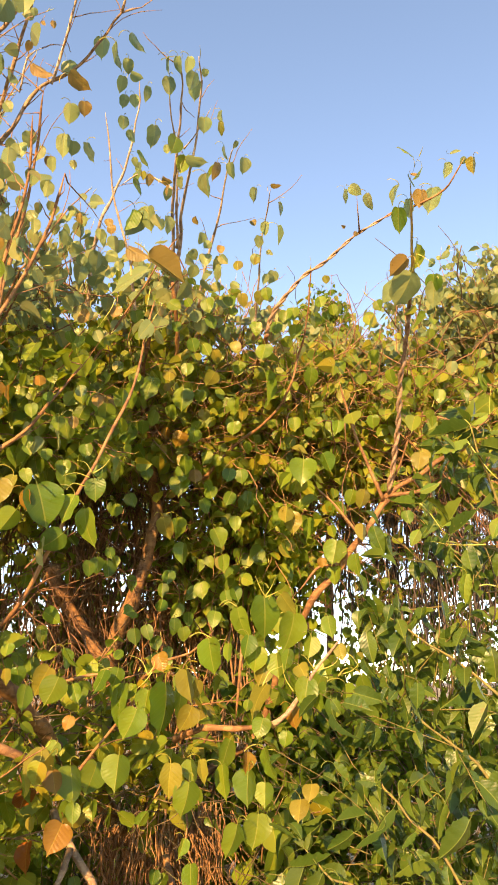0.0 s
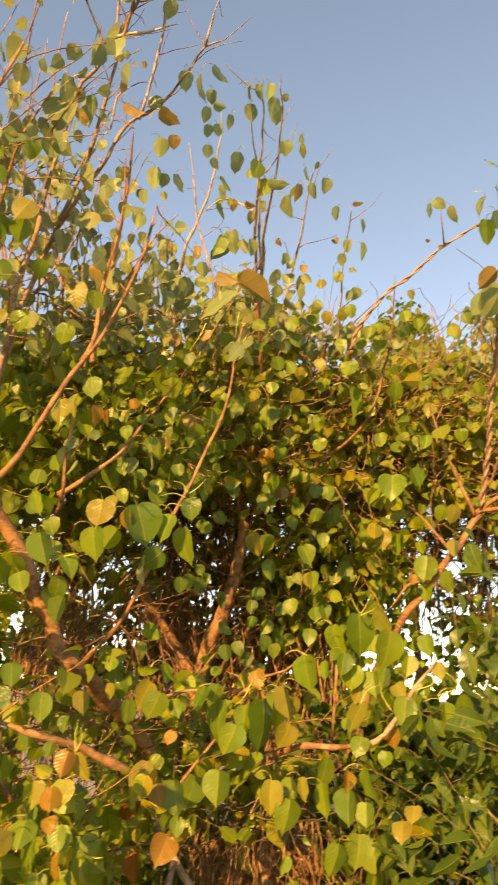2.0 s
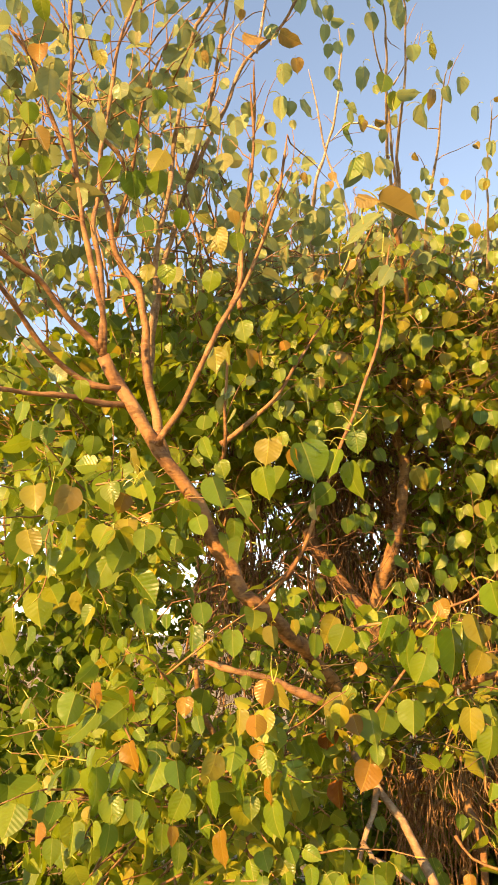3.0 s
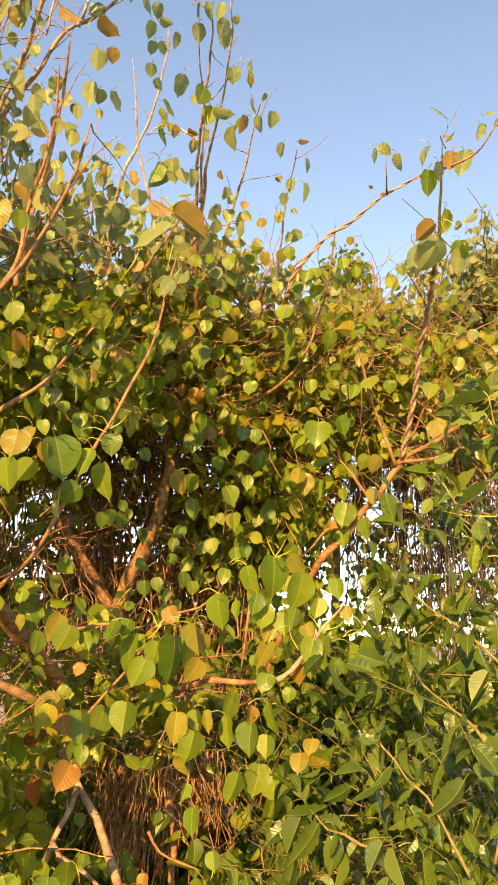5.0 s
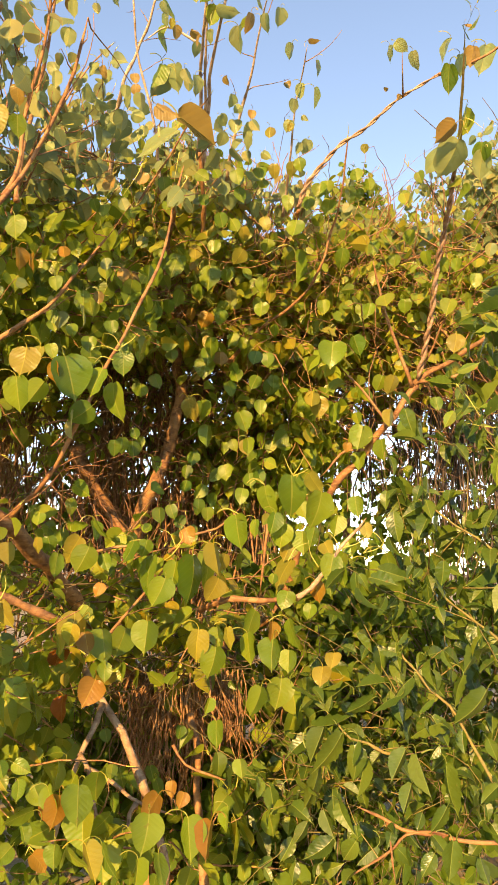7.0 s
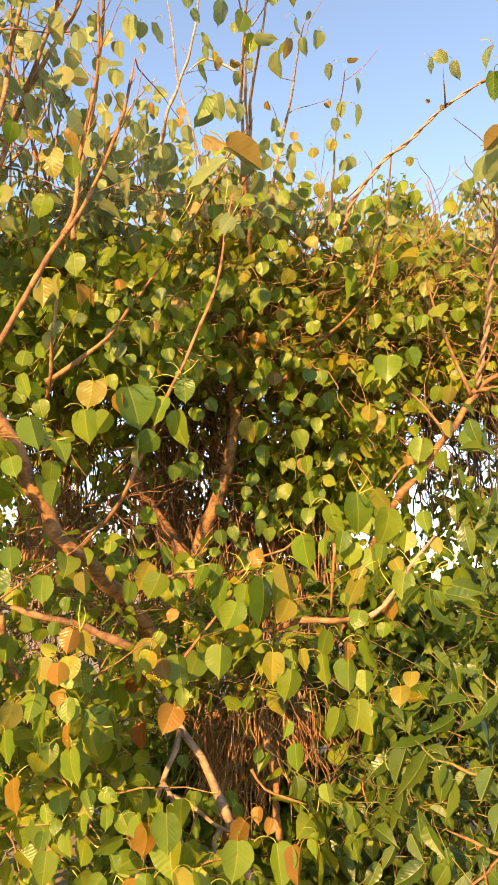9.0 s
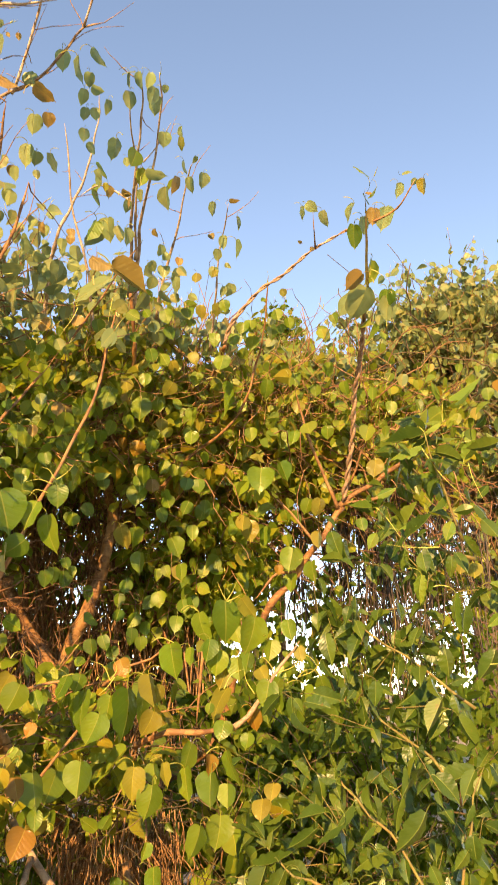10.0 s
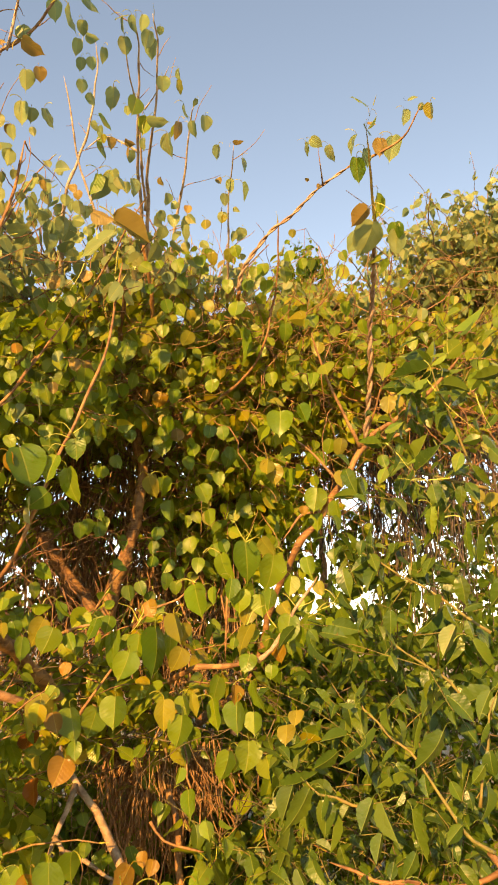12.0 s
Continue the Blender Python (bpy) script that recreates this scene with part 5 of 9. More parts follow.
big_leaf(left_tree, (-0.504, 1.565, 3.223), (-0.452, 1.599, 3.189), FIG_BRONZE, 0.97)
big_leaf(left_tree, (-0.529, 1.676, 3.224), (-0.538, 1.709, 3.174), FIG_PALE_HAZED, 0.31)
big_leaf(left_tree, (-0.485, 1.666, 3.222), (-0.487, 1.691, 3.186), FIG_BRONZE, -0.42)
big_leaf(left_tree, (-0.571, 1.420, 3.295), (-0.570, 1.433, 3.278), FIG_PALE_HAZED, -0.10)
big_leaf(left_tree, (-0.586, 1.529, 3.375), (-0.579, 1.536, 3.363), FIG_BRONZE, 0.10)
big_leaf(left_tree, (-0.538, 1.485, 3.325), (-0.540, 1.498, 3.309), FIG_BRONZE, -0.38)
big_leaf(left_tree, (-0.551, 1.722, 3.152), (-0.566, 1.756, 3.091), FIG_PALE_HAZED, 0.48)
big_leaf(left_tree, (-0.529, 1.741, 3.144), (-0.535, 1.764, 3.106), FIG_DULL_HAZED, -0.59)
big_leaf(left_tree, (-0.486, 1.735, 3.133), (-0.472, 1.770, 3.082), FIG_DULL_HAZED, -1.22)
big_leaf(left_tree, (-0.658, 1.721, 3.164), (-0.657, 1.747, 3.124), FIG_DULL_HAZED, -0.39)
big_leaf(left_tree, (-0.649, 1.632, 3.040), (-0.637, 1.633, 2.994), FIG_PALE_HAZED, -0.10)
big_leaf(left_tree, (-0.632, 1.758, 3.142), (-0.647, 1.780, 3.099), FIG_DULL_HAZED, 0.72)
big_leaf(left_tree, (-0.593, 1.754, 3.097), (-0.596, 1.778, 3.056), FIG_PALE_HAZED, 0.55)
big_leaf(left_tree, (-0.724, 1.735, 3.071), (-0.725, 1.767, 3.018), FIG_PALE_HAZED, -0.69)
big_leaf(left_tree, (-0.651, 1.777, 3.065), (-0.662, 1.799, 3.023), FIG_DULL_HAZED, 0.66)
big_leaf(left_tree, (-0.604, 1.779, 3.026), (-0.616, 1.800, 2.983), FIG_PALE_HAZED, 0.34)
big_leaf(left_tree, (-0.516, 1.715, 3.052), (-0.516, 1.730, 3.028), FIG_DULL_HAZED, -0.44)
big_leaf(left_tree, (-0.544, 1.869, 2.992), (-0.573, 1.881, 2.953), FIG_PALE_HAZED, 0.86)
big_leaf(left_tree, (-0.526, 1.905, 2.997), (-0.527, 1.924, 2.961), FIG_PALE_HAZED, 0.51)
big_leaf(left_tree, (-0.693, 1.823, 3.009), (-0.696, 1.846, 2.965), FIG_DULL_HAZED, -0.55)
big_leaf(left_tree, (-0.637, 1.785, 2.900), (-0.639, 1.806, 2.858), FIG_PALE_HAZED, 0.49)
big_leaf(left_tree, (-0.625, 1.847, 2.797), (-0.560, 1.861, 2.790), FIG_PALE_HAZED, 0.89)
big_leaf(left_tree, (-0.624, 1.992, 2.816), (-0.635, 2.013, 2.758), FIG_DULL_HAZED, 0.83)
big_leaf(left_tree, (-0.657, 1.909, 2.805), (-0.649, 1.931, 2.761), FIG_DULL_HAZED, -0.67)
big_leaf(left_tree, (-0.540, 1.866, 2.865), (-0.501, 1.879, 2.850), FIG_PALE_HAZED, 0.92)
big_leaf(left_tree, (-0.736, 1.882, 2.908), (-0.741, 1.901, 2.865), FIG_DULL_HAZED, 0.73)
big_leaf(left_tree, (-0.733, 1.810, 2.934), (-0.738, 1.830, 2.892), FIG_PALE_HAZED, -0.73)
big_leaf(left_tree, (-0.592, 1.876, 2.880), (-0.600, 1.895, 2.836), FIG_DULL_HAZED, 0.85)
big_leaf(left_tree, (-0.729, 1.870, 2.796), (-0.738, 1.887, 2.748), FIG_PALE_HAZED, -0.70)
big_leaf(vine_tree, (0.373, 2.195, 3.341), (0.415, 2.204, 3.308), FIG_PALE_HAZED, -0.05)
big_leaf(vine_tree, (0.358, 2.223, 3.348), (0.351, 2.250, 3.303), FIG_PALE_HAZED, 1.06)
big_leaf(vine_tree, (0.455, 2.303, 3.392), (0.460, 2.335, 3.333), FIG_DULL_HAZED, 0.76)
big_leaf(vine_tree, (0.376, 2.368, 3.287), (0.358, 2.365, 3.290), FIG_BRONZE, -0.79)
big_leaf(vine_tree, (0.402, 2.281, 3.205), (0.396, 2.291, 3.187), FIG_BRONZE, -0.68)
big_leaf(vine_tree, (0.702, 2.273, 3.395), (0.702, 2.322, 3.308), FIG_PALE_HAZED, 0.60)
big_leaf(vine_tree, (0.640, 2.213, 3.340), (0.635, 2.248, 3.279), FIG_BRONZE, -0.66)
big_leaf(vine_tree, (0.734, 2.178, 3.433), (0.732, 2.210, 3.382), FIG_PALE_HAZED, 0.69)
big_leaf(vine_tree, (0.825, 2.151, 3.435), (0.825, 2.184, 3.380), FIG_YELLOW, -0.89)
big_leaf(vine_tree, (0.740, 2.140, 3.442), (0.771, 2.117, 3.447), FIG_PALE_HAZED, -0.97)
big_leaf(vine_tree, (0.812, 2.185, 3.459), (0.790, 2.200, 3.444), FIG_DULL_HAZED, -0.54)
big_leaf(vine_tree, (0.294, 2.369, 3.070), (0.294, 2.383, 3.039), FIG_YELLOW, -0.33)
big_leaf(fork_tree, (0.476, 1.912, 3.034), (0.474, 1.951, 2.960), FIG_GREEN, -0.83)
big_leaf(fork_tree, (0.506, 1.908, 3.063), (0.502, 1.938, 3.011), FIG_PALE_HAZED, 0.85)
big_leaf(fork_tree, (0.493, 1.955, 3.155), (0.466, 1.992, 3.099), FIG_PALE_HAZED, 1.16)
big_leaf(fork_tree, (0.525, 1.913, 3.165), (0.553, 1.910, 3.152), FIG_BRONZE, -0.98)
big_leaf(fork_tree, (0.511, 1.989, 2.897), (0.456, 2.022, 2.846), FIG_BRONZE, -0.99)
big_leaf(fork_tree, (0.507, 2.150, 2.912), (0.455, 2.184, 2.852), FIG_PALE_HAZED, 0.52)
big_leaf(fork_tree, (0.539, 2.060, 2.889), (0.510, 2.112, 2.781), FIG_PALE_HAZED, -0.76)
big_leaf(fork_tree, (0.619, 2.086, 2.899), (0.617, 2.114, 2.838), FIG_GREEN, 0.26)
big_leaf(fork_tree, (0.627, 2.102, 2.878), (0.613, 2.140, 2.797), FIG_PALE_HAZED, -0.63)
big_leaf(main_tree, (0.300, 3.133, 3.031), (0.294, 3.161, 2.940), FIG_LIME, -0.59)
big_leaf(main_tree, (0.073, 2.967, 2.935), (0.093, 3.010, 2.781), FIG_LIME, 1.15)
big_leaf(main_tree, (0.055, 3.079, 3.109), (0.062, 3.071, 3.029), FIG_YELLOW, 0.10)
big_leaf(main_tree, (-0.661, 2.859, 3.091), (-0.662, 2.864, 3.015), FIG_DULL_HAZED, -0.10)
big_leaf(main_tree, (-0.375, 3.050, 2.996), (-0.371, 3.040, 2.917), FIG_YELLOW, -0.10)
big_leaf(main_tree, (-0.234, 3.183, 2.955), (-0.223, 3.204, 2.881), FIG_LIME, 0.44)
big_leaf(main_tree, (-0.031, 3.185, 2.850), (-0.026, 3.202, 2.781), FIG_YELLOW, 0.64)
big_leaf(main_tree, (0.168, 3.092, 2.905), (0.155, 3.111, 2.838), FIG_LIME, 0.50)
big_leaf(main_tree, (0.415, 3.010, 3.012), (0.423, 3.016, 2.946), FIG_LIME, -0.10)
big_leaf(main_tree, (0.595, 3.042, 3.085), (0.587, 3.067, 3.015), FIG_LIME, 0.60)
big_leaf(main_tree, (0.643, 2.986, 2.958), (0.647, 3.005, 2.890), FIG_LIME, 0.54)
big_leaf(main_tree, (0.322, 3.192, 2.858), (0.310, 3.209, 2.792), FIG_LIME, 0.41)
big_leaf(main_tree, (0.533, 3.101, 2.996), (0.532, 3.120, 2.934), FIG_LIME, -0.25)
big_leaf(main_tree, (0.444, 3.073, 2.896), (0.433, 3.092, 2.830), FIG_YELLOW, -0.24)
big_leaf(main_tree, (0.204, 3.071, 2.755), (0.213, 3.072, 2.689), FIG_LIME, -0.10)
big_leaf(main_tree, (0.374, 3.082, 2.745), (0.386, 3.094, 2.686), FIG_LIME, -0.48)
big_leaf(main_tree, (0.572, 3.087, 2.775), (0.575, 3.097, 2.709), FIG_LIME, 0.10)
big_leaf(main_tree, (0.896, 3.086, 2.902), (0.881, 3.091, 2.830), FIG_LIME, -0.10)
big_leaf(main_tree, (0.808, 3.080, 2.971), (0.799, 3.100, 2.908), FIG_LIME, 0.39)
big_leaf(main_tree, (0.929, 2.980, 2.997), (0.924, 2.999, 2.938), FIG_DULL_HAZED, 0.26)
big_leaf(main_tree, (-0.111, 3.022, 3.194), (-0.117, 3.046, 3.128), FIG_DULL_HAZED, 0.47)
big_leaf(main_tree, (-0.264, 2.949, 3.097), (-0.269, 2.971, 3.033), FIG_LIME, 0.47)
big_leaf(main_tree, (-0.043, 2.961, 2.989), (-0.055, 2.969, 2.925), FIG_LIME, 0.10)
big_leaf(main_tree, (-0.165, 3.052, 3.090), (-0.154, 3.075, 3.025), FIG_YELLOW, 0.65)
big_leaf(left_tree, (-0.548, 1.779, 2.085), (-0.512, 1.801, 1.972), FIG_GREEN, -0.57)
big_leaf(left_tree, (-0.462, 1.828, 2.068), (-0.497, 1.825, 1.994), FIG_LIME, 0.65)
big_leaf(left_tree, (-0.419, 1.860, 2.123), (-0.408, 1.860, 2.060), FIG_GREEN, -0.10)
big_leaf(left_tree, (-0.442, 1.873, 2.042), (-0.442, 1.881, 1.936), FIG_LIME, 0.70)
big_leaf(left_tree, (-0.484, 1.829, 1.968), (-0.531, 1.815, 1.916), FIG_GREEN, -0.61)
big_leaf(left_tree, (-0.573, 1.769, 2.068), (-0.571, 1.776, 2.010), FIG_COPPER, 0.80)
big_leaf(left_tree, (-0.617, 1.794, 2.114), (-0.647, 1.792, 2.038), FIG_YELLOW, 0.73)
big_leaf(left_tree, (-0.604, 1.801, 2.023), (-0.638, 1.792, 1.964), FIG_LIME, -0.64)
big_leaf(main_tree, (-0.810, 2.835, 2.684), (-0.800, 2.863, 2.567), FIG_LIME, -0.86)
big_leaf(main_tree, (-0.768, 2.954, 2.716), (-0.772, 2.977, 2.605), FIG_BRONZE, 1.09)
big_leaf(main_tree, (-0.767, 2.890, 2.500), (-0.780, 2.900, 2.416), FIG_LIME, -0.21)
big_leaf(main_tree, (-0.284, 2.835, 2.802), (-0.287, 2.820, 2.702), FIG_LIME, 0.10)
big_leaf(main_tree, (-0.648, 2.958, 2.826), (-0.661, 2.982, 2.722), FIG_BRONZE, -0.70)
big_leaf(main_tree, (-0.427, 2.853, 2.836), (-0.444, 2.826, 2.756), FIG_LIME, 0.10)
big_leaf(main_tree, (-0.877, 2.774, 2.807), (-0.887, 2.749, 2.740), FIG_BRONZE, -0.10)
big_leaf(main_tree, (-0.554, 3.035, 2.695), (-0.525, 3.012, 2.604), FIG_GREEN, 0.10)
big_leaf(main_tree, (-0.614, 2.893, 2.644), (-0.621, 2.907, 2.569), FIG_LIME, -0.47)
big_leaf(main_tree, (-0.314, 3.133, 2.497), (-0.313, 3.103, 2.394), FIG_LIME, 0.10)
big_leaf(main_tree, (-0.250, 3.125, 2.522), (-0.245, 3.095, 2.444), FIG_BRONZE, -0.10)
big_leaf(main_tree, (-0.371, 3.028, 2.276), (-0.359, 3.038, 2.177), FIG_YELLOW, 0.28)
big_leaf(main_tree, (-0.318, 3.136, 2.300), (-0.326, 3.143, 2.197), FIG_LIME, 0.83)
big_leaf(main_tree, (-0.571, 2.968, 2.322), (-0.562, 2.942, 2.255), FIG_LIME, 0.10)
big_leaf(main_tree, (-0.157, 3.168, 2.256), (-0.115, 3.174, 2.167), FIG_LIME, -0.56)
big_leaf(main_tree, (-0.066, 2.933, 2.685), (-0.065, 2.924, 2.613), FIG_LIME, 0.10)
big_leaf(main_tree, (-0.283, 2.993, 2.545), (-0.289, 3.006, 2.461), FIG_LIME, 0.61)
big_leaf(main_tree, (-0.113, 3.044, 2.117), (-0.100, 3.047, 2.041), FIG_LIME, 0.66)
big_leaf(main_tree, (-0.216, 3.182, 2.018), (-0.201, 3.165, 1.947), FIG_LIME, 0.10)
big_leaf(main_tree, (-0.297, 3.209, 2.199), (-0.309, 3.213, 2.095), FIG_LIME, -0.83)
big_leaf(main_tree, (-0.180, 3.066, 2.426), (-0.163, 3.039, 2.362), FIG_LIME, 0.10)
big_leaf(main_tree, (-0.243, 2.989, 2.671), (-0.250, 3.004, 2.601), FIG_LIME, -0.60)
big_leaf(main_tree, (-0.460, 2.912, 2.682), (-0.471, 2.924, 2.621), FIG_GREEN, 0.42)
big_leaf(main_tree, (-0.514, 2.945, 2.926), (-0.521, 2.949, 2.861), FIG_LIME, -0.10)
big_leaf(main_tree, (-0.696, 2.741, 2.886), (-0.688, 2.746, 2.826), FIG_GREEN, 0.10)
big_leaf(main_tree, (-1.000, 2.837, 2.771), (-1.003, 2.853, 2.704), FIG_GREEN, 0.11)
big_leaf(main_tree, (-0.942, 2.741, 2.965), (-0.938, 2.734, 2.898), FIG_LIME, 0.10)
big_leaf(main_tree, (-0.583, 2.890, 2.956), (-0.588, 2.883, 2.892), FIG_DULL_HAZED, -0.10)
big_leaf(main_tree, (-0.201, 3.146, 2.615), (-0.187, 3.147, 2.550), FIG_LIME, -0.10)
big_leaf(main_tree, (-0.083, 2.974, 2.482), (-0.092, 2.969, 2.415), FIG_GREEN, -0.10)
big_leaf(main_tree, (-0.004, 3.125, 2.420), (-0.014, 3.133, 2.354), FIG_GREEN, 0.24)
big_leaf(main_tree, (-0.346, 3.097, 2.060), (-0.352, 3.082, 1.995), FIG_GREEN, 0.10)
big_leaf(main_tree, (0.212, 2.644, 2.423), (0.200, 2.611, 2.312), FIG_LIME, -0.10)
big_leaf(main_tree, (0.290, 2.654, 2.449), (0.317, 2.664, 2.372), FIG_GREEN, 0.63)
big_leaf(main_tree, (0.150, 2.777, 2.429), (0.131, 2.792, 2.338), FIG_LIME, 1.03)
big_leaf(main_tree, (0.174, 2.732, 2.496), (0.241, 2.724, 2.477), FIG_YELLOW, -1.10)
big_leaf(main_tree, (0.158, 2.934, 2.302), (0.146, 2.910, 2.224), FIG_YELLOW, -0.10)
big_leaf(main_tree, (0.176, 2.964, 2.284), (0.187, 2.972, 2.189), FIG_YELLOW, 0.31)
big_leaf(main_tree, (0.257, 3.071, 2.283), (0.264, 3.079, 2.185), FIG_LIME, 0.88)
big_leaf(fork_tree, (0.698, 2.730, 2.491), (0.688, 2.713, 2.416), FIG_YELLOW, 0.10)
big_leaf(fork_tree, (0.432, 2.861, 2.356), (0.421, 2.871, 2.287), FIG_LIME, -0.56)
big_leaf(fork_tree, (0.479, 2.863, 2.357), (0.474, 2.874, 2.275), FIG_YELLOW, -0.84)
big_leaf(fork_tree, (0.357, 2.887, 2.151), (0.339, 2.894, 2.046), FIG_LIME, -0.31)
big_leaf(fork_tree, (0.416, 2.780, 2.075), (0.419, 2.782, 1.985), FIG_LIME, 0.82)
big_leaf(fork_tree, (0.360, 2.949, 2.054), (0.343, 2.952, 1.974), FIG_LIME, 0.55)
big_leaf(fork_tree, (0.461, 2.838, 2.208), (0.451, 2.845, 2.134), FIG_YELLOW, -0.79)
big_leaf(fork_tree, (0.496, 2.732, 2.148), (0.517, 2.704, 2.070), FIG_GREEN, -0.10)
big_leaf(fork_tree, (0.291, 2.858, 2.074), (0.292, 2.859, 2.032), FIG_COPPER, -0.21)
big_leaf(fork_tree, (0.376, 2.805, 2.642), (0.370, 2.819, 2.584), FIG_LIME, 0.38)
big_leaf(fork_tree, (0.614, 2.721, 2.235), (0.615, 2.706, 2.175), FIG_GREEN, -0.10)
big_leaf(front_tree, (0.042, 2.058, 1.832), (0.053, 2.053, 1.713), FIG_GREEN, -0.67)
big_leaf(front_tree, (0.089, 2.013, 1.832), (0.125, 2.008, 1.772), FIG_YELLOW, 0.78)
big_leaf(front_tree, (0.120, 1.953, 1.774), (0.109, 1.947, 1.671), FIG_LIME, -0.86)
big_leaf(front_tree, (0.219, 2.034, 1.774), (0.224, 2.030, 1.712), FIG_LIME, 0.29)
big_leaf(front_tree, (-0.033, 2.086, 1.802), (-0.025, 2.081, 1.707), FIG_LIME, 0.71)
big_leaf(front_tree, (-0.092, 1.994, 1.784), (-0.102, 1.965, 1.745), FIG_LIME, -0.10)
big_leaf(front_tree, (0.157, 1.992, 1.610), (0.136, 1.981, 1.531), FIG_LIME, -0.37)
big_leaf(front_tree, (0.262, 2.046, 1.595), (0.259, 2.032, 1.510), FIG_LIME, 0.93)
big_leaf(front_tree, (0.153, 2.082, 1.550), (0.160, 2.072, 1.497), FIG_LIME, -0.63)
big_leaf(front_tree, (0.294, 1.965, 1.616), (0.309, 1.946, 1.516), FIG_LIME, 0.98)
big_leaf(front_tree, (0.199, 2.043, 1.661), (0.215, 2.034, 1.608), FIG_LIME, -0.40)
big_leaf(front_tree, (0.139, 2.074, 1.646), (0.155, 2.045, 1.608), FIG_YELLOW, 0.10)
big_leaf(front_tree, (0.048, 2.099, 1.595), (-0.018, 2.085, 1.520), FIG_YELLOW, 0.74)
big_leaf(front_tree, (0.115, 2.069, 1.537), (0.119, 2.058, 1.479), FIG_COPPER, 0.56)
big_leaf(front_tree, (0.037, 2.020, 1.510), (0.025, 1.994, 1.462), FIG_LIME, -0.10)
big_leaf(front_tree, (-0.113, 2.060, 1.715), (-0.101, 2.051, 1.616), FIG_LIME, 0.63)
big_leaf(front_tree, (-0.166, 1.966, 1.631), (-0.145, 1.955, 1.546), FIG_YELLOW, -1.11)
big_leaf(front_tree, (-0.137, 2.038, 1.605), (-0.148, 2.029, 1.551), FIG_YELLOW, -0.93)
big_leaf(front_tree, (-0.253, 2.060, 1.675), (-0.232, 2.040, 1.630), FIG_COPPER, 0.10)
big_leaf(front_tree, (-0.185, 2.020, 1.605), (-0.169, 2.006, 1.511), FIG_LIME, -1.22)
big_leaf(front_tree, (-0.225, 2.020, 1.598), (-0.199, 2.000, 1.469), FIG_GREEN, -1.14)
big_leaf(front_tree, (-0.154, 2.042, 1.538), (-0.175, 2.027, 1.471), FIG_YELLOW, -0.67)
big_leaf(front_tree, (-0.336, 2.017, 1.595), (-0.372, 1.989, 1.480), FIG_LIME, 0.93)
big_leaf(front_tree, (-0.267, 1.992, 1.581), (-0.275, 1.979, 1.511), FIG_LIME, -0.63)
big_leaf(front_tree, (-0.289, 1.949, 1.535), (-0.308, 1.931, 1.460), FIG_LIME, -0.46)
big_leaf(front_tree, (-0.375, 1.939, 1.630), (-0.391, 1.927, 1.567), FIG_GREEN, 0.77)
big_leaf(front_tree, (-0.346, 1.973, 1.636), (-0.350, 1.966, 1.587), FIG_LIME, -0.55)
big_leaf(front_tree, (-0.520, 1.944, 1.637), (-0.557, 1.922, 1.567), FIG_YELLOW, -0.65)
big_leaf(front_tree, (-0.488, 1.917, 1.612), (-0.506, 1.901, 1.541), FIG_LIME, -0.44)
big_leaf(front_tree, (-0.618, 1.983, 1.638), (-0.605, 1.987, 1.593), FIG_GREEN, -0.10)
big_leaf(front_tree, (-0.565, 1.904, 1.592), (-0.572, 1.890, 1.528), FIG_LIME, -0.91)
big_leaf(front_tree, (-0.475, 1.901, 1.683), (-0.452, 1.900, 1.623), FIG_LIME, 1.23)
big_leaf(front_tree, (-0.544, 1.963, 1.676), (-0.505, 1.968, 1.668), FIG_LIME, 1.02)
big_leaf(front_tree, (-0.459, 1.959, 1.595), (-0.445, 1.954, 1.546), FIG_GREEN, 0.30)
big_leaf(front_tree, (-0.340, 1.970, 1.673), (-0.353, 1.950, 1.660), FIG_GREEN, 0.10)
big_leaf(front_tree, (-0.449, 1.913, 1.520), (-0.457, 1.898, 1.488), FIG_COPPER, 0.10)
big_leaf(front_tree, (-0.634, 1.942, 1.633), (-0.634, 1.936, 1.591), FIG_YELLOW, 0.70)
big_leaf(front_tree, (-0.611, 1.873, 1.693), (-0.606, 1.856, 1.658), FIG_LIME, 0.10)
big_leaf(front_tree, (-0.002, 1.993, 1.556), (-0.008, 1.982, 1.526), FIG_LIME, -0.10)
big_leaf(front_tree, (0.021, 2.052, 1.693), (0.013, 2.045, 1.624), FIG_LIME, 0.14)
big_leaf(front_tree, (0.076, 2.074, 1.676), (0.083, 2.066, 1.608), FIG_LIME, -0.54)
big_leaf(front_tree, (-0.002, 2.022, 1.722), (-0.015, 2.017, 1.659), FIG_GREEN, 0.50)
big_leaf(front_tree, (0.112, 2.088, 1.689), (0.100, 2.082, 1.628), FIG_LIME, -0.73)
big_leaf(front_tree, (0.168, 1.986, 1.716), (0.157, 1.982, 1.658), FIG_LIME, 0.33)
big_leaf(front_tree, (0.045, 2.095, 1.646), (0.026, 2.088, 1.589), FIG_YELLOW, -0.35)
big_leaf(front_tree, (-0.055, 1.973, 1.698), (-0.059, 1.968, 1.646), FIG_LIME, 0.76)
big_leaf(front_tree, (0.179, 2.022, 1.577), (0.186, 2.013, 1.525), FIG_LIME, 0.68)
big_leaf(front_tree, (0.240, 1.978, 1.698), (0.244, 1.977, 1.652), FIG_YELLOW, 0.10)
big_leaf(front_tree, (0.289, 2.069, 1.688), (0.296, 2.061, 1.628), FIG_LIME, 0.96)
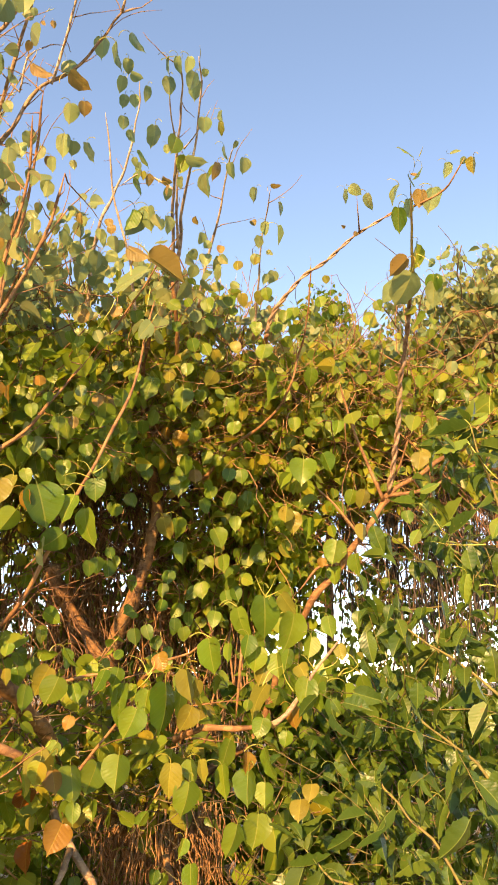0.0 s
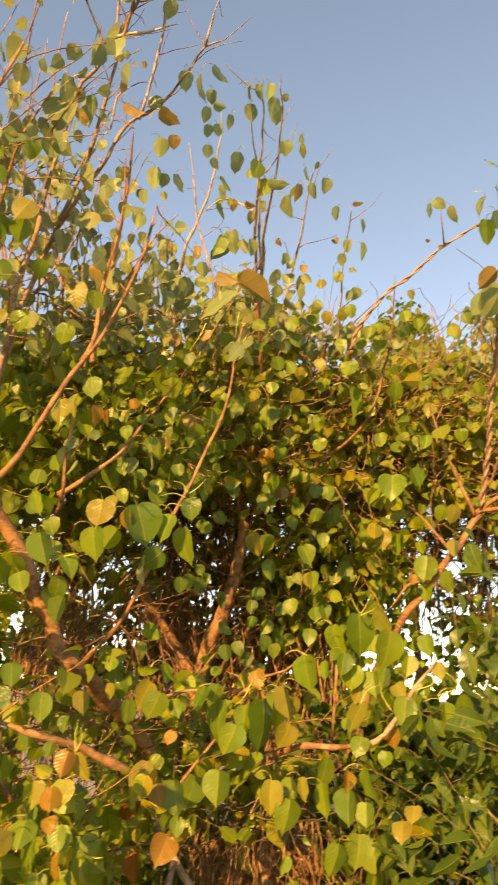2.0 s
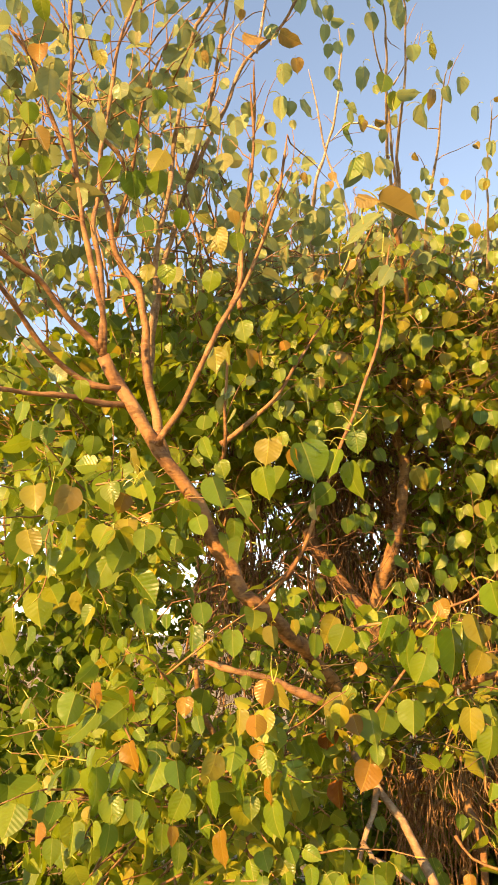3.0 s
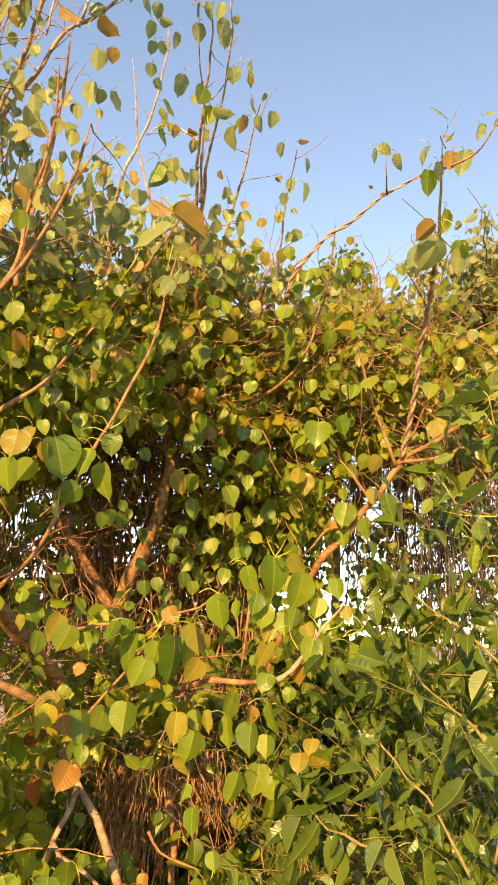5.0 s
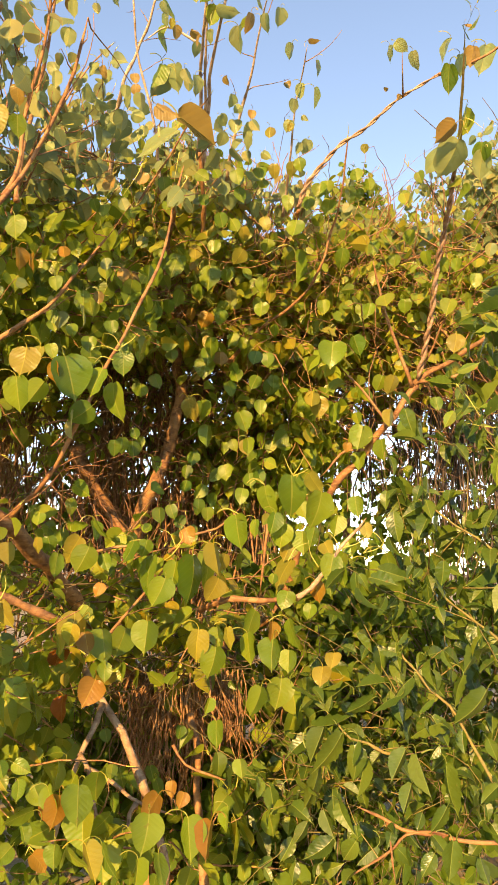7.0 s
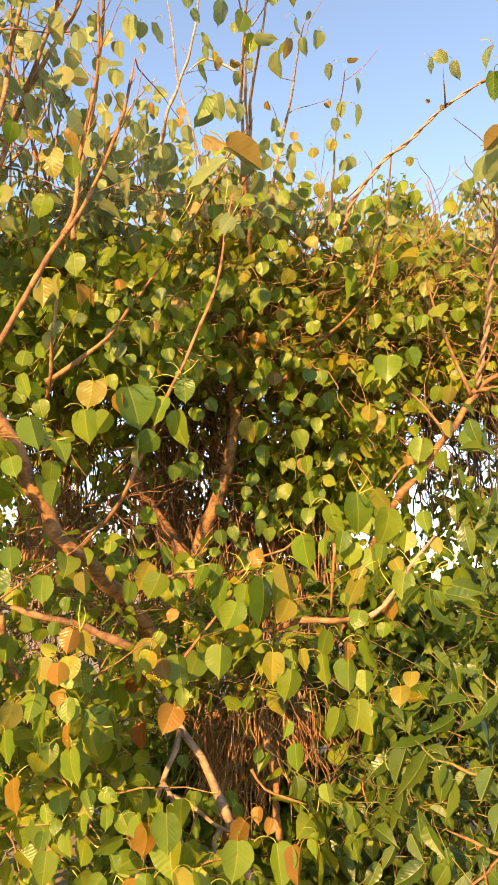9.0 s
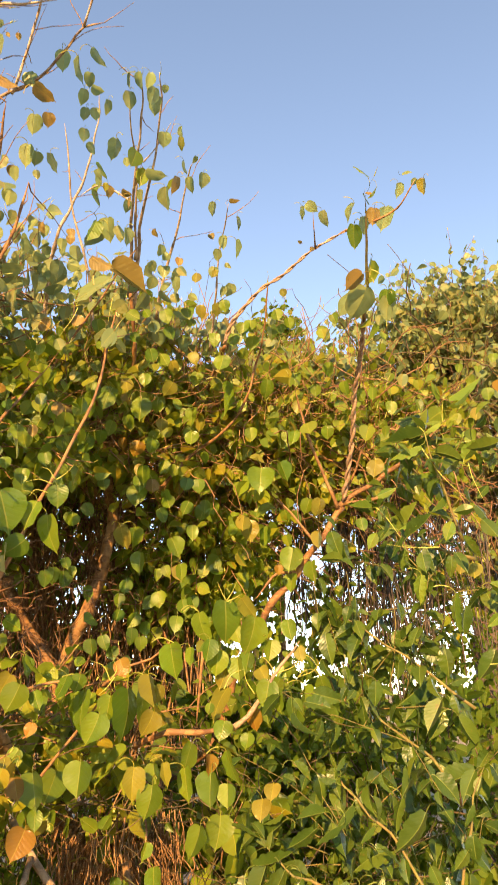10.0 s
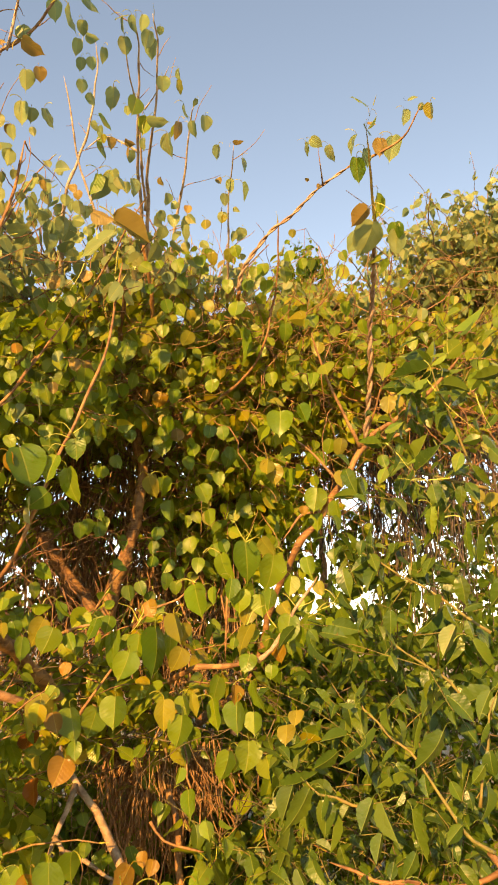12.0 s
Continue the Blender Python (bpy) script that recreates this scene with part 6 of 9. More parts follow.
big_leaf(front_tree, (-0.486, 1.888, 1.433), (-0.536, 1.855, 1.367), FIG_YELLOW, -0.77)
big_leaf(front_tree, (-0.475, 1.903, 1.460), (-0.495, 1.890, 1.426), FIG_LIME, -0.19)
big_leaf(front_tree, (-0.469, 1.854, 1.401), (-0.452, 1.844, 1.349), FIG_COPPER, -0.54)
big_leaf(front_tree, (-0.437, 1.903, 1.406), (-0.416, 1.885, 1.318), FIG_LIME, -0.87)
big_leaf(front_tree, (-0.337, 2.000, 1.421), (-0.338, 1.978, 1.335), FIG_LIME, -0.55)
big_leaf(front_tree, (-0.191, 1.897, 1.412), (-0.202, 1.877, 1.337), FIG_YELLOW, 0.51)
big_leaf(front_tree, (-0.148, 1.953, 1.415), (-0.140, 1.939, 1.358), FIG_LIME, -0.74)
big_leaf(front_tree, (-0.120, 1.910, 1.419), (-0.120, 1.896, 1.364), FIG_YELLOW, 0.90)
big_leaf(front_tree, (-0.146, 1.899, 1.371), (-0.147, 1.878, 1.295), FIG_LIME, -0.71)
big_leaf(front_tree, (-0.051, 2.032, 1.455), (-0.080, 2.014, 1.380), FIG_LIME, -0.99)
big_leaf(front_tree, (-0.069, 1.976, 1.400), (-0.060, 1.955, 1.316), FIG_LIME, 0.84)
big_leaf(front_tree, (-0.002, 1.904, 1.395), (-0.011, 1.883, 1.314), FIG_LIME, -0.74)
big_leaf(front_tree, (-0.005, 1.907, 1.436), (-0.004, 1.896, 1.387), FIG_COPPER, -0.99)
big_leaf(front_tree, (0.039, 1.933, 1.365), (0.039, 1.918, 1.309), FIG_LIME, -0.50)
big_leaf(front_tree, (0.039, 1.974, 1.439), (0.058, 1.954, 1.354), FIG_LIME, 1.15)
big_leaf(front_tree, (0.022, 1.961, 1.291), (0.019, 1.936, 1.215), FIG_LIME, -0.45)
big_leaf(front_tree, (-0.029, 1.896, 1.279), (-0.037, 1.872, 1.208), FIG_LIME, -1.01)
big_leaf(front_tree, (-0.421, 1.790, 1.299), (-0.438, 1.750, 1.243), FIG_COPPER, -0.32)
big_leaf(front_tree, (-0.399, 1.925, 1.291), (-0.449, 1.903, 1.273), FIG_YELLOW, -1.24)
big_leaf(front_tree, (-0.519, 1.888, 1.296), (-0.517, 1.878, 1.263), FIG_YELLOW, 0.64)
big_leaf(front_tree, (-0.550, 1.927, 1.352), (-0.539, 1.883, 1.309), FIG_RED, 0.10)
big_leaf(front_tree, (-0.522, 1.891, 1.242), (-0.521, 1.867, 1.179), FIG_RED, 0.72)
big_leaf(front_tree, (-0.422, 1.896, 1.324), (-0.423, 1.882, 1.278), FIG_LIME, -0.28)
big_leaf(front_tree, (-0.287, 1.971, 1.266), (-0.329, 1.964, 1.300), FIG_LIME, -0.89)
big_leaf(front_tree, (-0.261, 1.878, 1.282), (-0.243, 1.880, 1.316), FIG_LIME, 0.86)
big_leaf(front_tree, (-0.158, 1.943, 1.240), (-0.169, 1.928, 1.199), FIG_LIME, 0.59)
big_leaf(front_tree, (-0.142, 1.961, 1.182), (-0.141, 1.936, 1.117), FIG_GREEN, 0.56)
big_leaf(front_tree, (0.097, 1.984, 1.480), (0.094, 1.976, 1.440), FIG_LIME, -0.33)
big_leaf(front_tree, (0.152, 1.902, 1.366), (0.143, 1.869, 1.335), FIG_YELLOW, 0.10)
big_leaf(front_tree, (0.124, 1.907, 1.331), (0.117, 1.869, 1.292), FIG_YELLOW, 0.10)
big_leaf(front_tree, (-0.429, 1.477, 1.152), (-0.407, 1.458, 1.103), FIG_LIME, 0.81)
big_leaf(front_tree, (-0.403, 1.468, 1.140), (-0.396, 1.443, 1.088), FIG_COPPER, -0.78)
big_leaf(front_tree, (-0.370, 1.476, 1.156), (-0.361, 1.444, 1.089), FIG_LIME, -0.80)
big_leaf(front_tree, (-0.231, 1.576, 1.115), (-0.258, 1.547, 1.068), FIG_COPPER, -0.98)
big_leaf(front_tree, (-0.240, 1.520, 1.096), (-0.236, 1.486, 1.033), FIG_LIME, -0.55)
big_leaf(front_tree, (-0.166, 1.534, 1.089), (-0.155, 1.496, 1.019), FIG_LIME, 0.65)
big_leaf(front_tree, (-0.120, 1.528, 1.085), (-0.132, 1.492, 1.022), FIG_COPPER, -1.14)
big_leaf(front_tree, (-0.208, 1.596, 1.136), (-0.208, 1.581, 1.106), FIG_COPPER, 0.22)
big_leaf(front_tree, (-0.173, 1.506, 1.142), (-0.179, 1.492, 1.115), FIG_COPPER, -0.51)
big_leaf(front_tree, (-0.361, 1.521, 1.039), (-0.331, 1.492, 0.979), FIG_YELLOW, 0.80)
big_leaf(front_tree, (-0.324, 1.503, 1.046), (-0.306, 1.471, 0.988), FIG_GREEN, 1.07)
big_leaf(front_tree, (-0.397, 1.526, 1.027), (-0.361, 1.509, 0.987), FIG_LIME, 1.12)
big_leaf(front_tree, (-0.258, 1.527, 1.013), (-0.254, 1.495, 0.960), FIG_LIME, 0.82)
big_leaf(front_tree, (-0.212, 1.470, 1.045), (-0.199, 1.440, 0.993), FIG_LIME, -1.19)
big_leaf(front_tree, (-0.089, 1.537, 1.109), (-0.095, 1.516, 1.068), FIG_LIME, 0.92)
big_leaf(front_tree, (-0.068, 1.531, 1.199), (-0.061, 1.517, 1.166), FIG_LIME, -0.58)
big_leaf(front_tree, (-0.039, 1.558, 1.195), (-0.013, 1.547, 1.175), FIG_LIME, -1.23)
big_leaf(front_tree, (-0.034, 1.566, 1.158), (-0.027, 1.548, 1.120), FIG_LIME, -1.26)
big_leaf(front_tree, (-0.411, 1.490, 1.046), (-0.407, 1.467, 1.007), FIG_LIME, -0.59)
big_leaf(front_tree, (-0.290, 1.490, 0.971), (-0.286, 1.461, 0.927), FIG_LIME, -0.69)
big_leaf(front_tree, (-0.437, 2.252, 0.983), (-0.419, 2.232, 0.933), FIG_GREEN, 0.37)
big_leaf(front_tree, (-0.391, 2.226, 0.983), (-0.375, 2.206, 0.935), FIG_GREEN, -0.47)
big_leaf(front_tree, (-0.359, 2.331, 0.971), (-0.342, 2.310, 0.920), FIG_GREEN, -0.70)
big_leaf(front_tree, (-0.441, 2.213, 0.926), (-0.445, 2.189, 0.880), FIG_GREEN, 0.89)
big_leaf(front_tree, (-0.504, 2.335, 1.071), (-0.490, 2.323, 1.033), FIG_GREEN, -0.42)
big_leaf(front_tree, (-0.266, 2.283, 1.100), (-0.269, 2.268, 1.062), FIG_GREEN, -0.65)
big_leaf(front_tree, (-0.336, 2.303, 0.943), (-0.314, 2.286, 0.902), FIG_GREEN, -0.63)
big_leaf(front_tree, (-0.580, 2.279, 1.047), (-0.581, 2.263, 1.010), FIG_GREEN, 0.50)
big_leaf(front_tree, (-0.115, 2.280, 0.701), (-0.115, 2.258, 0.666), FIG_GREEN, 0.69)
big_leaf(side_tree, (-0.897, 1.282, 1.484), (-0.906, 1.260, 1.424), FIG_LIME, -0.51)
big_leaf(side_tree, (-0.870, 1.316, 1.446), (-0.906, 1.272, 1.384), FIG_LIME, 0.80)
big_leaf(side_tree, (-0.825, 1.344, 1.455), (-0.863, 1.309, 1.417), FIG_LIME, -0.70)
big_leaf(side_tree, (-0.890, 1.358, 1.512), (-0.880, 1.357, 1.484), FIG_LIME, 0.26)
big_leaf(side_tree, (-0.888, 1.335, 1.502), (-0.885, 1.324, 1.450), FIG_COPPER, 0.82)
big_leaf(side_tree, (-0.885, 1.329, 1.539), (-0.906, 1.306, 1.497), FIG_LIME, -1.09)
big_leaf(side_tree, (-0.815, 1.349, 1.486), (-0.811, 1.341, 1.445), FIG_RED, 1.06)
big_leaf(side_tree, (-0.770, 1.383, 1.491), (-0.767, 1.375, 1.454), FIG_LIME, 0.26)
big_leaf(side_tree, (-0.796, 1.368, 1.464), (-0.813, 1.348, 1.424), FIG_LIME, -0.73)
big_leaf(side_tree, (-0.744, 1.368, 1.455), (-0.775, 1.345, 1.432), FIG_LIME, 0.72)
big_leaf(side_tree, (-0.710, 1.386, 1.471), (-0.703, 1.373, 1.436), FIG_COPPER, -0.10)
big_leaf(side_tree, (-0.685, 1.388, 1.436), (-0.675, 1.382, 1.399), FIG_GREEN, 0.37)
big_leaf(side_tree, (-0.787, 1.328, 1.417), (-0.767, 1.319, 1.394), FIG_LIME, 0.10)
big_leaf(side_tree, (-0.865, 1.304, 1.388), (-0.876, 1.281, 1.346), FIG_LIME, 0.95)
big_leaf(side_tree, (-0.817, 1.355, 1.389), (-0.797, 1.347, 1.335), FIG_COPPER, 0.64)
big_leaf(side_tree, (-0.791, 1.427, 1.382), (-0.788, 1.412, 1.330), FIG_LIME, -0.57)
big_leaf(side_tree, (-0.760, 1.439, 1.382), (-0.755, 1.431, 1.351), FIG_YELLOW, -0.22)
big_leaf(side_tree, (-0.766, 1.395, 1.350), (-0.782, 1.366, 1.294), FIG_LIME, 0.52)
big_leaf(side_tree, (-0.721, 1.369, 1.356), (-0.706, 1.357, 1.304), FIG_GREEN, -0.73)
big_leaf(side_tree, (-0.943, 1.319, 1.344), (-0.960, 1.288, 1.298), FIG_LIME, 1.06)
big_leaf(side_tree, (-0.918, 1.305, 1.347), (-0.912, 1.292, 1.304), FIG_GREEN, -0.88)
big_leaf(side_tree, (-0.861, 1.308, 1.349), (-0.840, 1.295, 1.284), FIG_LIME, -1.17)
big_leaf(side_tree, (-0.841, 1.347, 1.354), (-0.839, 1.329, 1.302), FIG_GREEN, 0.82)
big_leaf(side_tree, (-0.843, 1.337, 1.293), (-0.830, 1.322, 1.243), FIG_LIME, -0.20)
big_leaf(side_tree, (-0.786, 1.319, 1.294), (-0.782, 1.305, 1.254), FIG_LIME, -0.66)
big_leaf(side_tree, (-0.708, 1.376, 1.298), (-0.721, 1.350, 1.249), FIG_LIME, -0.66)
big_leaf(side_tree, (-0.652, 1.373, 1.320), (-0.648, 1.353, 1.262), FIG_LIME, 0.90)
big_leaf(side_tree, (-0.648, 1.393, 1.366), (-0.654, 1.371, 1.309), FIG_YELLOW, -0.95)
big_leaf(side_tree, (-0.625, 1.439, 1.376), (-0.617, 1.395, 1.341), FIG_LIME, -0.10)
big_leaf(side_tree, (-0.616, 1.449, 1.335), (-0.619, 1.420, 1.259), FIG_LIME, 1.20)
big_leaf(side_tree, (-0.563, 1.445, 1.368), (-0.560, 1.431, 1.319), FIG_LIME, 0.18)
big_leaf(side_tree, (-0.586, 1.454, 1.380), (-0.571, 1.432, 1.357), FIG_COPPER, -0.10)
big_leaf(side_tree, (-0.554, 1.435, 1.325), (-0.555, 1.416, 1.274), FIG_COPPER, 1.06)
big_leaf(side_tree, (-0.546, 1.427, 1.281), (-0.541, 1.402, 1.217), FIG_LIME, 0.63)
big_leaf(side_tree, (-0.575, 1.422, 1.436), (-0.566, 1.394, 1.392), FIG_COPPER, -0.10)
big_leaf(side_tree, (-0.621, 1.456, 1.442), (-0.617, 1.443, 1.389), FIG_YELLOW, 0.64)
big_leaf(side_tree, (-0.570, 1.485, 1.495), (-0.580, 1.471, 1.445), FIG_COPPER, -0.43)
big_leaf(side_tree, (-0.564, 1.516, 1.488), (-0.546, 1.508, 1.432), FIG_YELLOW, 0.60)
big_leaf(side_tree, (-0.923, 1.336, 1.245), (-0.911, 1.315, 1.186), FIG_LIME, 0.74)
big_leaf(side_tree, (-0.841, 1.270, 1.264), (-0.831, 1.256, 1.222), FIG_LIME, 0.95)
big_leaf(side_tree, (-0.900, 1.355, 1.271), (-0.900, 1.341, 1.239), FIG_YELLOW, 0.76)
big_leaf(side_tree, (-0.832, 1.315, 1.251), (-0.823, 1.295, 1.198), FIG_GREEN, -1.00)
big_leaf(side_tree, (-0.925, 1.222, 1.268), (-0.919, 1.208, 1.231), FIG_COPPER, 0.75)
big_leaf(side_tree, (-0.944, 1.298, 1.224), (-0.936, 1.282, 1.182), FIG_LIME, -0.44)
big_leaf(side_tree, (-0.745, 1.362, 1.246), (-0.741, 1.341, 1.199), FIG_LIME, -0.76)
big_leaf(side_tree, (-0.719, 1.350, 1.246), (-0.710, 1.339, 1.215), FIG_COPPER, -0.89)
big_leaf(side_tree, (-0.705, 1.451, 1.245), (-0.691, 1.438, 1.203), FIG_GREEN, 0.81)
big_leaf(side_tree, (-0.648, 1.414, 1.228), (-0.638, 1.390, 1.169), FIG_COPPER, 0.86)
big_leaf(side_tree, (-0.740, 1.426, 1.200), (-0.730, 1.409, 1.156), FIG_LIME, -0.82)
big_leaf(side_tree, (-0.931, 1.229, 1.318), (-0.929, 1.215, 1.285), FIG_LIME, -0.75)
big_leaf(side_tree, (-0.946, 1.309, 1.284), (-0.944, 1.294, 1.249), FIG_GREEN, -0.66)
big_leaf(side_tree, (-0.944, 1.256, 1.369), (-0.949, 1.241, 1.343), FIG_LIME, 0.59)
big_leaf(side_tree, (-0.691, 1.380, 1.344), (-0.692, 1.367, 1.307), FIG_GREEN, -0.74)
big_leaf(side_tree, (-0.788, 1.371, 1.263), (-0.789, 1.355, 1.228), FIG_GREEN, 0.83)
big_leaf(side_tree, (-0.766, 1.738, 1.525), (-0.755, 1.733, 1.479), FIG_LIME, -0.70)
big_leaf(side_tree, (-0.721, 1.695, 1.605), (-0.723, 1.685, 1.537), FIG_LIME, -0.47)
big_leaf(side_tree, (-0.617, 1.681, 1.611), (-0.609, 1.677, 1.557), FIG_YELLOW, -0.85)
big_leaf(side_tree, (-0.894, 1.549, 1.666), (-0.884, 1.547, 1.600), FIG_LIME, -0.95)
big_leaf(side_tree, (-0.925, 1.655, 1.552), (-0.911, 1.629, 1.505), FIG_YELLOW, 0.10)
big_leaf(side_tree, (-0.797, 1.627, 1.617), (-0.794, 1.619, 1.551), FIG_GREEN, 0.64)
big_leaf(side_tree, (-0.854, 1.634, 1.577), (-0.833, 1.637, 1.539), FIG_LIME, 0.79)
big_leaf(side_tree, (-0.925, 1.565, 1.738), (-0.870, 1.585, 1.665), FIG_GREEN, 0.69)
big_leaf(side_tree, (-0.784, 1.645, 1.670), (-0.774, 1.643, 1.614), FIG_GREEN, -0.50)
big_leaf(side_tree, (-1.177, 1.507, 1.623), (-1.172, 1.501, 1.563), FIG_LIME, 0.94)
big_leaf(side_tree, (-0.945, 1.555, 1.593), (-0.945, 1.549, 1.556), FIG_LIME, 0.56)
big_leaf(side_tree, (-0.999, 1.526, 1.568), (-1.001, 1.518, 1.531), FIG_LIME, 0.71)
big_leaf(side_tree, (-1.115, 1.545, 1.555), (-1.114, 1.539, 1.522), FIG_GREEN, 0.49)
big_leaf(side_tree, (-0.845, 1.583, 1.644), (-0.847, 1.578, 1.606), FIG_GREEN, 0.40)
big_leaf(side_tree, (-0.661, 1.705, 1.555), (-0.666, 1.697, 1.517), FIG_GREEN, 0.58)
big_leaf(side_tree, (-1.005, 1.623, 1.516), (-1.009, 1.613, 1.480), FIG_LIME, 0.65)
big_leaf(side_tree, (-0.684, 1.691, 1.498), (-0.687, 1.683, 1.465), FIG_LIME, -0.55)
big_leaf(left_tree, (-1.093, 1.380, 1.939), (-1.075, 1.365, 1.873), FIG_YELLOW, 0.10)
big_leaf(left_tree, (-1.106, 1.382, 1.835), (-1.080, 1.370, 1.767), FIG_YELLOW, -0.10)
big_leaf(left_tree, (-1.075, 1.435, 1.796), (-1.075, 1.433, 1.723), FIG_LIME, 0.55)
big_leaf(left_tree, (-1.070, 1.488, 1.857), (-1.065, 1.492, 1.774), FIG_LIME, 0.93)
big_leaf(left_tree, (-1.015, 1.415, 1.935), (-1.031, 1.410, 1.859), FIG_BRONZE, -0.79)
big_leaf(left_tree, (-0.926, 1.457, 1.831), (-0.955, 1.440, 1.777), FIG_LIME, 0.88)
big_leaf(left_tree, (-0.944, 1.562, 1.821), (-0.974, 1.544, 1.737), FIG_LIME, -0.78)
big_leaf(left_tree, (-0.949, 1.569, 1.878), (-0.937, 1.546, 1.816), FIG_YELLOW, 0.10)
big_leaf(left_tree, (-0.861, 1.493, 1.834), (-0.863, 1.493, 1.774), FIG_LIME, -0.48)
big_leaf(left_tree, (-0.994, 1.561, 1.781), (-1.024, 1.537, 1.704), FIG_LIME, 0.10)
big_leaf(left_tree, (-0.997, 1.425, 1.778), (-1.023, 1.406, 1.719), FIG_LIME, -1.20)
big_leaf(left_tree, (-0.943, 1.540, 1.935), (-0.956, 1.536, 1.884), FIG_COPPER, -0.58)
big_leaf(left_tree, (-0.953, 1.481, 1.952), (-0.935, 1.473, 1.899), FIG_LIME, 0.10)
big_leaf(left_tree, (-0.930, 1.541, 2.050), (-0.930, 1.551, 1.977), FIG_YELLOW, 1.06)
big_leaf(left_tree, (-0.878, 1.507, 1.951), (-0.849, 1.527, 1.870), FIG_LIME, 1.36)
big_leaf(left_tree, (-1.044, 1.442, 2.061), (-1.051, 1.446, 2.003), FIG_LIME, 0.70)
big_leaf(left_tree, (-0.976, 1.440, 2.061), (-0.979, 1.447, 2.012), FIG_LIME, -0.50)
big_leaf(left_tree, (-1.013, 1.430, 2.206), (-1.017, 1.440, 2.156), FIG_LIME, 0.34)
big_leaf(left_tree, (-0.775, 1.601, 1.875), (-0.753, 1.576, 1.819), FIG_LIME, 0.10)
big_leaf(left_tree, (-0.705, 1.679, 1.877), (-0.706, 1.681, 1.811), FIG_LIME, -0.73)
big_leaf(left_tree, (-0.730, 1.591, 1.968), (-0.707, 1.606, 1.890), FIG_LIME, -0.74)
big_leaf(left_tree, (-0.707, 1.585, 2.006), (-0.694, 1.580, 1.961), FIG_LIME, 0.10)
big_leaf(left_tree, (-0.603, 1.602, 1.983), (-0.596, 1.612, 1.899), FIG_LIME, 0.54)
big_leaf(left_tree, (-0.587, 1.607, 2.054), (-0.588, 1.598, 1.978), FIG_YELLOW, -0.10)
big_leaf(left_tree, (-0.738, 1.566, 2.121), (-0.738, 1.547, 2.073), FIG_LIME, -0.10)
big_leaf(left_tree, (-0.739, 1.551, 2.059), (-0.725, 1.565, 2.002), FIG_LIME, 0.65)
big_leaf(left_tree, (-1.068, 1.285, 2.111), (-1.076, 1.291, 2.058), FIG_LIME, 0.61)
big_leaf(left_tree, (-1.105, 1.374, 2.096), (-1.094, 1.353, 2.037), FIG_GREEN, -0.10)
big_leaf(left_tree, (-0.672, 1.632, 1.820), (-0.688, 1.627, 1.756), FIG_LIME, -0.96)
big_leaf(left_tree, (-1.062, 1.380, 2.075), (-1.069, 1.383, 2.033), FIG_GREEN, -0.38)
big_leaf(left_tree, (-0.845, 1.631, 1.829), (-0.849, 1.629, 1.788), FIG_GREEN, -0.05)
big_leaf(left_tree, (-0.881, 1.611, 1.807), (-0.864, 1.618, 1.766), FIG_GREEN, 0.66)
big_leaf(left_tree, (-1.041, 1.379, 1.885), (-1.045, 1.379, 1.847), FIG_LIME, -0.41)
big_leaf(left_tree, (-0.803, 1.801, 2.409), (-0.798, 1.825, 2.334), FIG_YELLOW, 0.38)
big_leaf(left_tree, (-0.779, 1.865, 2.452), (-0.796, 1.882, 2.374), FIG_YELLOW, 1.11)
big_leaf(left_tree, (-0.701, 1.755, 2.456), (-0.690, 1.744, 2.394), FIG_LIME, 0.10)
big_leaf(left_tree, (-0.693, 1.784, 2.380), (-0.687, 1.802, 2.322), FIG_COPPER, -1.09)
big_leaf(left_tree, (-0.666, 1.815, 2.380), (-0.674, 1.827, 2.330), FIG_COPPER, 1.08)
big_leaf(left_tree, (-0.758, 1.677, 2.586), (-0.776, 1.685, 2.527), FIG_LIME, 0.10)
big_leaf(left_tree, (-0.742, 1.671, 2.716), (-0.740, 1.660, 2.633), FIG_YELLOW, 0.10)
big_leaf(left_tree, (-0.671, 1.638, 2.665), (-0.678, 1.660, 2.613), FIG_LIME, -0.34)
big_leaf(left_tree, (-0.797, 1.553, 2.716), (-0.814, 1.572, 2.666), FIG_LIME, -0.53)
big_leaf(left_tree, (-0.806, 1.456, 2.836), (-0.828, 1.436, 2.773), FIG_YELLOW, -0.10)
big_leaf(left_tree, (-0.839, 1.497, 2.812), (-0.859, 1.524, 2.750), FIG_LIME, -0.58)
big_leaf(left_tree, (-0.938, 1.525, 2.854), (-0.944, 1.563, 2.784), FIG_GREEN, -0.20)
big_leaf(left_tree, (-0.941, 1.426, 2.826), (-0.977, 1.440, 2.771), FIG_LIME, -0.51)
big_leaf(left_tree, (-0.922, 1.558, 2.726), (-0.916, 1.580, 2.662), FIG_GREEN, 0.10)
big_leaf(left_tree, (-0.806, 1.413, 2.994), (-0.812, 1.441, 2.951), FIG_LIME, -0.72)
big_leaf(left_tree, (-0.891, 1.397, 2.975), (-0.889, 1.420, 2.944), FIG_LIME, 0.41)
big_leaf(left_tree, (-0.901, 1.378, 3.017), (-0.895, 1.387, 2.964), FIG_DULL_HAZED, 0.10)
big_leaf(left_tree, (-0.931, 1.317, 2.881), (-0.945, 1.351, 2.821), FIG_DULL_HAZED, 0.77)
big_leaf(left_tree, (-1.106, 1.272, 2.932), (-1.119, 1.299, 2.883), FIG_LIME, 0.08)
big_leaf(left_tree, (-1.001, 1.167, 2.982), (-1.001, 1.166, 2.926), FIG_COPPER, 0.10)
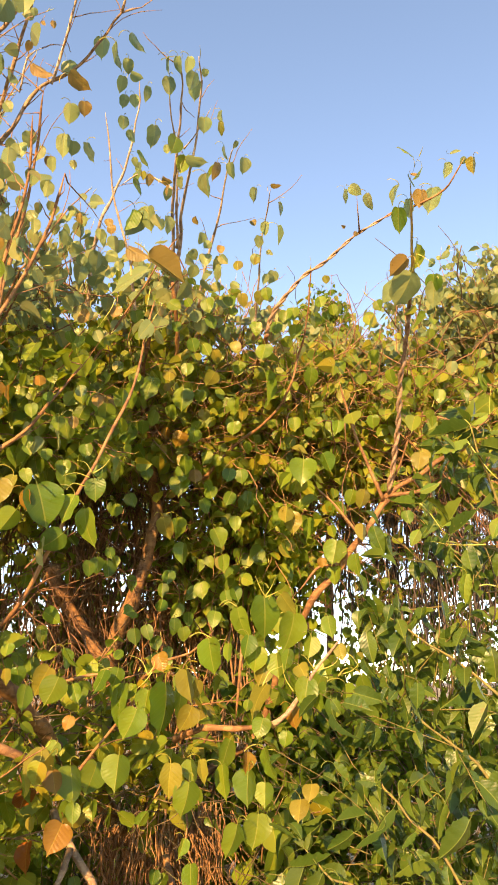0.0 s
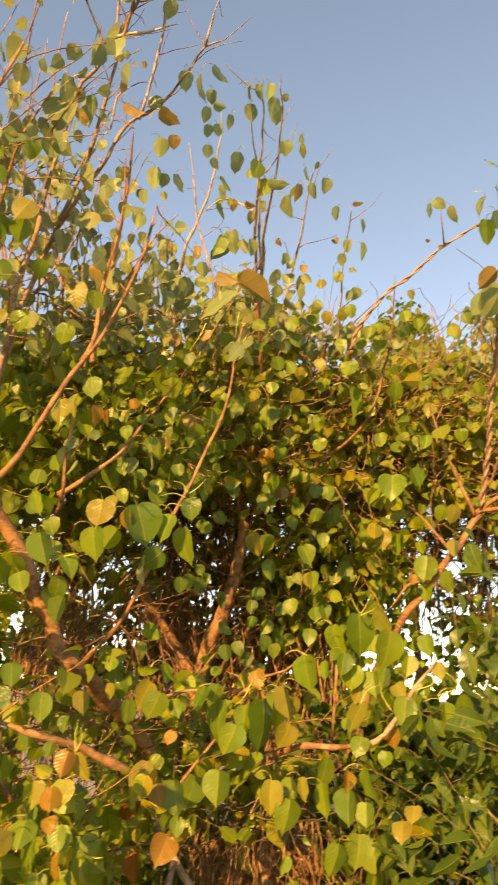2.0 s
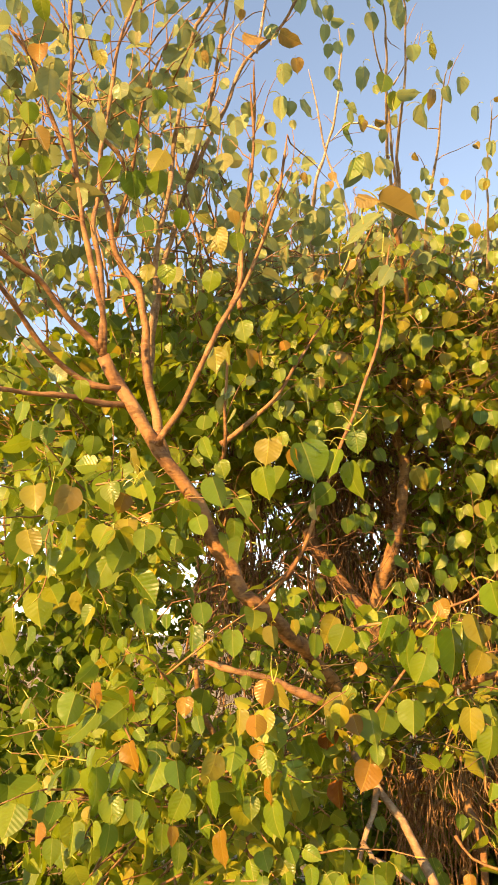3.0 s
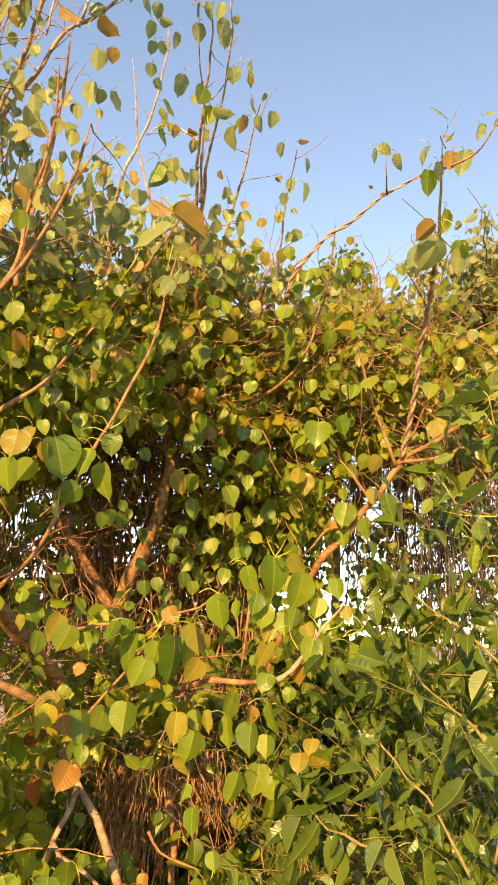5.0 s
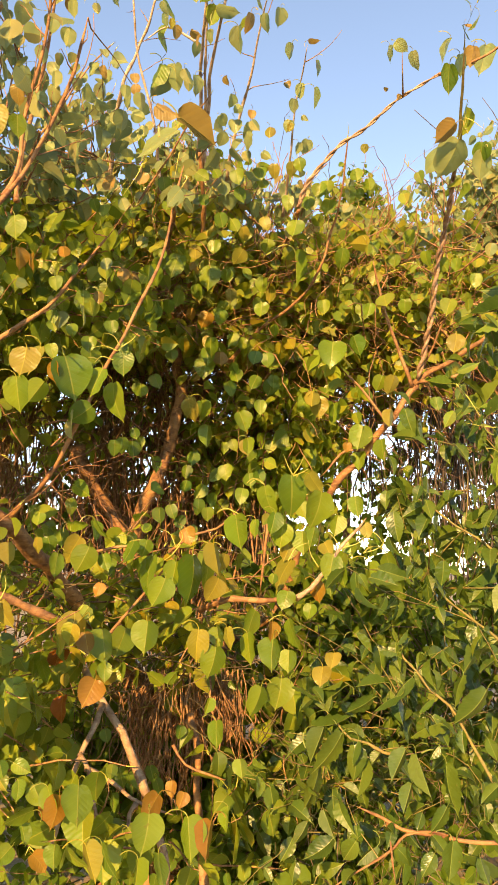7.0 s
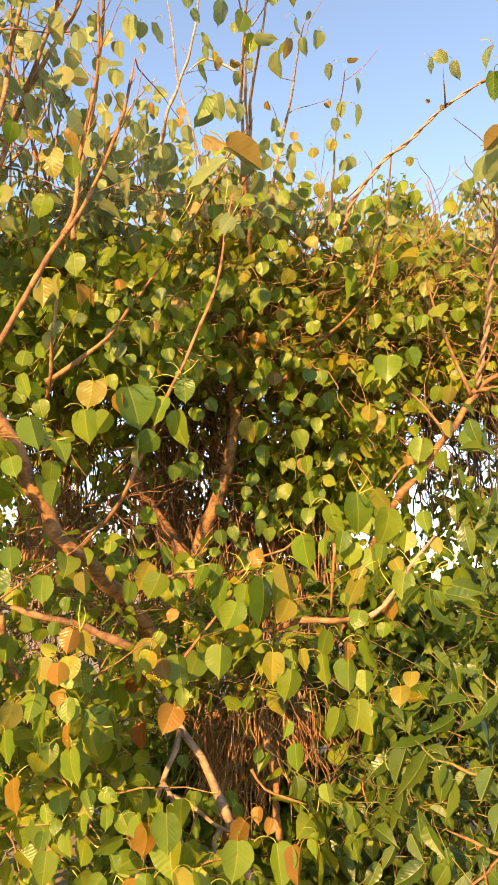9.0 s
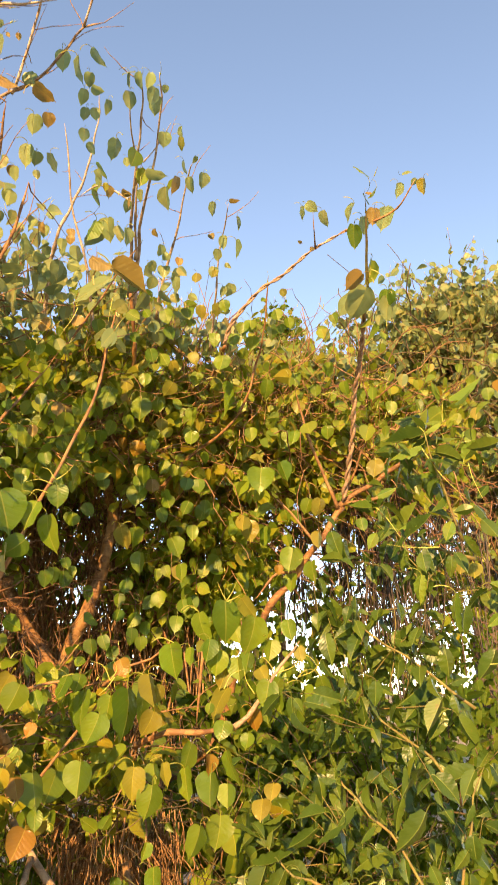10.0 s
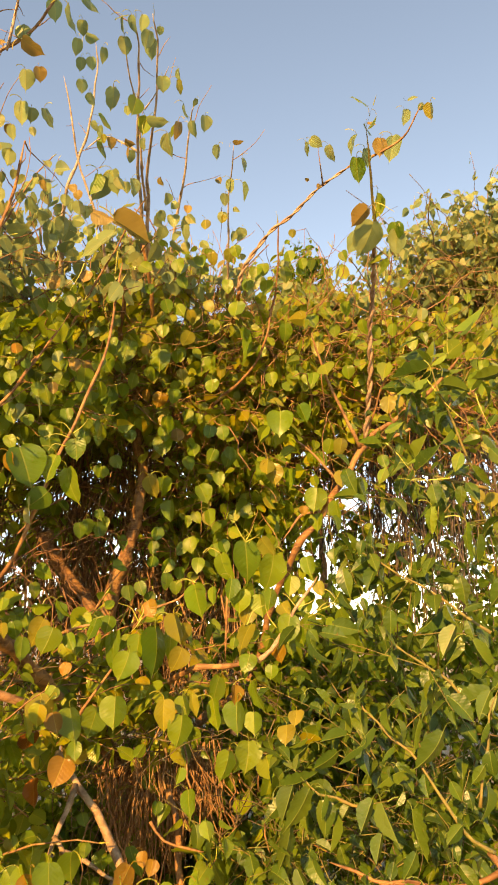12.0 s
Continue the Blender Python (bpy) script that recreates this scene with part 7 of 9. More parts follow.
big_leaf(left_tree, (-0.901, 1.268, 3.023), (-0.894, 1.283, 2.979), FIG_YELLOW, -0.10)
big_leaf(left_tree, (-1.032, 1.272, 3.048), (-1.054, 1.296, 2.999), FIG_DULL_HAZED, -0.18)
big_leaf(left_tree, (-1.005, 1.216, 2.952), (-1.030, 1.248, 2.888), FIG_DULL_HAZED, -0.81)
big_leaf(left_tree, (-1.018, 1.178, 3.151), (-1.034, 1.210, 3.103), FIG_LIME, 0.14)
big_leaf(left_tree, (-0.897, 1.190, 3.025), (-0.887, 1.197, 2.983), FIG_DULL_HAZED, -0.10)
big_leaf(left_tree, (-0.799, 1.297, 3.133), (-0.821, 1.324, 3.088), FIG_DULL_HAZED, -0.38)
big_leaf(left_tree, (-0.823, 1.314, 3.100), (-0.829, 1.325, 3.064), FIG_DULL_HAZED, -0.10)
big_leaf(left_tree, (-0.725, 1.251, 3.095), (-0.723, 1.273, 3.071), FIG_DULL_HAZED, 0.68)
big_leaf(left_tree, (-0.678, 1.428, 3.093), (-0.683, 1.446, 3.067), FIG_BRONZE, 0.43)
big_leaf(left_tree, (-0.869, 1.379, 2.890), (-0.870, 1.402, 2.849), FIG_LIME, -0.10)
big_leaf(left_tree, (-0.808, 1.413, 3.051), (-0.826, 1.432, 3.022), FIG_DULL_HAZED, 0.10)
big_leaf(left_tree, (-0.722, 1.477, 2.898), (-0.740, 1.495, 2.858), FIG_DULL_HAZED, -0.11)
big_leaf(left_tree, (-0.688, 1.583, 2.888), (-0.686, 1.579, 2.826), FIG_DULL_HAZED, 0.10)
big_leaf(left_tree, (-0.609, 1.469, 2.882), (-0.612, 1.479, 2.834), FIG_DULL_HAZED, 0.10)
big_leaf(left_tree, (-0.776, 1.612, 2.736), (-0.735, 1.636, 2.713), FIG_YELLOW, -0.57)
big_leaf(left_tree, (-0.691, 1.668, 2.770), (-0.696, 1.686, 2.723), FIG_BRONZE, 0.10)
big_leaf(left_tree, (-1.036, 1.418, 2.754), (-1.047, 1.444, 2.699), FIG_DULL_HAZED, 0.77)
big_leaf(left_tree, (-1.117, 1.413, 2.627), (-1.115, 1.435, 2.586), FIG_DULL_HAZED, -0.55)
big_leaf(left_tree, (-1.213, 1.411, 2.644), (-1.212, 1.434, 2.611), FIG_DULL_HAZED, 0.10)
big_leaf(left_tree, (-1.082, 1.281, 2.852), (-1.071, 1.321, 2.802), FIG_BRONZE, 0.86)
big_leaf(left_tree, (-1.179, 1.368, 2.873), (-1.214, 1.365, 2.835), FIG_LIME, -0.69)
big_leaf(left_tree, (-1.141, 1.391, 2.865), (-1.160, 1.410, 2.816), FIG_LIME, -0.53)
big_leaf(left_tree, (-1.082, 1.424, 2.859), (-1.100, 1.440, 2.815), FIG_LIME, 0.67)
big_leaf(left_tree, (-0.903, 1.683, 2.640), (-0.904, 1.692, 2.577), FIG_LIME, 0.10)
big_leaf(left_tree, (-1.035, 1.641, 2.601), (-1.022, 1.646, 2.554), FIG_LIME, -0.10)
big_leaf(left_tree, (-0.918, 1.587, 2.590), (-0.922, 1.602, 2.542), FIG_YELLOW, 0.10)
big_leaf(left_tree, (-1.059, 1.512, 2.561), (-1.056, 1.533, 2.519), FIG_LIME, 0.50)
big_leaf(left_tree, (-0.915, 1.207, 3.161), (-0.929, 1.224, 3.132), FIG_DULL_HAZED, 0.16)
big_leaf(left_tree, (-1.043, 1.116, 3.086), (-1.060, 1.133, 3.053), FIG_DULL_HAZED, -0.38)
big_leaf(left_tree, (-1.112, 1.184, 3.000), (-1.127, 1.202, 2.964), FIG_DULL_HAZED, -0.36)
big_leaf(left_tree, (-1.108, 1.205, 2.913), (-1.122, 1.218, 2.883), FIG_LIME, 0.26)
big_leaf(left_tree, (-0.857, 1.253, 3.100), (-0.870, 1.269, 3.073), FIG_DULL_HAZED, 0.49)
big_leaf(left_tree, (-0.853, 1.226, 3.017), (-0.866, 1.237, 2.997), FIG_LIME, 0.10)
big_leaf(left_tree, (-0.719, 1.330, 3.098), (-0.730, 1.345, 3.073), FIG_DULL_HAZED, 0.70)
big_leaf(left_tree, (-0.708, 1.390, 2.970), (-0.719, 1.405, 2.943), FIG_DULL_HAZED, 0.54)
big_leaf(left_tree, (-1.100, 1.441, 2.742), (-1.115, 1.453, 2.703), FIG_LIME, 0.47)
big_leaf(left_tree, (-1.131, 1.362, 2.695), (-1.145, 1.373, 2.657), FIG_DULL_HAZED, 0.47)
big_leaf(left_tree, (-1.204, 1.376, 2.790), (-1.221, 1.387, 2.751), FIG_LIME, -0.50)
big_leaf(left_tree, (-0.544, 1.359, 3.111), (-0.555, 1.372, 3.091), FIG_BRONZE, -0.65)
big_leaf(left_tree, (-1.182, 1.561, 2.632), (-1.195, 1.571, 2.592), FIG_LIME, -0.29)
big_leaf(left_tree, (-1.266, 1.527, 2.591), (-1.282, 1.536, 2.544), FIG_LIME, 0.45)
big_leaf(fork_tree, (0.838, 1.980, 2.410), (0.827, 1.979, 2.365), FIG_YELLOW, -0.10)
big_leaf(fork_tree, (0.851, 1.828, 2.437), (0.844, 1.813, 2.380), FIG_COPPER, 0.10)
big_leaf(fork_tree, (0.744, 2.017, 1.939), (0.730, 2.011, 1.894), FIG_YELLOW, -0.10)
big_leaf(fork_tree, (0.805, 2.091, 1.942), (0.794, 2.067, 1.891), FIG_YELLOW, 0.10)
big_leaf(fork_tree, (0.530, 2.101, 2.276), (0.520, 2.082, 2.220), FIG_YELLOW, -0.10)
big_leaf(fork_tree, (0.831, 1.801, 2.508), (0.825, 1.795, 2.479), FIG_LIME, -0.10)
big_leaf(fork_tree, (0.747, 1.856, 2.500), (0.743, 1.866, 2.474), FIG_LIME, -0.10)
big_leaf(fork_tree, (0.812, 2.012, 2.345), (0.811, 1.999, 2.296), FIG_LIME, 0.10)
big_leaf(fork_tree, (0.894, 1.917, 2.391), (0.892, 1.903, 2.343), FIG_LIME, -0.10)
big_leaf(fork_tree, (0.840, 1.895, 2.440), (0.839, 1.889, 2.399), FIG_LIME, -0.10)
big_leaf(fork_tree, (0.611, 2.016, 2.353), (0.616, 1.998, 2.308), FIG_LIME, 0.10)
big_leaf(main_tree, (-0.190, 2.446, 3.316), (-0.199, 2.469, 3.271), FIG_PALE_HAZED, -0.93)
big_leaf(main_tree, (-0.167, 2.602, 3.381), (-0.191, 2.607, 3.350), FIG_PALE_HAZED, -0.10)
big_leaf(main_tree, (-0.248, 2.603, 3.339), (-0.220, 2.622, 3.304), FIG_DULL_HAZED, -0.10)
big_leaf(main_tree, (-0.190, 2.664, 3.360), (-0.189, 2.664, 3.298), FIG_PALE_HAZED, -0.10)
big_leaf(main_tree, (-0.119, 2.604, 3.362), (-0.128, 2.599, 3.317), FIG_BRONZE, -0.10)
big_leaf(main_tree, (-0.119, 2.523, 3.262), (-0.085, 2.539, 3.229), FIG_DULL_HAZED, -0.56)
big_leaf(main_tree, (-0.129, 2.620, 3.317), (-0.143, 2.647, 3.259), FIG_PALE_HAZED, -0.94)
big_leaf(main_tree, (-0.046, 2.553, 3.254), (-0.050, 2.553, 3.206), FIG_YELLOW, 0.10)
big_leaf(main_tree, (-0.230, 2.612, 3.265), (-0.243, 2.633, 3.215), FIG_DULL_HAZED, -0.48)
big_leaf(main_tree, (0.013, 2.596, 3.484), (0.025, 2.593, 3.453), FIG_BRONZE, -0.10)
big_leaf(main_tree, (0.075, 2.508, 3.276), (0.084, 2.504, 3.249), FIG_DULL_HAZED, 0.10)
big_leaf(main_tree, (0.029, 2.558, 3.290), (0.020, 2.573, 3.246), FIG_PALE_HAZED, -0.10)
big_leaf(main_tree, (0.067, 2.599, 3.221), (0.058, 2.618, 3.179), FIG_DULL_HAZED, 0.65)
big_leaf(main_tree, (0.105, 2.641, 3.261), (0.093, 2.665, 3.207), FIG_PALE_HAZED, -0.61)
big_leaf(main_tree, (0.067, 2.606, 3.158), (0.081, 2.608, 3.106), FIG_LIME, -0.10)
big_leaf(main_tree, (0.044, 2.651, 3.171), (0.054, 2.674, 3.117), FIG_YELLOW, -0.60)
big_leaf(main_tree, (-0.078, 2.732, 3.262), (-0.041, 2.743, 3.234), FIG_PALE_HAZED, -0.25)
big_leaf(main_tree, (-0.146, 2.619, 3.193), (-0.127, 2.622, 3.154), FIG_DULL_HAZED, -0.10)
big_leaf(main_tree, (-0.131, 2.545, 3.228), (-0.148, 2.573, 3.165), FIG_PALE_HAZED, 0.92)
big_leaf(main_tree, (-0.178, 2.592, 3.097), (-0.160, 2.585, 3.035), FIG_LIME, 0.10)
big_leaf(main_tree, (-0.089, 2.706, 3.176), (-0.076, 2.697, 3.116), FIG_LIME, -0.10)
big_leaf(main_tree, (-0.027, 2.618, 3.139), (-0.032, 2.636, 3.082), FIG_YELLOW, 0.10)
big_leaf(main_tree, (-0.077, 2.745, 3.143), (-0.057, 2.735, 3.097), FIG_LIME, -0.10)
big_leaf(main_tree, (-0.335, 2.643, 3.113), (-0.285, 2.628, 3.065), FIG_LIME, -0.10)
big_leaf(main_tree, (0.189, 2.694, 3.115), (0.177, 2.682, 3.041), FIG_LIME, 0.10)
big_leaf(main_tree, (0.159, 2.674, 3.090), (0.150, 2.676, 3.024), FIG_LIME, 0.10)
big_leaf(main_tree, (0.203, 2.745, 3.061), (0.194, 2.746, 2.994), FIG_LIME, 0.10)
big_leaf(main_tree, (0.299, 2.694, 3.169), (0.308, 2.684, 3.109), FIG_LIME, 0.10)
big_leaf(main_tree, (0.294, 2.772, 3.172), (0.284, 2.791, 3.127), FIG_DULL_HAZED, -0.42)
big_leaf(main_tree, (0.358, 2.734, 3.151), (0.368, 2.746, 3.102), FIG_LIME, 0.10)
big_leaf(main_tree, (0.121, 2.805, 3.107), (0.114, 2.794, 3.046), FIG_LIME, 0.10)
big_leaf(main_tree, (0.032, 2.653, 3.025), (0.024, 2.642, 2.962), FIG_LIME, -0.10)
big_leaf(main_tree, (0.067, 2.683, 2.936), (0.057, 2.676, 2.855), FIG_LIME, 0.10)
big_leaf(main_tree, (-0.066, 2.807, 3.011), (-0.053, 2.794, 2.951), FIG_YELLOW, -0.10)
big_leaf(main_tree, (-0.271, 2.706, 3.163), (-0.250, 2.698, 3.117), FIG_LIME, 0.10)
big_leaf(main_tree, (-0.240, 2.778, 3.148), (-0.226, 2.778, 3.087), FIG_DULL_HAZED, -0.10)
big_leaf(main_tree, (-0.168, 2.642, 3.046), (-0.150, 2.664, 2.992), FIG_GREEN, -0.23)
big_leaf(main_tree, (-0.324, 2.774, 3.090), (-0.308, 2.775, 3.036), FIG_GREEN, 0.10)
big_leaf(main_tree, (-0.245, 2.737, 2.990), (-0.230, 2.758, 2.933), FIG_GREEN, -0.10)
big_leaf(main_tree, (-0.199, 2.781, 2.985), (-0.169, 2.781, 2.931), FIG_LIME, -0.10)
big_leaf(main_tree, (-0.701, 3.112, 2.105), (-0.685, 3.118, 2.032), FIG_GREEN, -0.57)
big_leaf(main_tree, (-0.669, 3.132, 2.122), (-0.651, 3.138, 2.048), FIG_LIME, -0.71)
big_leaf(main_tree, (-0.641, 3.222, 2.121), (-0.627, 3.227, 2.037), FIG_GREEN, -0.69)
big_leaf(main_tree, (-0.596, 3.136, 2.125), (-0.579, 3.140, 2.076), FIG_LIME, 0.47)
big_leaf(main_tree, (-0.560, 3.327, 2.067), (-0.538, 3.331, 1.988), FIG_GREEN, 0.72)
big_leaf(main_tree, (-0.460, 3.257, 1.840), (-0.440, 3.234, 1.776), FIG_GREEN, -0.10)
big_leaf(main_tree, (-0.514, 3.290, 1.828), (-0.502, 3.287, 1.752), FIG_GREEN, -0.56)
big_leaf(main_tree, (-0.424, 3.300, 1.793), (-0.405, 3.266, 1.741), FIG_GREEN, 0.10)
big_leaf(main_tree, (-0.205, 3.343, 2.040), (-0.189, 3.321, 2.003), FIG_LIME, -0.10)
big_leaf(main_tree, (-0.245, 3.369, 2.015), (-0.293, 3.337, 1.970), FIG_LIME, -0.10)
big_leaf(main_tree, (-0.314, 3.282, 1.937), (-0.353, 3.275, 1.870), FIG_LIME, 0.39)
big_leaf(main_tree, (-0.329, 3.211, 1.865), (-0.318, 3.209, 1.790), FIG_GREEN, -0.80)
big_leaf(main_tree, (-0.279, 3.353, 1.906), (-0.281, 3.350, 1.835), FIG_GREEN, 0.33)
big_leaf(main_tree, (-0.289, 3.195, 1.827), (-0.273, 3.192, 1.765), FIG_LIME, -0.42)
big_leaf(main_tree, (-0.406, 3.371, 2.038), (-0.410, 3.371, 1.970), FIG_GREEN, 0.39)
big_leaf(main_tree, (-0.385, 3.222, 1.948), (-0.396, 3.190, 1.887), FIG_GREEN, 0.10)
big_leaf(main_tree, (-0.108, 3.255, 1.992), (-0.098, 3.232, 1.925), FIG_GREEN, 0.10)
big_leaf(main_tree, (-0.070, 3.222, 2.001), (-0.047, 3.222, 1.938), FIG_GREEN, 0.23)
big_leaf(main_tree, (-0.128, 3.291, 2.154), (-0.112, 3.295, 2.075), FIG_YELLOW, -0.57)
big_leaf(main_tree, (-0.196, 3.335, 2.160), (-0.179, 3.316, 2.103), FIG_LIME, 0.10)
big_leaf(main_tree, (-0.227, 3.212, 2.124), (-0.220, 3.214, 2.065), FIG_LIME, 0.63)
big_leaf(front_tree, (-0.381, 2.103, 1.683), (-0.353, 2.086, 1.664), FIG_LIME, -0.10)
big_leaf(front_tree, (-0.596, 2.092, 1.681), (-0.549, 2.098, 1.670), FIG_LIME, 1.02)
big_leaf(front_tree, (-0.517, 2.061, 1.688), (-0.496, 2.060, 1.631), FIG_LIME, -1.13)
big_leaf(left_tree, (-0.611, 1.781, 3.123), (-0.611, 1.803, 3.088), FIG_BRONZE, -0.10)
big_leaf(left_tree, (-0.680, 1.833, 3.119), (-0.679, 1.854, 3.082), FIG_PALE_HAZED, -0.56)
big_leaf(left_tree, (-0.641, 1.867, 3.105), (-0.648, 1.891, 3.059), FIG_PALE_HAZED, 0.12)
big_leaf(left_tree, (-0.634, 1.919, 3.063), (-0.641, 1.932, 3.035), FIG_DULL_HAZED, -0.40)
big_leaf(left_tree, (-0.667, 1.854, 2.982), (-0.667, 1.856, 2.939), FIG_PALE_HAZED, 0.10)
big_leaf(left_tree, (-0.646, 1.833, 2.994), (-0.641, 1.851, 2.964), FIG_DULL_HAZED, -0.88)
big_leaf(left_tree, (-0.522, 1.843, 2.963), (-0.524, 1.859, 2.930), FIG_BRONZE, 0.58)
big_leaf(left_tree, (-0.451, 1.935, 3.009), (-0.447, 1.935, 2.972), FIG_BRONZE, -0.10)
big_leaf(left_tree, (-0.481, 1.969, 2.995), (-0.486, 1.986, 2.960), FIG_PALE_HAZED, -0.58)
big_leaf(left_tree, (-0.604, 1.957, 2.980), (-0.574, 1.985, 2.936), FIG_PALE_HAZED, 0.88)
big_leaf(left_tree, (-0.554, 1.911, 2.903), (-0.530, 1.904, 2.881), FIG_PALE_HAZED, -0.10)
big_leaf(left_tree, (-0.626, 1.940, 2.995), (-0.620, 1.958, 2.962), FIG_DULL_HAZED, -0.61)
big_leaf(left_tree, (-0.680, 1.908, 2.950), (-0.680, 1.932, 2.903), FIG_DULL_HAZED, 0.53)
big_leaf(left_tree, (-0.593, 1.896, 2.918), (-0.591, 1.913, 2.885), FIG_DULL_HAZED, 1.19)
big_leaf(left_tree, (-0.633, 1.911, 2.854), (-0.581, 1.906, 2.835), FIG_PALE_HAZED, 0.10)
big_leaf(left_tree, (-0.695, 1.961, 2.849), (-0.666, 1.954, 2.818), FIG_DULL_HAZED, -0.10)
big_leaf(left_tree, (-0.545, 1.979, 2.905), (-0.538, 1.996, 2.870), FIG_DULL_HAZED, 0.42)
big_leaf(left_tree, (-0.487, 1.979, 2.917), (-0.496, 2.004, 2.858), FIG_DULL_HAZED, -0.88)
big_leaf(left_tree, (-0.427, 1.919, 2.934), (-0.423, 1.941, 2.890), FIG_DULL_HAZED, -0.76)
big_leaf(left_tree, (-0.464, 1.992, 2.917), (-0.420, 1.994, 2.902), FIG_PALE_HAZED, -0.10)
big_leaf(left_tree, (-0.464, 2.051, 2.899), (-0.443, 2.043, 2.857), FIG_PALE_HAZED, 0.10)
big_leaf(left_tree, (-0.598, 1.972, 2.842), (-0.583, 1.989, 2.811), FIG_DULL_HAZED, 0.74)
big_leaf(left_tree, (-0.668, 2.039, 2.864), (-0.653, 2.062, 2.821), FIG_DULL_HAZED, -0.30)
big_leaf(left_tree, (-0.727, 2.017, 2.828), (-0.697, 2.009, 2.805), FIG_PALE_HAZED, 0.10)
big_leaf(left_tree, (-0.610, 2.070, 2.799), (-0.577, 2.090, 2.765), FIG_DULL_HAZED, 0.51)
big_leaf(left_tree, (-0.654, 2.028, 2.734), (-0.640, 2.033, 2.692), FIG_LIME, -0.10)
big_leaf(left_tree, (-0.553, 2.066, 2.742), (-0.513, 2.053, 2.708), FIG_BRONZE, 0.10)
big_leaf(left_tree, (-0.432, 2.062, 2.764), (-0.438, 2.062, 2.717), FIG_BRONZE, 0.10)
big_leaf(left_tree, (-0.688, 1.995, 2.741), (-0.667, 1.989, 2.711), FIG_DULL_HAZED, 0.10)
big_leaf(left_tree, (-0.369, 2.056, 2.745), (-0.360, 2.075, 2.699), FIG_GREEN, -0.41)
big_leaf(left_tree, (-0.350, 2.073, 2.679), (-0.352, 2.063, 2.636), FIG_LIME, 0.10)
big_leaf(left_tree, (-0.490, 2.037, 2.663), (-0.474, 2.042, 2.621), FIG_DULL_HAZED, 0.10)
big_leaf(left_tree, (-0.556, 2.101, 2.676), (-0.554, 2.090, 2.633), FIG_LIME, 0.10)
big_leaf(left_tree, (-0.584, 2.071, 2.678), (-0.576, 2.088, 2.640), FIG_GREEN, -0.10)
big_leaf(left_tree, (-0.356, 1.806, 3.140), (-0.352, 1.824, 3.110), FIG_PALE_HAZED, 0.59)
big_leaf(left_tree, (-0.342, 1.880, 3.149), (-0.340, 1.895, 3.124), FIG_YELLOW, 0.63)
big_leaf(left_tree, (-0.377, 1.978, 3.074), (-0.411, 2.006, 3.007), FIG_GREEN, 0.64)
big_leaf(left_tree, (-0.292, 1.872, 2.979), (-0.276, 1.894, 2.941), FIG_DULL_HAZED, -0.74)
big_leaf(left_tree, (-0.254, 1.857, 3.079), (-0.262, 1.875, 3.046), FIG_BRONZE, 1.10)
big_leaf(main_tree, (-0.300, 3.096, 2.530), (-0.311, 3.088, 2.449), FIG_LIME, -0.10)
big_leaf(main_tree, (-0.273, 3.225, 2.590), (-0.234, 3.241, 2.509), FIG_LIME, 0.45)
big_leaf(main_tree, (-0.564, 3.042, 2.722), (-0.535, 3.037, 2.648), FIG_GREEN, 0.10)
big_leaf(main_tree, (-0.430, 2.978, 2.915), (-0.461, 2.984, 2.832), FIG_LIME, 0.10)
big_leaf(main_tree, (-0.307, 3.070, 2.907), (-0.316, 3.085, 2.853), FIG_LIME, -0.15)
big_leaf(main_tree, (-0.228, 3.066, 2.892), (-0.231, 3.079, 2.832), FIG_LIME, -0.10)
big_leaf(main_tree, (-0.070, 3.048, 2.746), (-0.088, 3.064, 2.672), FIG_LIME, -0.67)
big_leaf(main_tree, (-0.392, 3.162, 2.739), (-0.396, 3.175, 2.678), FIG_COPPER, 0.41)
big_leaf(main_tree, (-0.301, 3.000, 2.662), (-0.323, 3.008, 2.591), FIG_COPPER, -0.10)
big_leaf(main_tree, (-0.291, 3.024, 2.559), (-0.314, 3.032, 2.504), FIG_YELLOW, -0.28)
big_leaf(main_tree, (-0.189, 3.092, 2.604), (-0.212, 3.104, 2.533), FIG_LIME, 0.61)
big_leaf(main_tree, (-0.142, 3.190, 2.611), (-0.161, 3.200, 2.553), FIG_LIME, -0.11)
big_leaf(main_tree, (-0.192, 3.055, 2.446), (-0.160, 3.064, 2.388), FIG_GREEN, 0.74)
big_leaf(main_tree, (-0.381, 3.222, 2.337), (-0.399, 3.227, 2.268), FIG_YELLOW, -0.18)
big_leaf(main_tree, (-0.331, 3.192, 2.310), (-0.313, 3.201, 2.229), FIG_LIME, -0.54)
big_leaf(main_tree, (-0.210, 3.086, 2.372), (-0.173, 3.094, 2.313), FIG_GREEN, -0.58)
big_leaf(main_tree, (-0.136, 3.247, 2.260), (-0.144, 3.251, 2.202), FIG_LIME, -0.36)
big_leaf(main_tree, (-0.591, 3.029, 2.344), (-0.603, 3.033, 2.285), FIG_GREEN, 0.65)
big_leaf(main_tree, (-0.534, 3.067, 2.394), (-0.503, 3.079, 2.332), FIG_GREEN, -0.47)
big_leaf(main_tree, (-0.631, 3.189, 2.175), (-0.618, 3.194, 2.119), FIG_GREEN, -0.15)
big_leaf(main_tree, (-0.635, 3.001, 2.701), (-0.662, 3.009, 2.636), FIG_GREEN, -0.55)
big_leaf(main_tree, (-0.278, 2.913, 2.956), (-0.277, 2.924, 2.893), FIG_LIME, -0.10)
big_leaf(main_tree, (-0.202, 2.958, 2.753), (-0.200, 2.973, 2.696), FIG_YELLOW, -0.25)
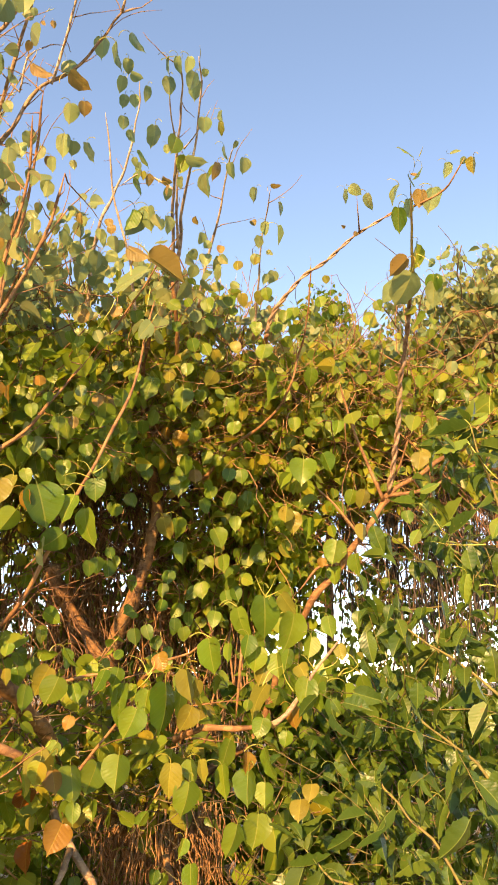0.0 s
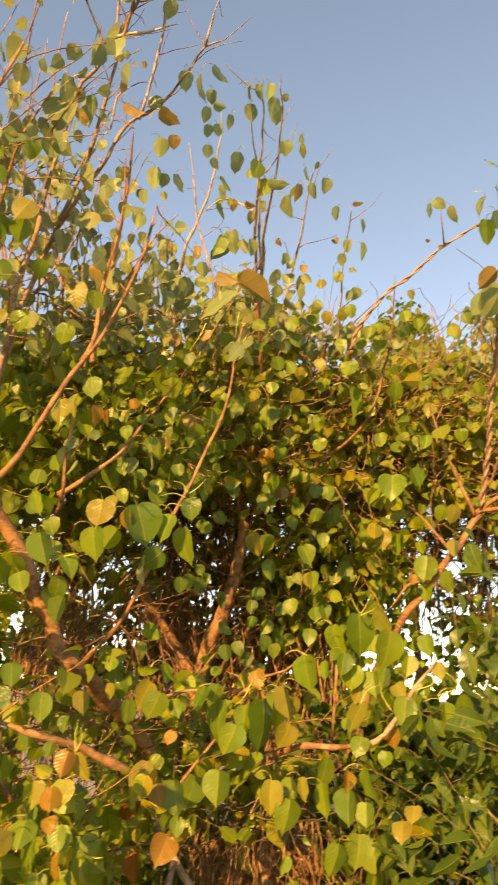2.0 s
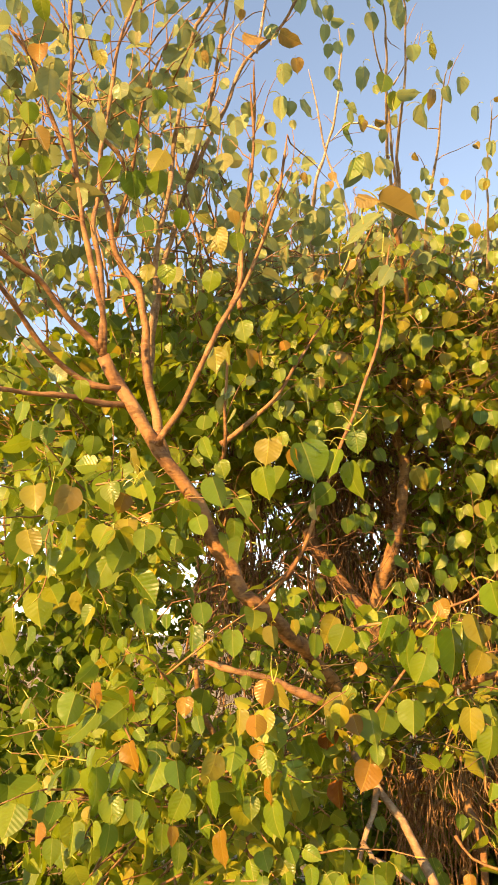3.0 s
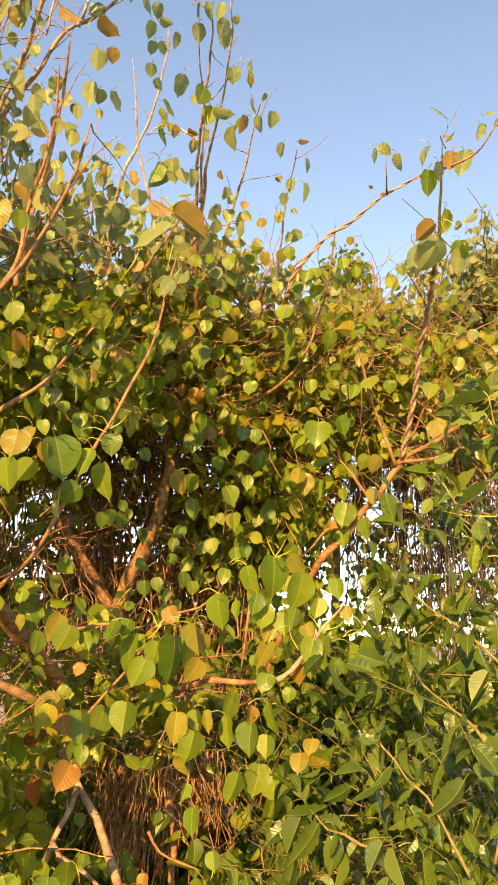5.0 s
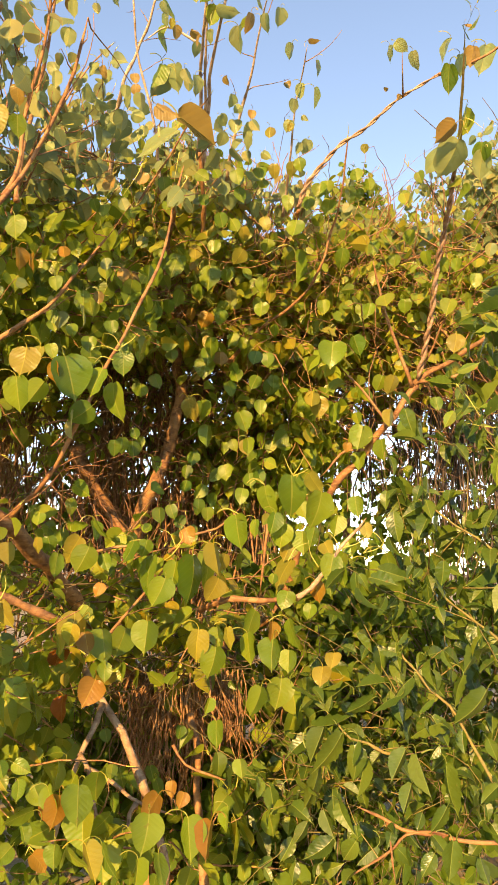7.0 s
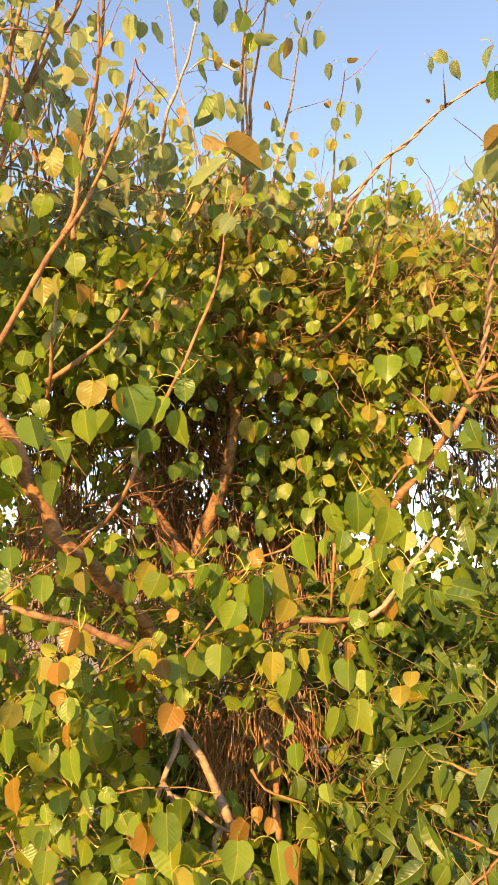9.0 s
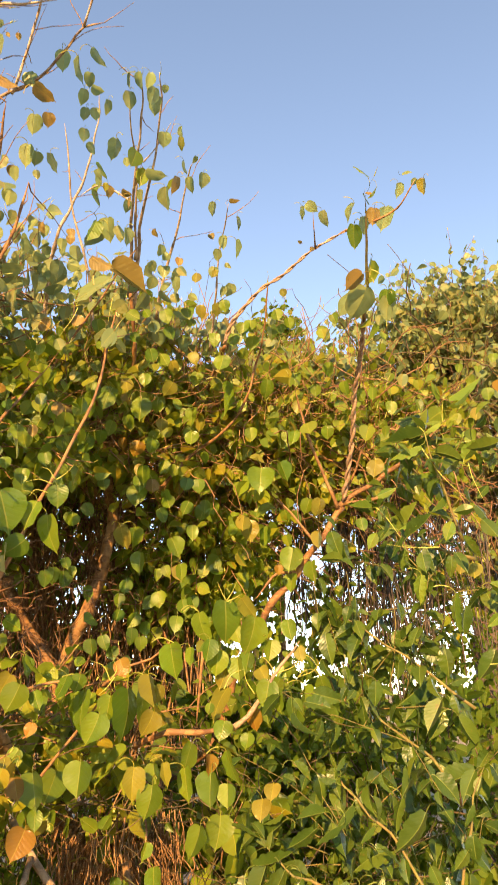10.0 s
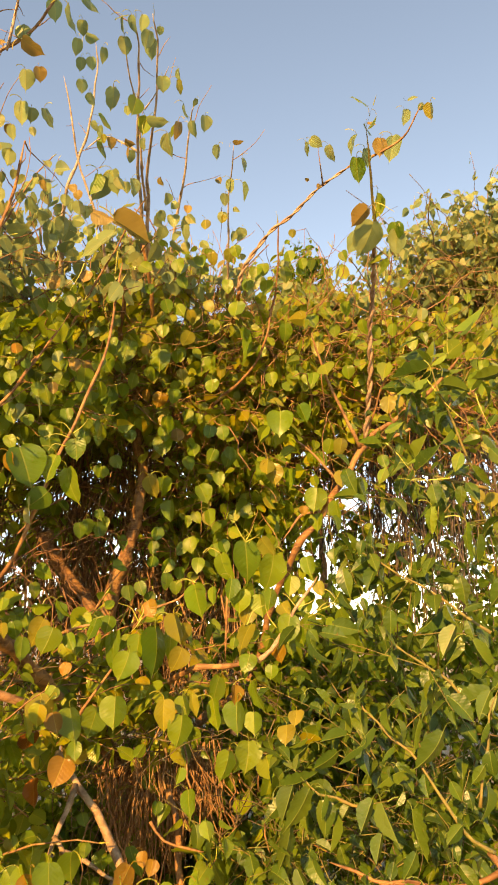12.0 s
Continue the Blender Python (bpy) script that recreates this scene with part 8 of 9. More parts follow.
big_leaf(main_tree, (-0.225, 3.041, 2.724), (-0.258, 3.052, 2.664), FIG_LIME, 0.72)
big_leaf(main_tree, (-0.147, 3.085, 2.903), (-0.125, 3.100, 2.850), FIG_LIME, -0.57)
big_leaf(main_tree, (-0.151, 2.878, 2.898), (-0.183, 2.895, 2.833), FIG_YELLOW, -0.47)
big_leaf(main_tree, (-0.064, 2.938, 2.799), (-0.071, 2.955, 2.733), FIG_LIME, 0.44)
big_leaf(main_tree, (-0.013, 3.083, 2.639), (-0.011, 3.094, 2.584), FIG_LIME, 0.66)
big_leaf(main_tree, (-0.040, 3.146, 2.528), (-0.028, 3.136, 2.462), FIG_GREEN, -0.10)
big_leaf(main_tree, (-0.081, 3.200, 2.435), (-0.110, 3.206, 2.371), FIG_GREEN, 0.08)
big_leaf(main_tree, (-0.061, 3.120, 2.303), (-0.069, 3.127, 2.232), FIG_LIME, -0.16)
big_leaf(main_tree, (-0.010, 3.218, 2.423), (-0.024, 3.219, 2.343), FIG_GREEN, -0.10)
big_leaf(main_tree, (-0.485, 3.211, 2.556), (-0.470, 3.203, 2.495), FIG_GREEN, -0.10)
big_leaf(main_tree, (-0.524, 3.153, 2.649), (-0.491, 3.169, 2.586), FIG_GREEN, 0.55)
big_leaf(main_tree, (-0.432, 3.059, 2.782), (-0.460, 3.072, 2.711), FIG_LIME, -0.64)
big_leaf(main_tree, (-0.364, 3.046, 2.808), (-0.352, 3.065, 2.736), FIG_LIME, 0.40)
big_leaf(main_tree, (-0.587, 3.088, 2.596), (-0.595, 3.098, 2.536), FIG_GREEN, -0.54)
big_leaf(left_tree, (-0.659, 2.303, 2.472), (-0.658, 2.315, 2.419), FIG_LIME, -0.49)
big_leaf(left_tree, (-0.614, 2.332, 2.481), (-0.615, 2.342, 2.436), FIG_BRONZE, -0.25)
big_leaf(left_tree, (-0.680, 2.264, 2.341), (-0.670, 2.260, 2.300), FIG_LIME, -0.10)
big_leaf(left_tree, (-0.645, 2.364, 2.331), (-0.641, 2.358, 2.273), FIG_LIME, -0.10)
big_leaf(left_tree, (-0.529, 2.295, 2.550), (-0.524, 2.295, 2.498), FIG_BRONZE, -0.10)
big_leaf(left_tree, (-0.688, 2.140, 2.554), (-0.679, 2.127, 2.505), FIG_COPPER, -0.10)
big_leaf(left_tree, (-0.726, 2.201, 2.478), (-0.714, 2.198, 2.430), FIG_LIME, -0.10)
big_leaf(left_tree, (-0.690, 2.251, 2.540), (-0.676, 2.239, 2.496), FIG_GREEN, 0.10)
big_leaf(left_tree, (-0.571, 2.213, 2.548), (-0.560, 2.208, 2.503), FIG_DULL_HAZED, 0.10)
big_leaf(left_tree, (-0.579, 2.384, 2.396), (-0.568, 2.384, 2.344), FIG_GREEN, -0.10)
big_leaf(left_tree, (-0.763, 2.319, 2.407), (-0.764, 2.316, 2.354), FIG_LIME, -0.10)
big_leaf(left_tree, (-0.538, 2.397, 2.321), (-0.525, 2.387, 2.274), FIG_GREEN, 0.10)
big_leaf(left_tree, (-0.748, 2.275, 2.275), (-0.732, 2.260, 2.224), FIG_LIME, -0.10)
big_leaf(side_tree, (-0.549, 1.585, 1.330), (-0.531, 1.572, 1.277), FIG_LIME, -0.41)
big_leaf(side_tree, (-0.601, 1.571, 1.347), (-0.595, 1.550, 1.295), FIG_LIME, -0.10)
big_leaf(side_tree, (-0.612, 1.624, 1.253), (-0.599, 1.594, 1.170), FIG_LIME, 0.29)
big_leaf(side_tree, (-0.682, 1.626, 1.338), (-0.680, 1.594, 1.246), FIG_LIME, 1.03)
big_leaf(side_tree, (-0.614, 1.565, 1.161), (-0.594, 1.535, 1.130), FIG_LIME, 0.10)
big_leaf(side_tree, (-0.645, 1.571, 1.140), (-0.632, 1.558, 1.103), FIG_LIME, 0.23)
big_leaf(side_tree, (-0.569, 1.573, 1.120), (-0.557, 1.554, 1.076), FIG_LIME, 0.76)
big_leaf(side_tree, (-0.514, 1.568, 1.134), (-0.505, 1.552, 1.097), FIG_GREEN, 0.51)
big_leaf(side_tree, (-0.485, 1.575, 1.125), (-0.458, 1.563, 1.087), FIG_LIME, -0.30)
big_leaf(side_tree, (-0.466, 1.624, 1.083), (-0.451, 1.605, 1.039), FIG_COPPER, -0.49)
big_leaf(side_tree, (-0.483, 1.578, 1.076), (-0.536, 1.547, 1.060), FIG_LIME, -1.21)
big_leaf(side_tree, (-0.620, 1.524, 1.068), (-0.615, 1.494, 1.013), FIG_LIME, -0.49)
big_leaf(side_tree, (-0.583, 1.532, 1.103), (-0.571, 1.512, 1.058), FIG_LIME, 0.80)
big_leaf(side_tree, (-0.506, 1.531, 1.024), (-0.529, 1.506, 0.997), FIG_LIME, -0.54)
big_leaf(side_tree, (-0.478, 1.579, 0.995), (-0.440, 1.572, 0.970), FIG_COPPER, -0.55)
big_leaf(side_tree, (-0.530, 1.579, 1.165), (-0.494, 1.567, 1.150), FIG_LIME, -0.10)
big_leaf(side_tree, (-0.559, 1.575, 1.168), (-0.544, 1.565, 1.136), FIG_GREEN, -0.56)
big_leaf(side_tree, (-0.651, 1.585, 1.084), (-0.647, 1.569, 1.052), FIG_GREEN, -0.39)
big_leaf(side_tree, (-0.598, 1.512, 1.129), (-0.594, 1.491, 1.110), FIG_GREEN, 0.10)
big_leaf(side_tree, (-0.513, 1.607, 1.038), (-0.494, 1.592, 1.002), FIG_GREEN, 0.66)
big_leaf(mulberry, (0.339, 1.865, 1.318), (0.281, 1.860, 1.279), MULBERRY_LEAF, 0.87)
big_leaf(mulberry, (0.272, 1.874, 1.303), (0.204, 1.872, 1.289), MULBERRY_LEAF, -1.08)
big_leaf(mulberry, (0.301, 1.829, 1.280), (0.235, 1.828, 1.264), MULBERRY_LEAF, 1.18)
big_leaf(mulberry, (0.247, 1.895, 1.261), (0.192, 1.885, 1.218), MULBERRY_LEAF, -0.98)
big_leaf(mulberry, (0.444, 1.794, 1.337), (0.403, 1.785, 1.279), MULBERRY_LEAF, 0.96)
big_leaf(mulberry, (0.494, 1.782, 1.307), (0.450, 1.764, 1.220), MULBERRY_LEAF, -0.99)
big_leaf(mulberry, (0.428, 1.847, 1.219), (0.333, 1.856, 1.223), MULBERRY_LEAF, 1.09)
big_leaf(mulberry, (0.538, 1.897, 1.405), (0.459, 1.898, 1.343), MULBERRY_LEAF, -0.96)
big_leaf(mulberry, (0.129, 1.895, 1.193), (0.096, 1.865, 1.113), MULBERRY_LEAF, -0.97)
big_leaf(mulberry, (0.163, 1.815, 1.193), (0.118, 1.784, 1.110), MULBERRY_LEAF, -1.05)
big_leaf(mulberry, (0.174, 1.940, 1.273), (0.110, 1.924, 1.215), MULBERRY_LEAF, -1.10)
big_leaf(mulberry, (0.173, 1.930, 1.295), (0.124, 1.922, 1.265), MULBERRY_LEAF, 1.19)
big_leaf(mulberry, (0.050, 1.892, 1.284), (0.112, 1.878, 1.273), MULBERRY_LEAF, -1.23)
big_leaf(mulberry, (0.097, 1.883, 1.194), (0.183, 1.861, 1.185), MULBERRY_LEAF, 1.24)
big_leaf(mulberry, (0.114, 1.860, 1.111), (0.102, 1.821, 1.025), MULBERRY_LEAF, -1.19)
big_leaf(mulberry, (0.054, 1.849, 1.080), (0.094, 1.824, 1.037), MULBERRY_LEAF, 1.24)
big_leaf(mulberry, (0.315, 1.832, 1.159), (0.280, 1.810, 1.094), MULBERRY_LEAF, -0.86)
big_leaf(mulberry, (0.226, 1.879, 1.121), (0.203, 1.848, 1.044), MULBERRY_LEAF, 1.13)
big_leaf(mulberry, (0.174, 1.876, 1.062), (0.213, 1.860, 1.044), MULBERRY_LEAF, 0.75)
big_leaf(mulberry, (0.328, 1.778, 1.161), (0.353, 1.738, 1.085), MULBERRY_LEAF, -1.01)
big_leaf(mulberry, (0.404, 1.807, 1.137), (0.383, 1.771, 1.046), MULBERRY_LEAF, 0.97)
big_leaf(mulberry, (0.397, 1.783, 1.050), (0.368, 1.764, 1.000), MULBERRY_LEAF, -0.85)
big_leaf(mulberry, (0.335, 1.868, 1.073), (0.313, 1.845, 1.015), MULBERRY_LEAF, -0.90)
big_leaf(mulberry, (0.120, 1.796, 1.030), (0.142, 1.769, 0.983), MULBERRY_LEAF, -0.74)
big_leaf(mulberry, (0.242, 1.794, 0.959), (0.189, 1.783, 0.934), MULBERRY_LEAF, 0.65)
big_leaf(mulberry, (0.142, 1.802, 0.968), (0.094, 1.777, 0.921), MULBERRY_LEAF, -0.68)
big_leaf(mulberry, (0.311, 1.816, 0.928), (0.283, 1.793, 0.882), MULBERRY_LEAF, 0.97)
big_leaf(mulberry, (0.402, 1.754, 0.989), (0.383, 1.720, 0.922), MULBERRY_LEAF, 0.58)
big_leaf(mulberry, (0.485, 1.745, 1.029), (0.504, 1.714, 0.985), MULBERRY_LEAF, 0.58)
big_leaf(mulberry, (0.444, 1.790, 0.949), (0.542, 1.746, 0.954), MULBERRY_LEAF, -1.27)
big_leaf(mulberry, (0.447, 1.707, 0.972), (0.455, 1.679, 0.930), MULBERRY_LEAF, -0.84)
big_leaf(mulberry, (0.541, 1.709, 1.122), (0.543, 1.693, 1.091), MULBERRY_LEAF, 1.03)
big_leaf(mulberry, (0.548, 1.830, 1.164), (0.554, 1.813, 1.129), MULBERRY_LEAF, -0.53)
big_leaf(mulberry, (0.605, 1.810, 1.234), (0.629, 1.779, 1.183), MULBERRY_LEAF, -0.87)
big_leaf(mulberry, (0.626, 1.793, 1.393), (0.542, 1.802, 1.345), MULBERRY_LEAF, -1.02)
big_leaf(mulberry, (0.572, 1.889, 1.401), (0.603, 1.871, 1.383), MULBERRY_LEAF, -0.38)
big_leaf(mulberry, (0.590, 1.807, 1.444), (0.624, 1.785, 1.427), MULBERRY_LEAF, 0.10)
big_leaf(mulberry, (0.200, 1.853, 1.417), (0.225, 1.838, 1.371), MULBERRY_LEAF, 0.89)
big_leaf(mulberry, (0.520, 1.870, 1.180), (0.530, 1.843, 1.146), MULBERRY_LEAF, -0.10)
big_leaf(mulberry, (0.379, 1.824, 1.276), (0.338, 1.824, 1.259), MULBERRY_LEAF, 0.87)
big_leaf(mulberry, (0.458, 1.892, 1.198), (0.486, 1.869, 1.164), MULBERRY_LEAF, -0.86)
big_leaf(mulberry, (0.385, 1.795, 1.179), (0.357, 1.790, 1.153), MULBERRY_LEAF, 0.53)
big_leaf(mulberry, (0.317, 1.952, 1.390), (0.293, 1.954, 1.421), MULBERRY_LEAF, -1.03)
big_leaf(mulberry, (0.297, 1.827, 1.399), (0.311, 1.823, 1.436), MULBERRY_LEAF, -1.06)
big_leaf(mulberry, (0.304, 1.847, 1.383), (0.335, 1.839, 1.405), MULBERRY_LEAF, 0.94)
big_leaf(mulberry, (0.294, 1.821, 1.379), (0.255, 1.823, 1.392), MULBERRY_LEAF, 0.89)
big_leaf(mulberry, (0.367, 1.909, 1.308), (0.395, 1.892, 1.277), MULBERRY_LEAF, 0.98)
big_leaf(mulberry, (0.497, 1.729, 1.113), (0.456, 1.723, 1.079), MULBERRY_LEAF, -0.78)
big_leaf(mulberry, (0.573, 1.752, 1.230), (0.544, 1.747, 1.194), MULBERRY_LEAF, -0.69)
big_leaf(mulberry, (0.591, 1.736, 1.327), (0.557, 1.736, 1.295), MULBERRY_LEAF, 0.85)
big_leaf(mulberry, (0.620, 1.779, 1.346), (0.639, 1.771, 1.380), MULBERRY_LEAF, 0.77)
big_leaf(mulberry, (0.201, 1.816, 1.177), (0.173, 1.802, 1.136), MULBERRY_LEAF, 0.96)
big_leaf(mulberry, (0.267, 1.895, 1.140), (0.244, 1.882, 1.101), MULBERRY_LEAF, -0.85)
big_leaf(mulberry, (0.135, 1.933, 1.221), (0.099, 1.933, 1.234), MULBERRY_LEAF, -0.92)
big_leaf(mulberry, (0.137, 1.901, 1.223), (0.154, 1.900, 1.257), MULBERRY_LEAF, 0.94)
big_leaf(mulberry, (0.088, 1.878, 0.975), (0.067, 1.856, 0.932), MULBERRY_LEAF, -0.78)
big_leaf(mulberry, (0.206, 1.845, 0.987), (0.185, 1.830, 0.955), MULBERRY_LEAF, -0.59)
big_leaf(mulberry, (0.352, 1.833, 1.019), (0.336, 1.819, 0.986), MULBERRY_LEAF, -0.49)
big_leaf(mulberry, (0.060, 1.824, 0.907), (0.047, 1.804, 0.873), MULBERRY_LEAF, 0.29)
big_leaf(mulberry, (0.593, 1.789, 1.024), (0.604, 1.751, 0.990), MULBERRY_LEAF, -0.10)
big_leaf(mulberry, (0.363, 1.764, 0.958), (0.334, 1.747, 0.917), MULBERRY_LEAF, -0.36)
big_leaf(mulberry, (0.591, 1.959, 1.612), (0.506, 1.966, 1.532), MULBERRY_LEAF, 0.66)
big_leaf(mulberry, (0.528, 1.923, 1.739), (0.597, 1.893, 1.694), MULBERRY_LEAF, -1.07)
big_leaf(mulberry, (0.464, 2.070, 1.634), (0.544, 2.038, 1.641), MULBERRY_LEAF, 0.79)
big_leaf(mulberry, (0.592, 1.929, 1.568), (0.535, 1.925, 1.472), MULBERRY_LEAF, 0.74)
big_leaf(mulberry, (0.504, 2.014, 1.685), (0.458, 2.017, 1.634), MULBERRY_LEAF, -0.68)
big_leaf(mulberry, (0.401, 2.013, 1.753), (0.336, 2.017, 1.686), MULBERRY_LEAF, -1.04)
big_leaf(mulberry, (0.440, 2.070, 1.703), (0.454, 2.057, 1.613), MULBERRY_LEAF, 1.10)
big_leaf(mulberry, (0.621, 1.901, 1.681), (0.630, 1.890, 1.612), MULBERRY_LEAF, -0.46)
big_leaf(mulberry, (0.587, 1.869, 1.934), (0.597, 1.864, 1.871), MULBERRY_LEAF, -0.10)
big_leaf(mulberry, (0.568, 1.880, 1.917), (0.532, 1.890, 1.802), MULBERRY_LEAF, 1.06)
big_leaf(mulberry, (0.519, 1.976, 1.972), (0.560, 1.965, 1.903), MULBERRY_LEAF, -0.92)
big_leaf(mulberry, (0.373, 1.938, 1.769), (0.299, 1.939, 1.791), MULBERRY_LEAF, -1.21)
big_leaf(mulberry, (0.379, 2.053, 1.786), (0.333, 2.049, 1.825), MULBERRY_LEAF, -1.14)
big_leaf(mulberry, (0.388, 1.947, 1.755), (0.418, 1.927, 1.812), MULBERRY_LEAF, 1.14)
big_leaf(mulberry, (0.444, 2.066, 1.540), (0.418, 2.066, 1.576), MULBERRY_LEAF, -1.10)
big_leaf(mulberry, (0.441, 2.024, 1.530), (0.471, 2.012, 1.570), MULBERRY_LEAF, -1.08)
big_leaf(mulberry, (0.496, 1.991, 1.476), (0.526, 1.978, 1.522), MULBERRY_LEAF, -0.92)
big_leaf(mulberry, (0.550, 2.040, 1.443), (0.495, 2.042, 1.408), MULBERRY_LEAF, -0.93)
big_leaf(mulberry, (0.583, 1.964, 1.409), (0.549, 1.961, 1.364), MULBERRY_LEAF, -0.63)
big_leaf(mulberry, (0.452, 1.983, 1.504), (0.400, 1.986, 1.487), MULBERRY_LEAF, 0.89)
big_leaf(mulberry, (0.372, 2.036, 1.470), (0.381, 2.022, 1.417), MULBERRY_LEAF, 0.83)
big_leaf(mulberry, (0.325, 2.018, 1.485), (0.306, 2.009, 1.431), MULBERRY_LEAF, 0.90)
big_leaf(mulberry, (0.547, 1.660, 2.202), (0.460, 1.685, 2.165), MULBERRY_LEAF, -1.27)
big_leaf(mulberry, (0.580, 1.705, 2.207), (0.541, 1.729, 2.140), MULBERRY_LEAF, -1.20)
big_leaf(mulberry, (0.581, 1.737, 2.204), (0.638, 1.698, 2.227), MULBERRY_LEAF, -1.20)
big_leaf(mulberry, (0.554, 1.662, 2.134), (0.609, 1.636, 2.128), MULBERRY_LEAF, -1.15)
big_leaf(mulberry, (0.589, 1.748, 2.104), (0.629, 1.739, 2.051), MULBERRY_LEAF, -0.92)
big_leaf(mulberry, (0.438, 1.767, 2.032), (0.361, 1.776, 2.026), MULBERRY_LEAF, -1.29)
big_leaf(mulberry, (0.477, 1.837, 2.027), (0.518, 1.828, 1.977), MULBERRY_LEAF, -1.18)
big_leaf(mulberry, (0.495, 1.723, 1.944), (0.561, 1.684, 1.978), MULBERRY_LEAF, 1.23)
big_leaf(mulberry, (0.495, 1.821, 1.973), (0.563, 1.774, 2.032), MULBERRY_LEAF, 1.28)
big_leaf(mulberry, (0.574, 1.739, 2.239), (0.594, 1.706, 2.285), MULBERRY_LEAF, 1.14)
big_leaf(mulberry, (0.548, 1.671, 2.210), (0.514, 1.659, 2.251), MULBERRY_LEAF, -1.13)
big_leaf(mulberry, (0.591, 1.713, 2.096), (0.550, 1.727, 2.065), MULBERRY_LEAF, 0.99)
big_leaf(mulberry, (0.611, 1.743, 2.058), (0.575, 1.757, 2.017), MULBERRY_LEAF, 0.93)
big_leaf(mulberry, (0.560, 1.783, 1.933), (0.588, 1.775, 1.878), MULBERRY_LEAF, -0.91)
big_leaf(mulberry, (0.492, 1.759, 1.953), (0.461, 1.769, 1.898), MULBERRY_LEAF, 1.02)
big_leaf(mulberry, (0.575, 1.786, 1.929), (0.619, 1.757, 1.960), MULBERRY_LEAF, -1.12)
big_leaf(mulberry, (0.437, 1.768, 2.035), (0.409, 1.762, 2.063), MULBERRY_LEAF, 1.15)
big_leaf(mulberry, (0.444, 1.779, 2.037), (0.466, 1.758, 2.074), MULBERRY_LEAF, 1.17)
big_leaf(mulberry, (0.524, 1.627, 2.158), (0.445, 1.642, 2.148), MULBERRY_YOUNG_LIT, 1.14)
big_leaf(mulberry, (0.589, 1.650, 2.228), (0.545, 1.662, 2.217), MULBERRY_YOUNG_LIT, 0.85)
big_leaf(mulberry, (0.602, 1.672, 2.241), (0.561, 1.675, 2.254), MULBERRY_YOUNG_LIT, 1.07)
big_leaf(mulberry, (0.618, 1.639, 2.295), (0.684, 1.584, 2.330), MULBERRY_YOUNG_LIT, -1.16)
big_leaf(mulberry, (0.618, 1.605, 2.264), (0.656, 1.575, 2.282), MULBERRY_LEAF, -1.10)
big_leaf(mulberry, (0.589, 1.648, 2.291), (0.560, 1.635, 2.328), MULBERRY_YOUNG_LIT, -1.04)
big_leaf(mulberry, (0.634, 1.632, 2.125), (0.664, 1.597, 2.165), MULBERRY_YOUNG_LIT, 0.61)
big_leaf(mulberry, (0.694, 1.556, 2.142), (0.633, 1.580, 2.115), MULBERRY_LEAF, -1.10)
big_leaf(mulberry, (0.750, 1.649, 2.182), (0.783, 1.616, 2.208), MULBERRY_YOUNG_LIT, -0.80)
big_leaf(mulberry, (0.718, 1.597, 2.156), (0.685, 1.596, 2.180), MULBERRY_YOUNG_LIT, 0.65)
big_leaf(mulberry, (0.729, 1.594, 2.225), (0.722, 1.610, 2.168), MULBERRY_LEAF, -1.02)
big_leaf(mulberry, (0.599, 1.733, 2.120), (0.535, 1.740, 2.133), MULBERRY_YOUNG_LIT, 1.13)
big_leaf(mulberry, (0.595, 1.701, 2.102), (0.573, 1.690, 2.139), MULBERRY_YOUNG_LIT, 0.88)
big_leaf(mulberry, (0.415, 1.673, 2.039), (0.459, 1.652, 2.053), MULBERRY_YOUNG_LIT, -0.66)
big_leaf(mulberry, (0.403, 1.697, 2.015), (0.351, 1.702, 2.011), MULBERRY_YOUNG_LIT, -1.09)
big_leaf(mulberry, (0.538, 1.715, 1.985), (0.480, 1.723, 1.989), MULBERRY_YOUNG_LIT, 1.15)
big_leaf(mulberry, (0.604, 1.689, 1.976), (0.580, 1.676, 1.937), MULBERRY_YOUNG_LIT, -0.10)
big_leaf(mulberry, (0.642, 1.638, 1.998), (0.601, 1.650, 1.988), MULBERRY_LEAF, -0.49)
big_leaf(mulberry, (0.662, 1.668, 2.014), (0.697, 1.656, 1.979), MULBERRY_LEAF, -0.87)
big_leaf(mulberry, (0.657, 1.624, 1.965), (0.673, 1.591, 1.925), MULBERRY_LEAF, -0.10)
big_leaf(mulberry, (0.714, 1.618, 1.976), (0.695, 1.629, 1.936), MULBERRY_YOUNG_LIT, -0.10)
big_leaf(mulberry, (0.616, 1.654, 1.930), (0.632, 1.652, 1.872), MULBERRY_LEAF, 0.95)
big_leaf(mulberry, (0.537, 1.747, 1.909), (0.537, 1.730, 1.855), MULBERRY_LEAF, 0.10)
big_leaf(mulberry, (0.590, 1.683, 1.887), (0.590, 1.685, 1.837), MULBERRY_LEAF, -0.76)
big_leaf(mulberry, (0.507, 1.799, 1.929), (0.481, 1.807, 1.886), MULBERRY_LEAF, 0.59)
big_leaf(mulberry, (0.523, 1.724, 1.847), (0.499, 1.731, 1.784), MULBERRY_YOUNG_LIT, 0.65)
big_leaf(mulberry, (0.608, 1.734, 1.802), (0.582, 1.740, 1.712), MULBERRY_YOUNG_LIT, 1.09)
big_leaf(mulberry, (0.654, 1.792, 1.779), (0.624, 1.799, 1.715), MULBERRY_LEAF, 0.81)
big_leaf(mulberry, (0.673, 1.690, 1.662), (0.650, 1.691, 1.591), MULBERRY_LEAF, -0.78)
big_leaf(mulberry, (0.697, 1.668, 1.607), (0.663, 1.668, 1.526), MULBERRY_YOUNG_LIT, 1.14)
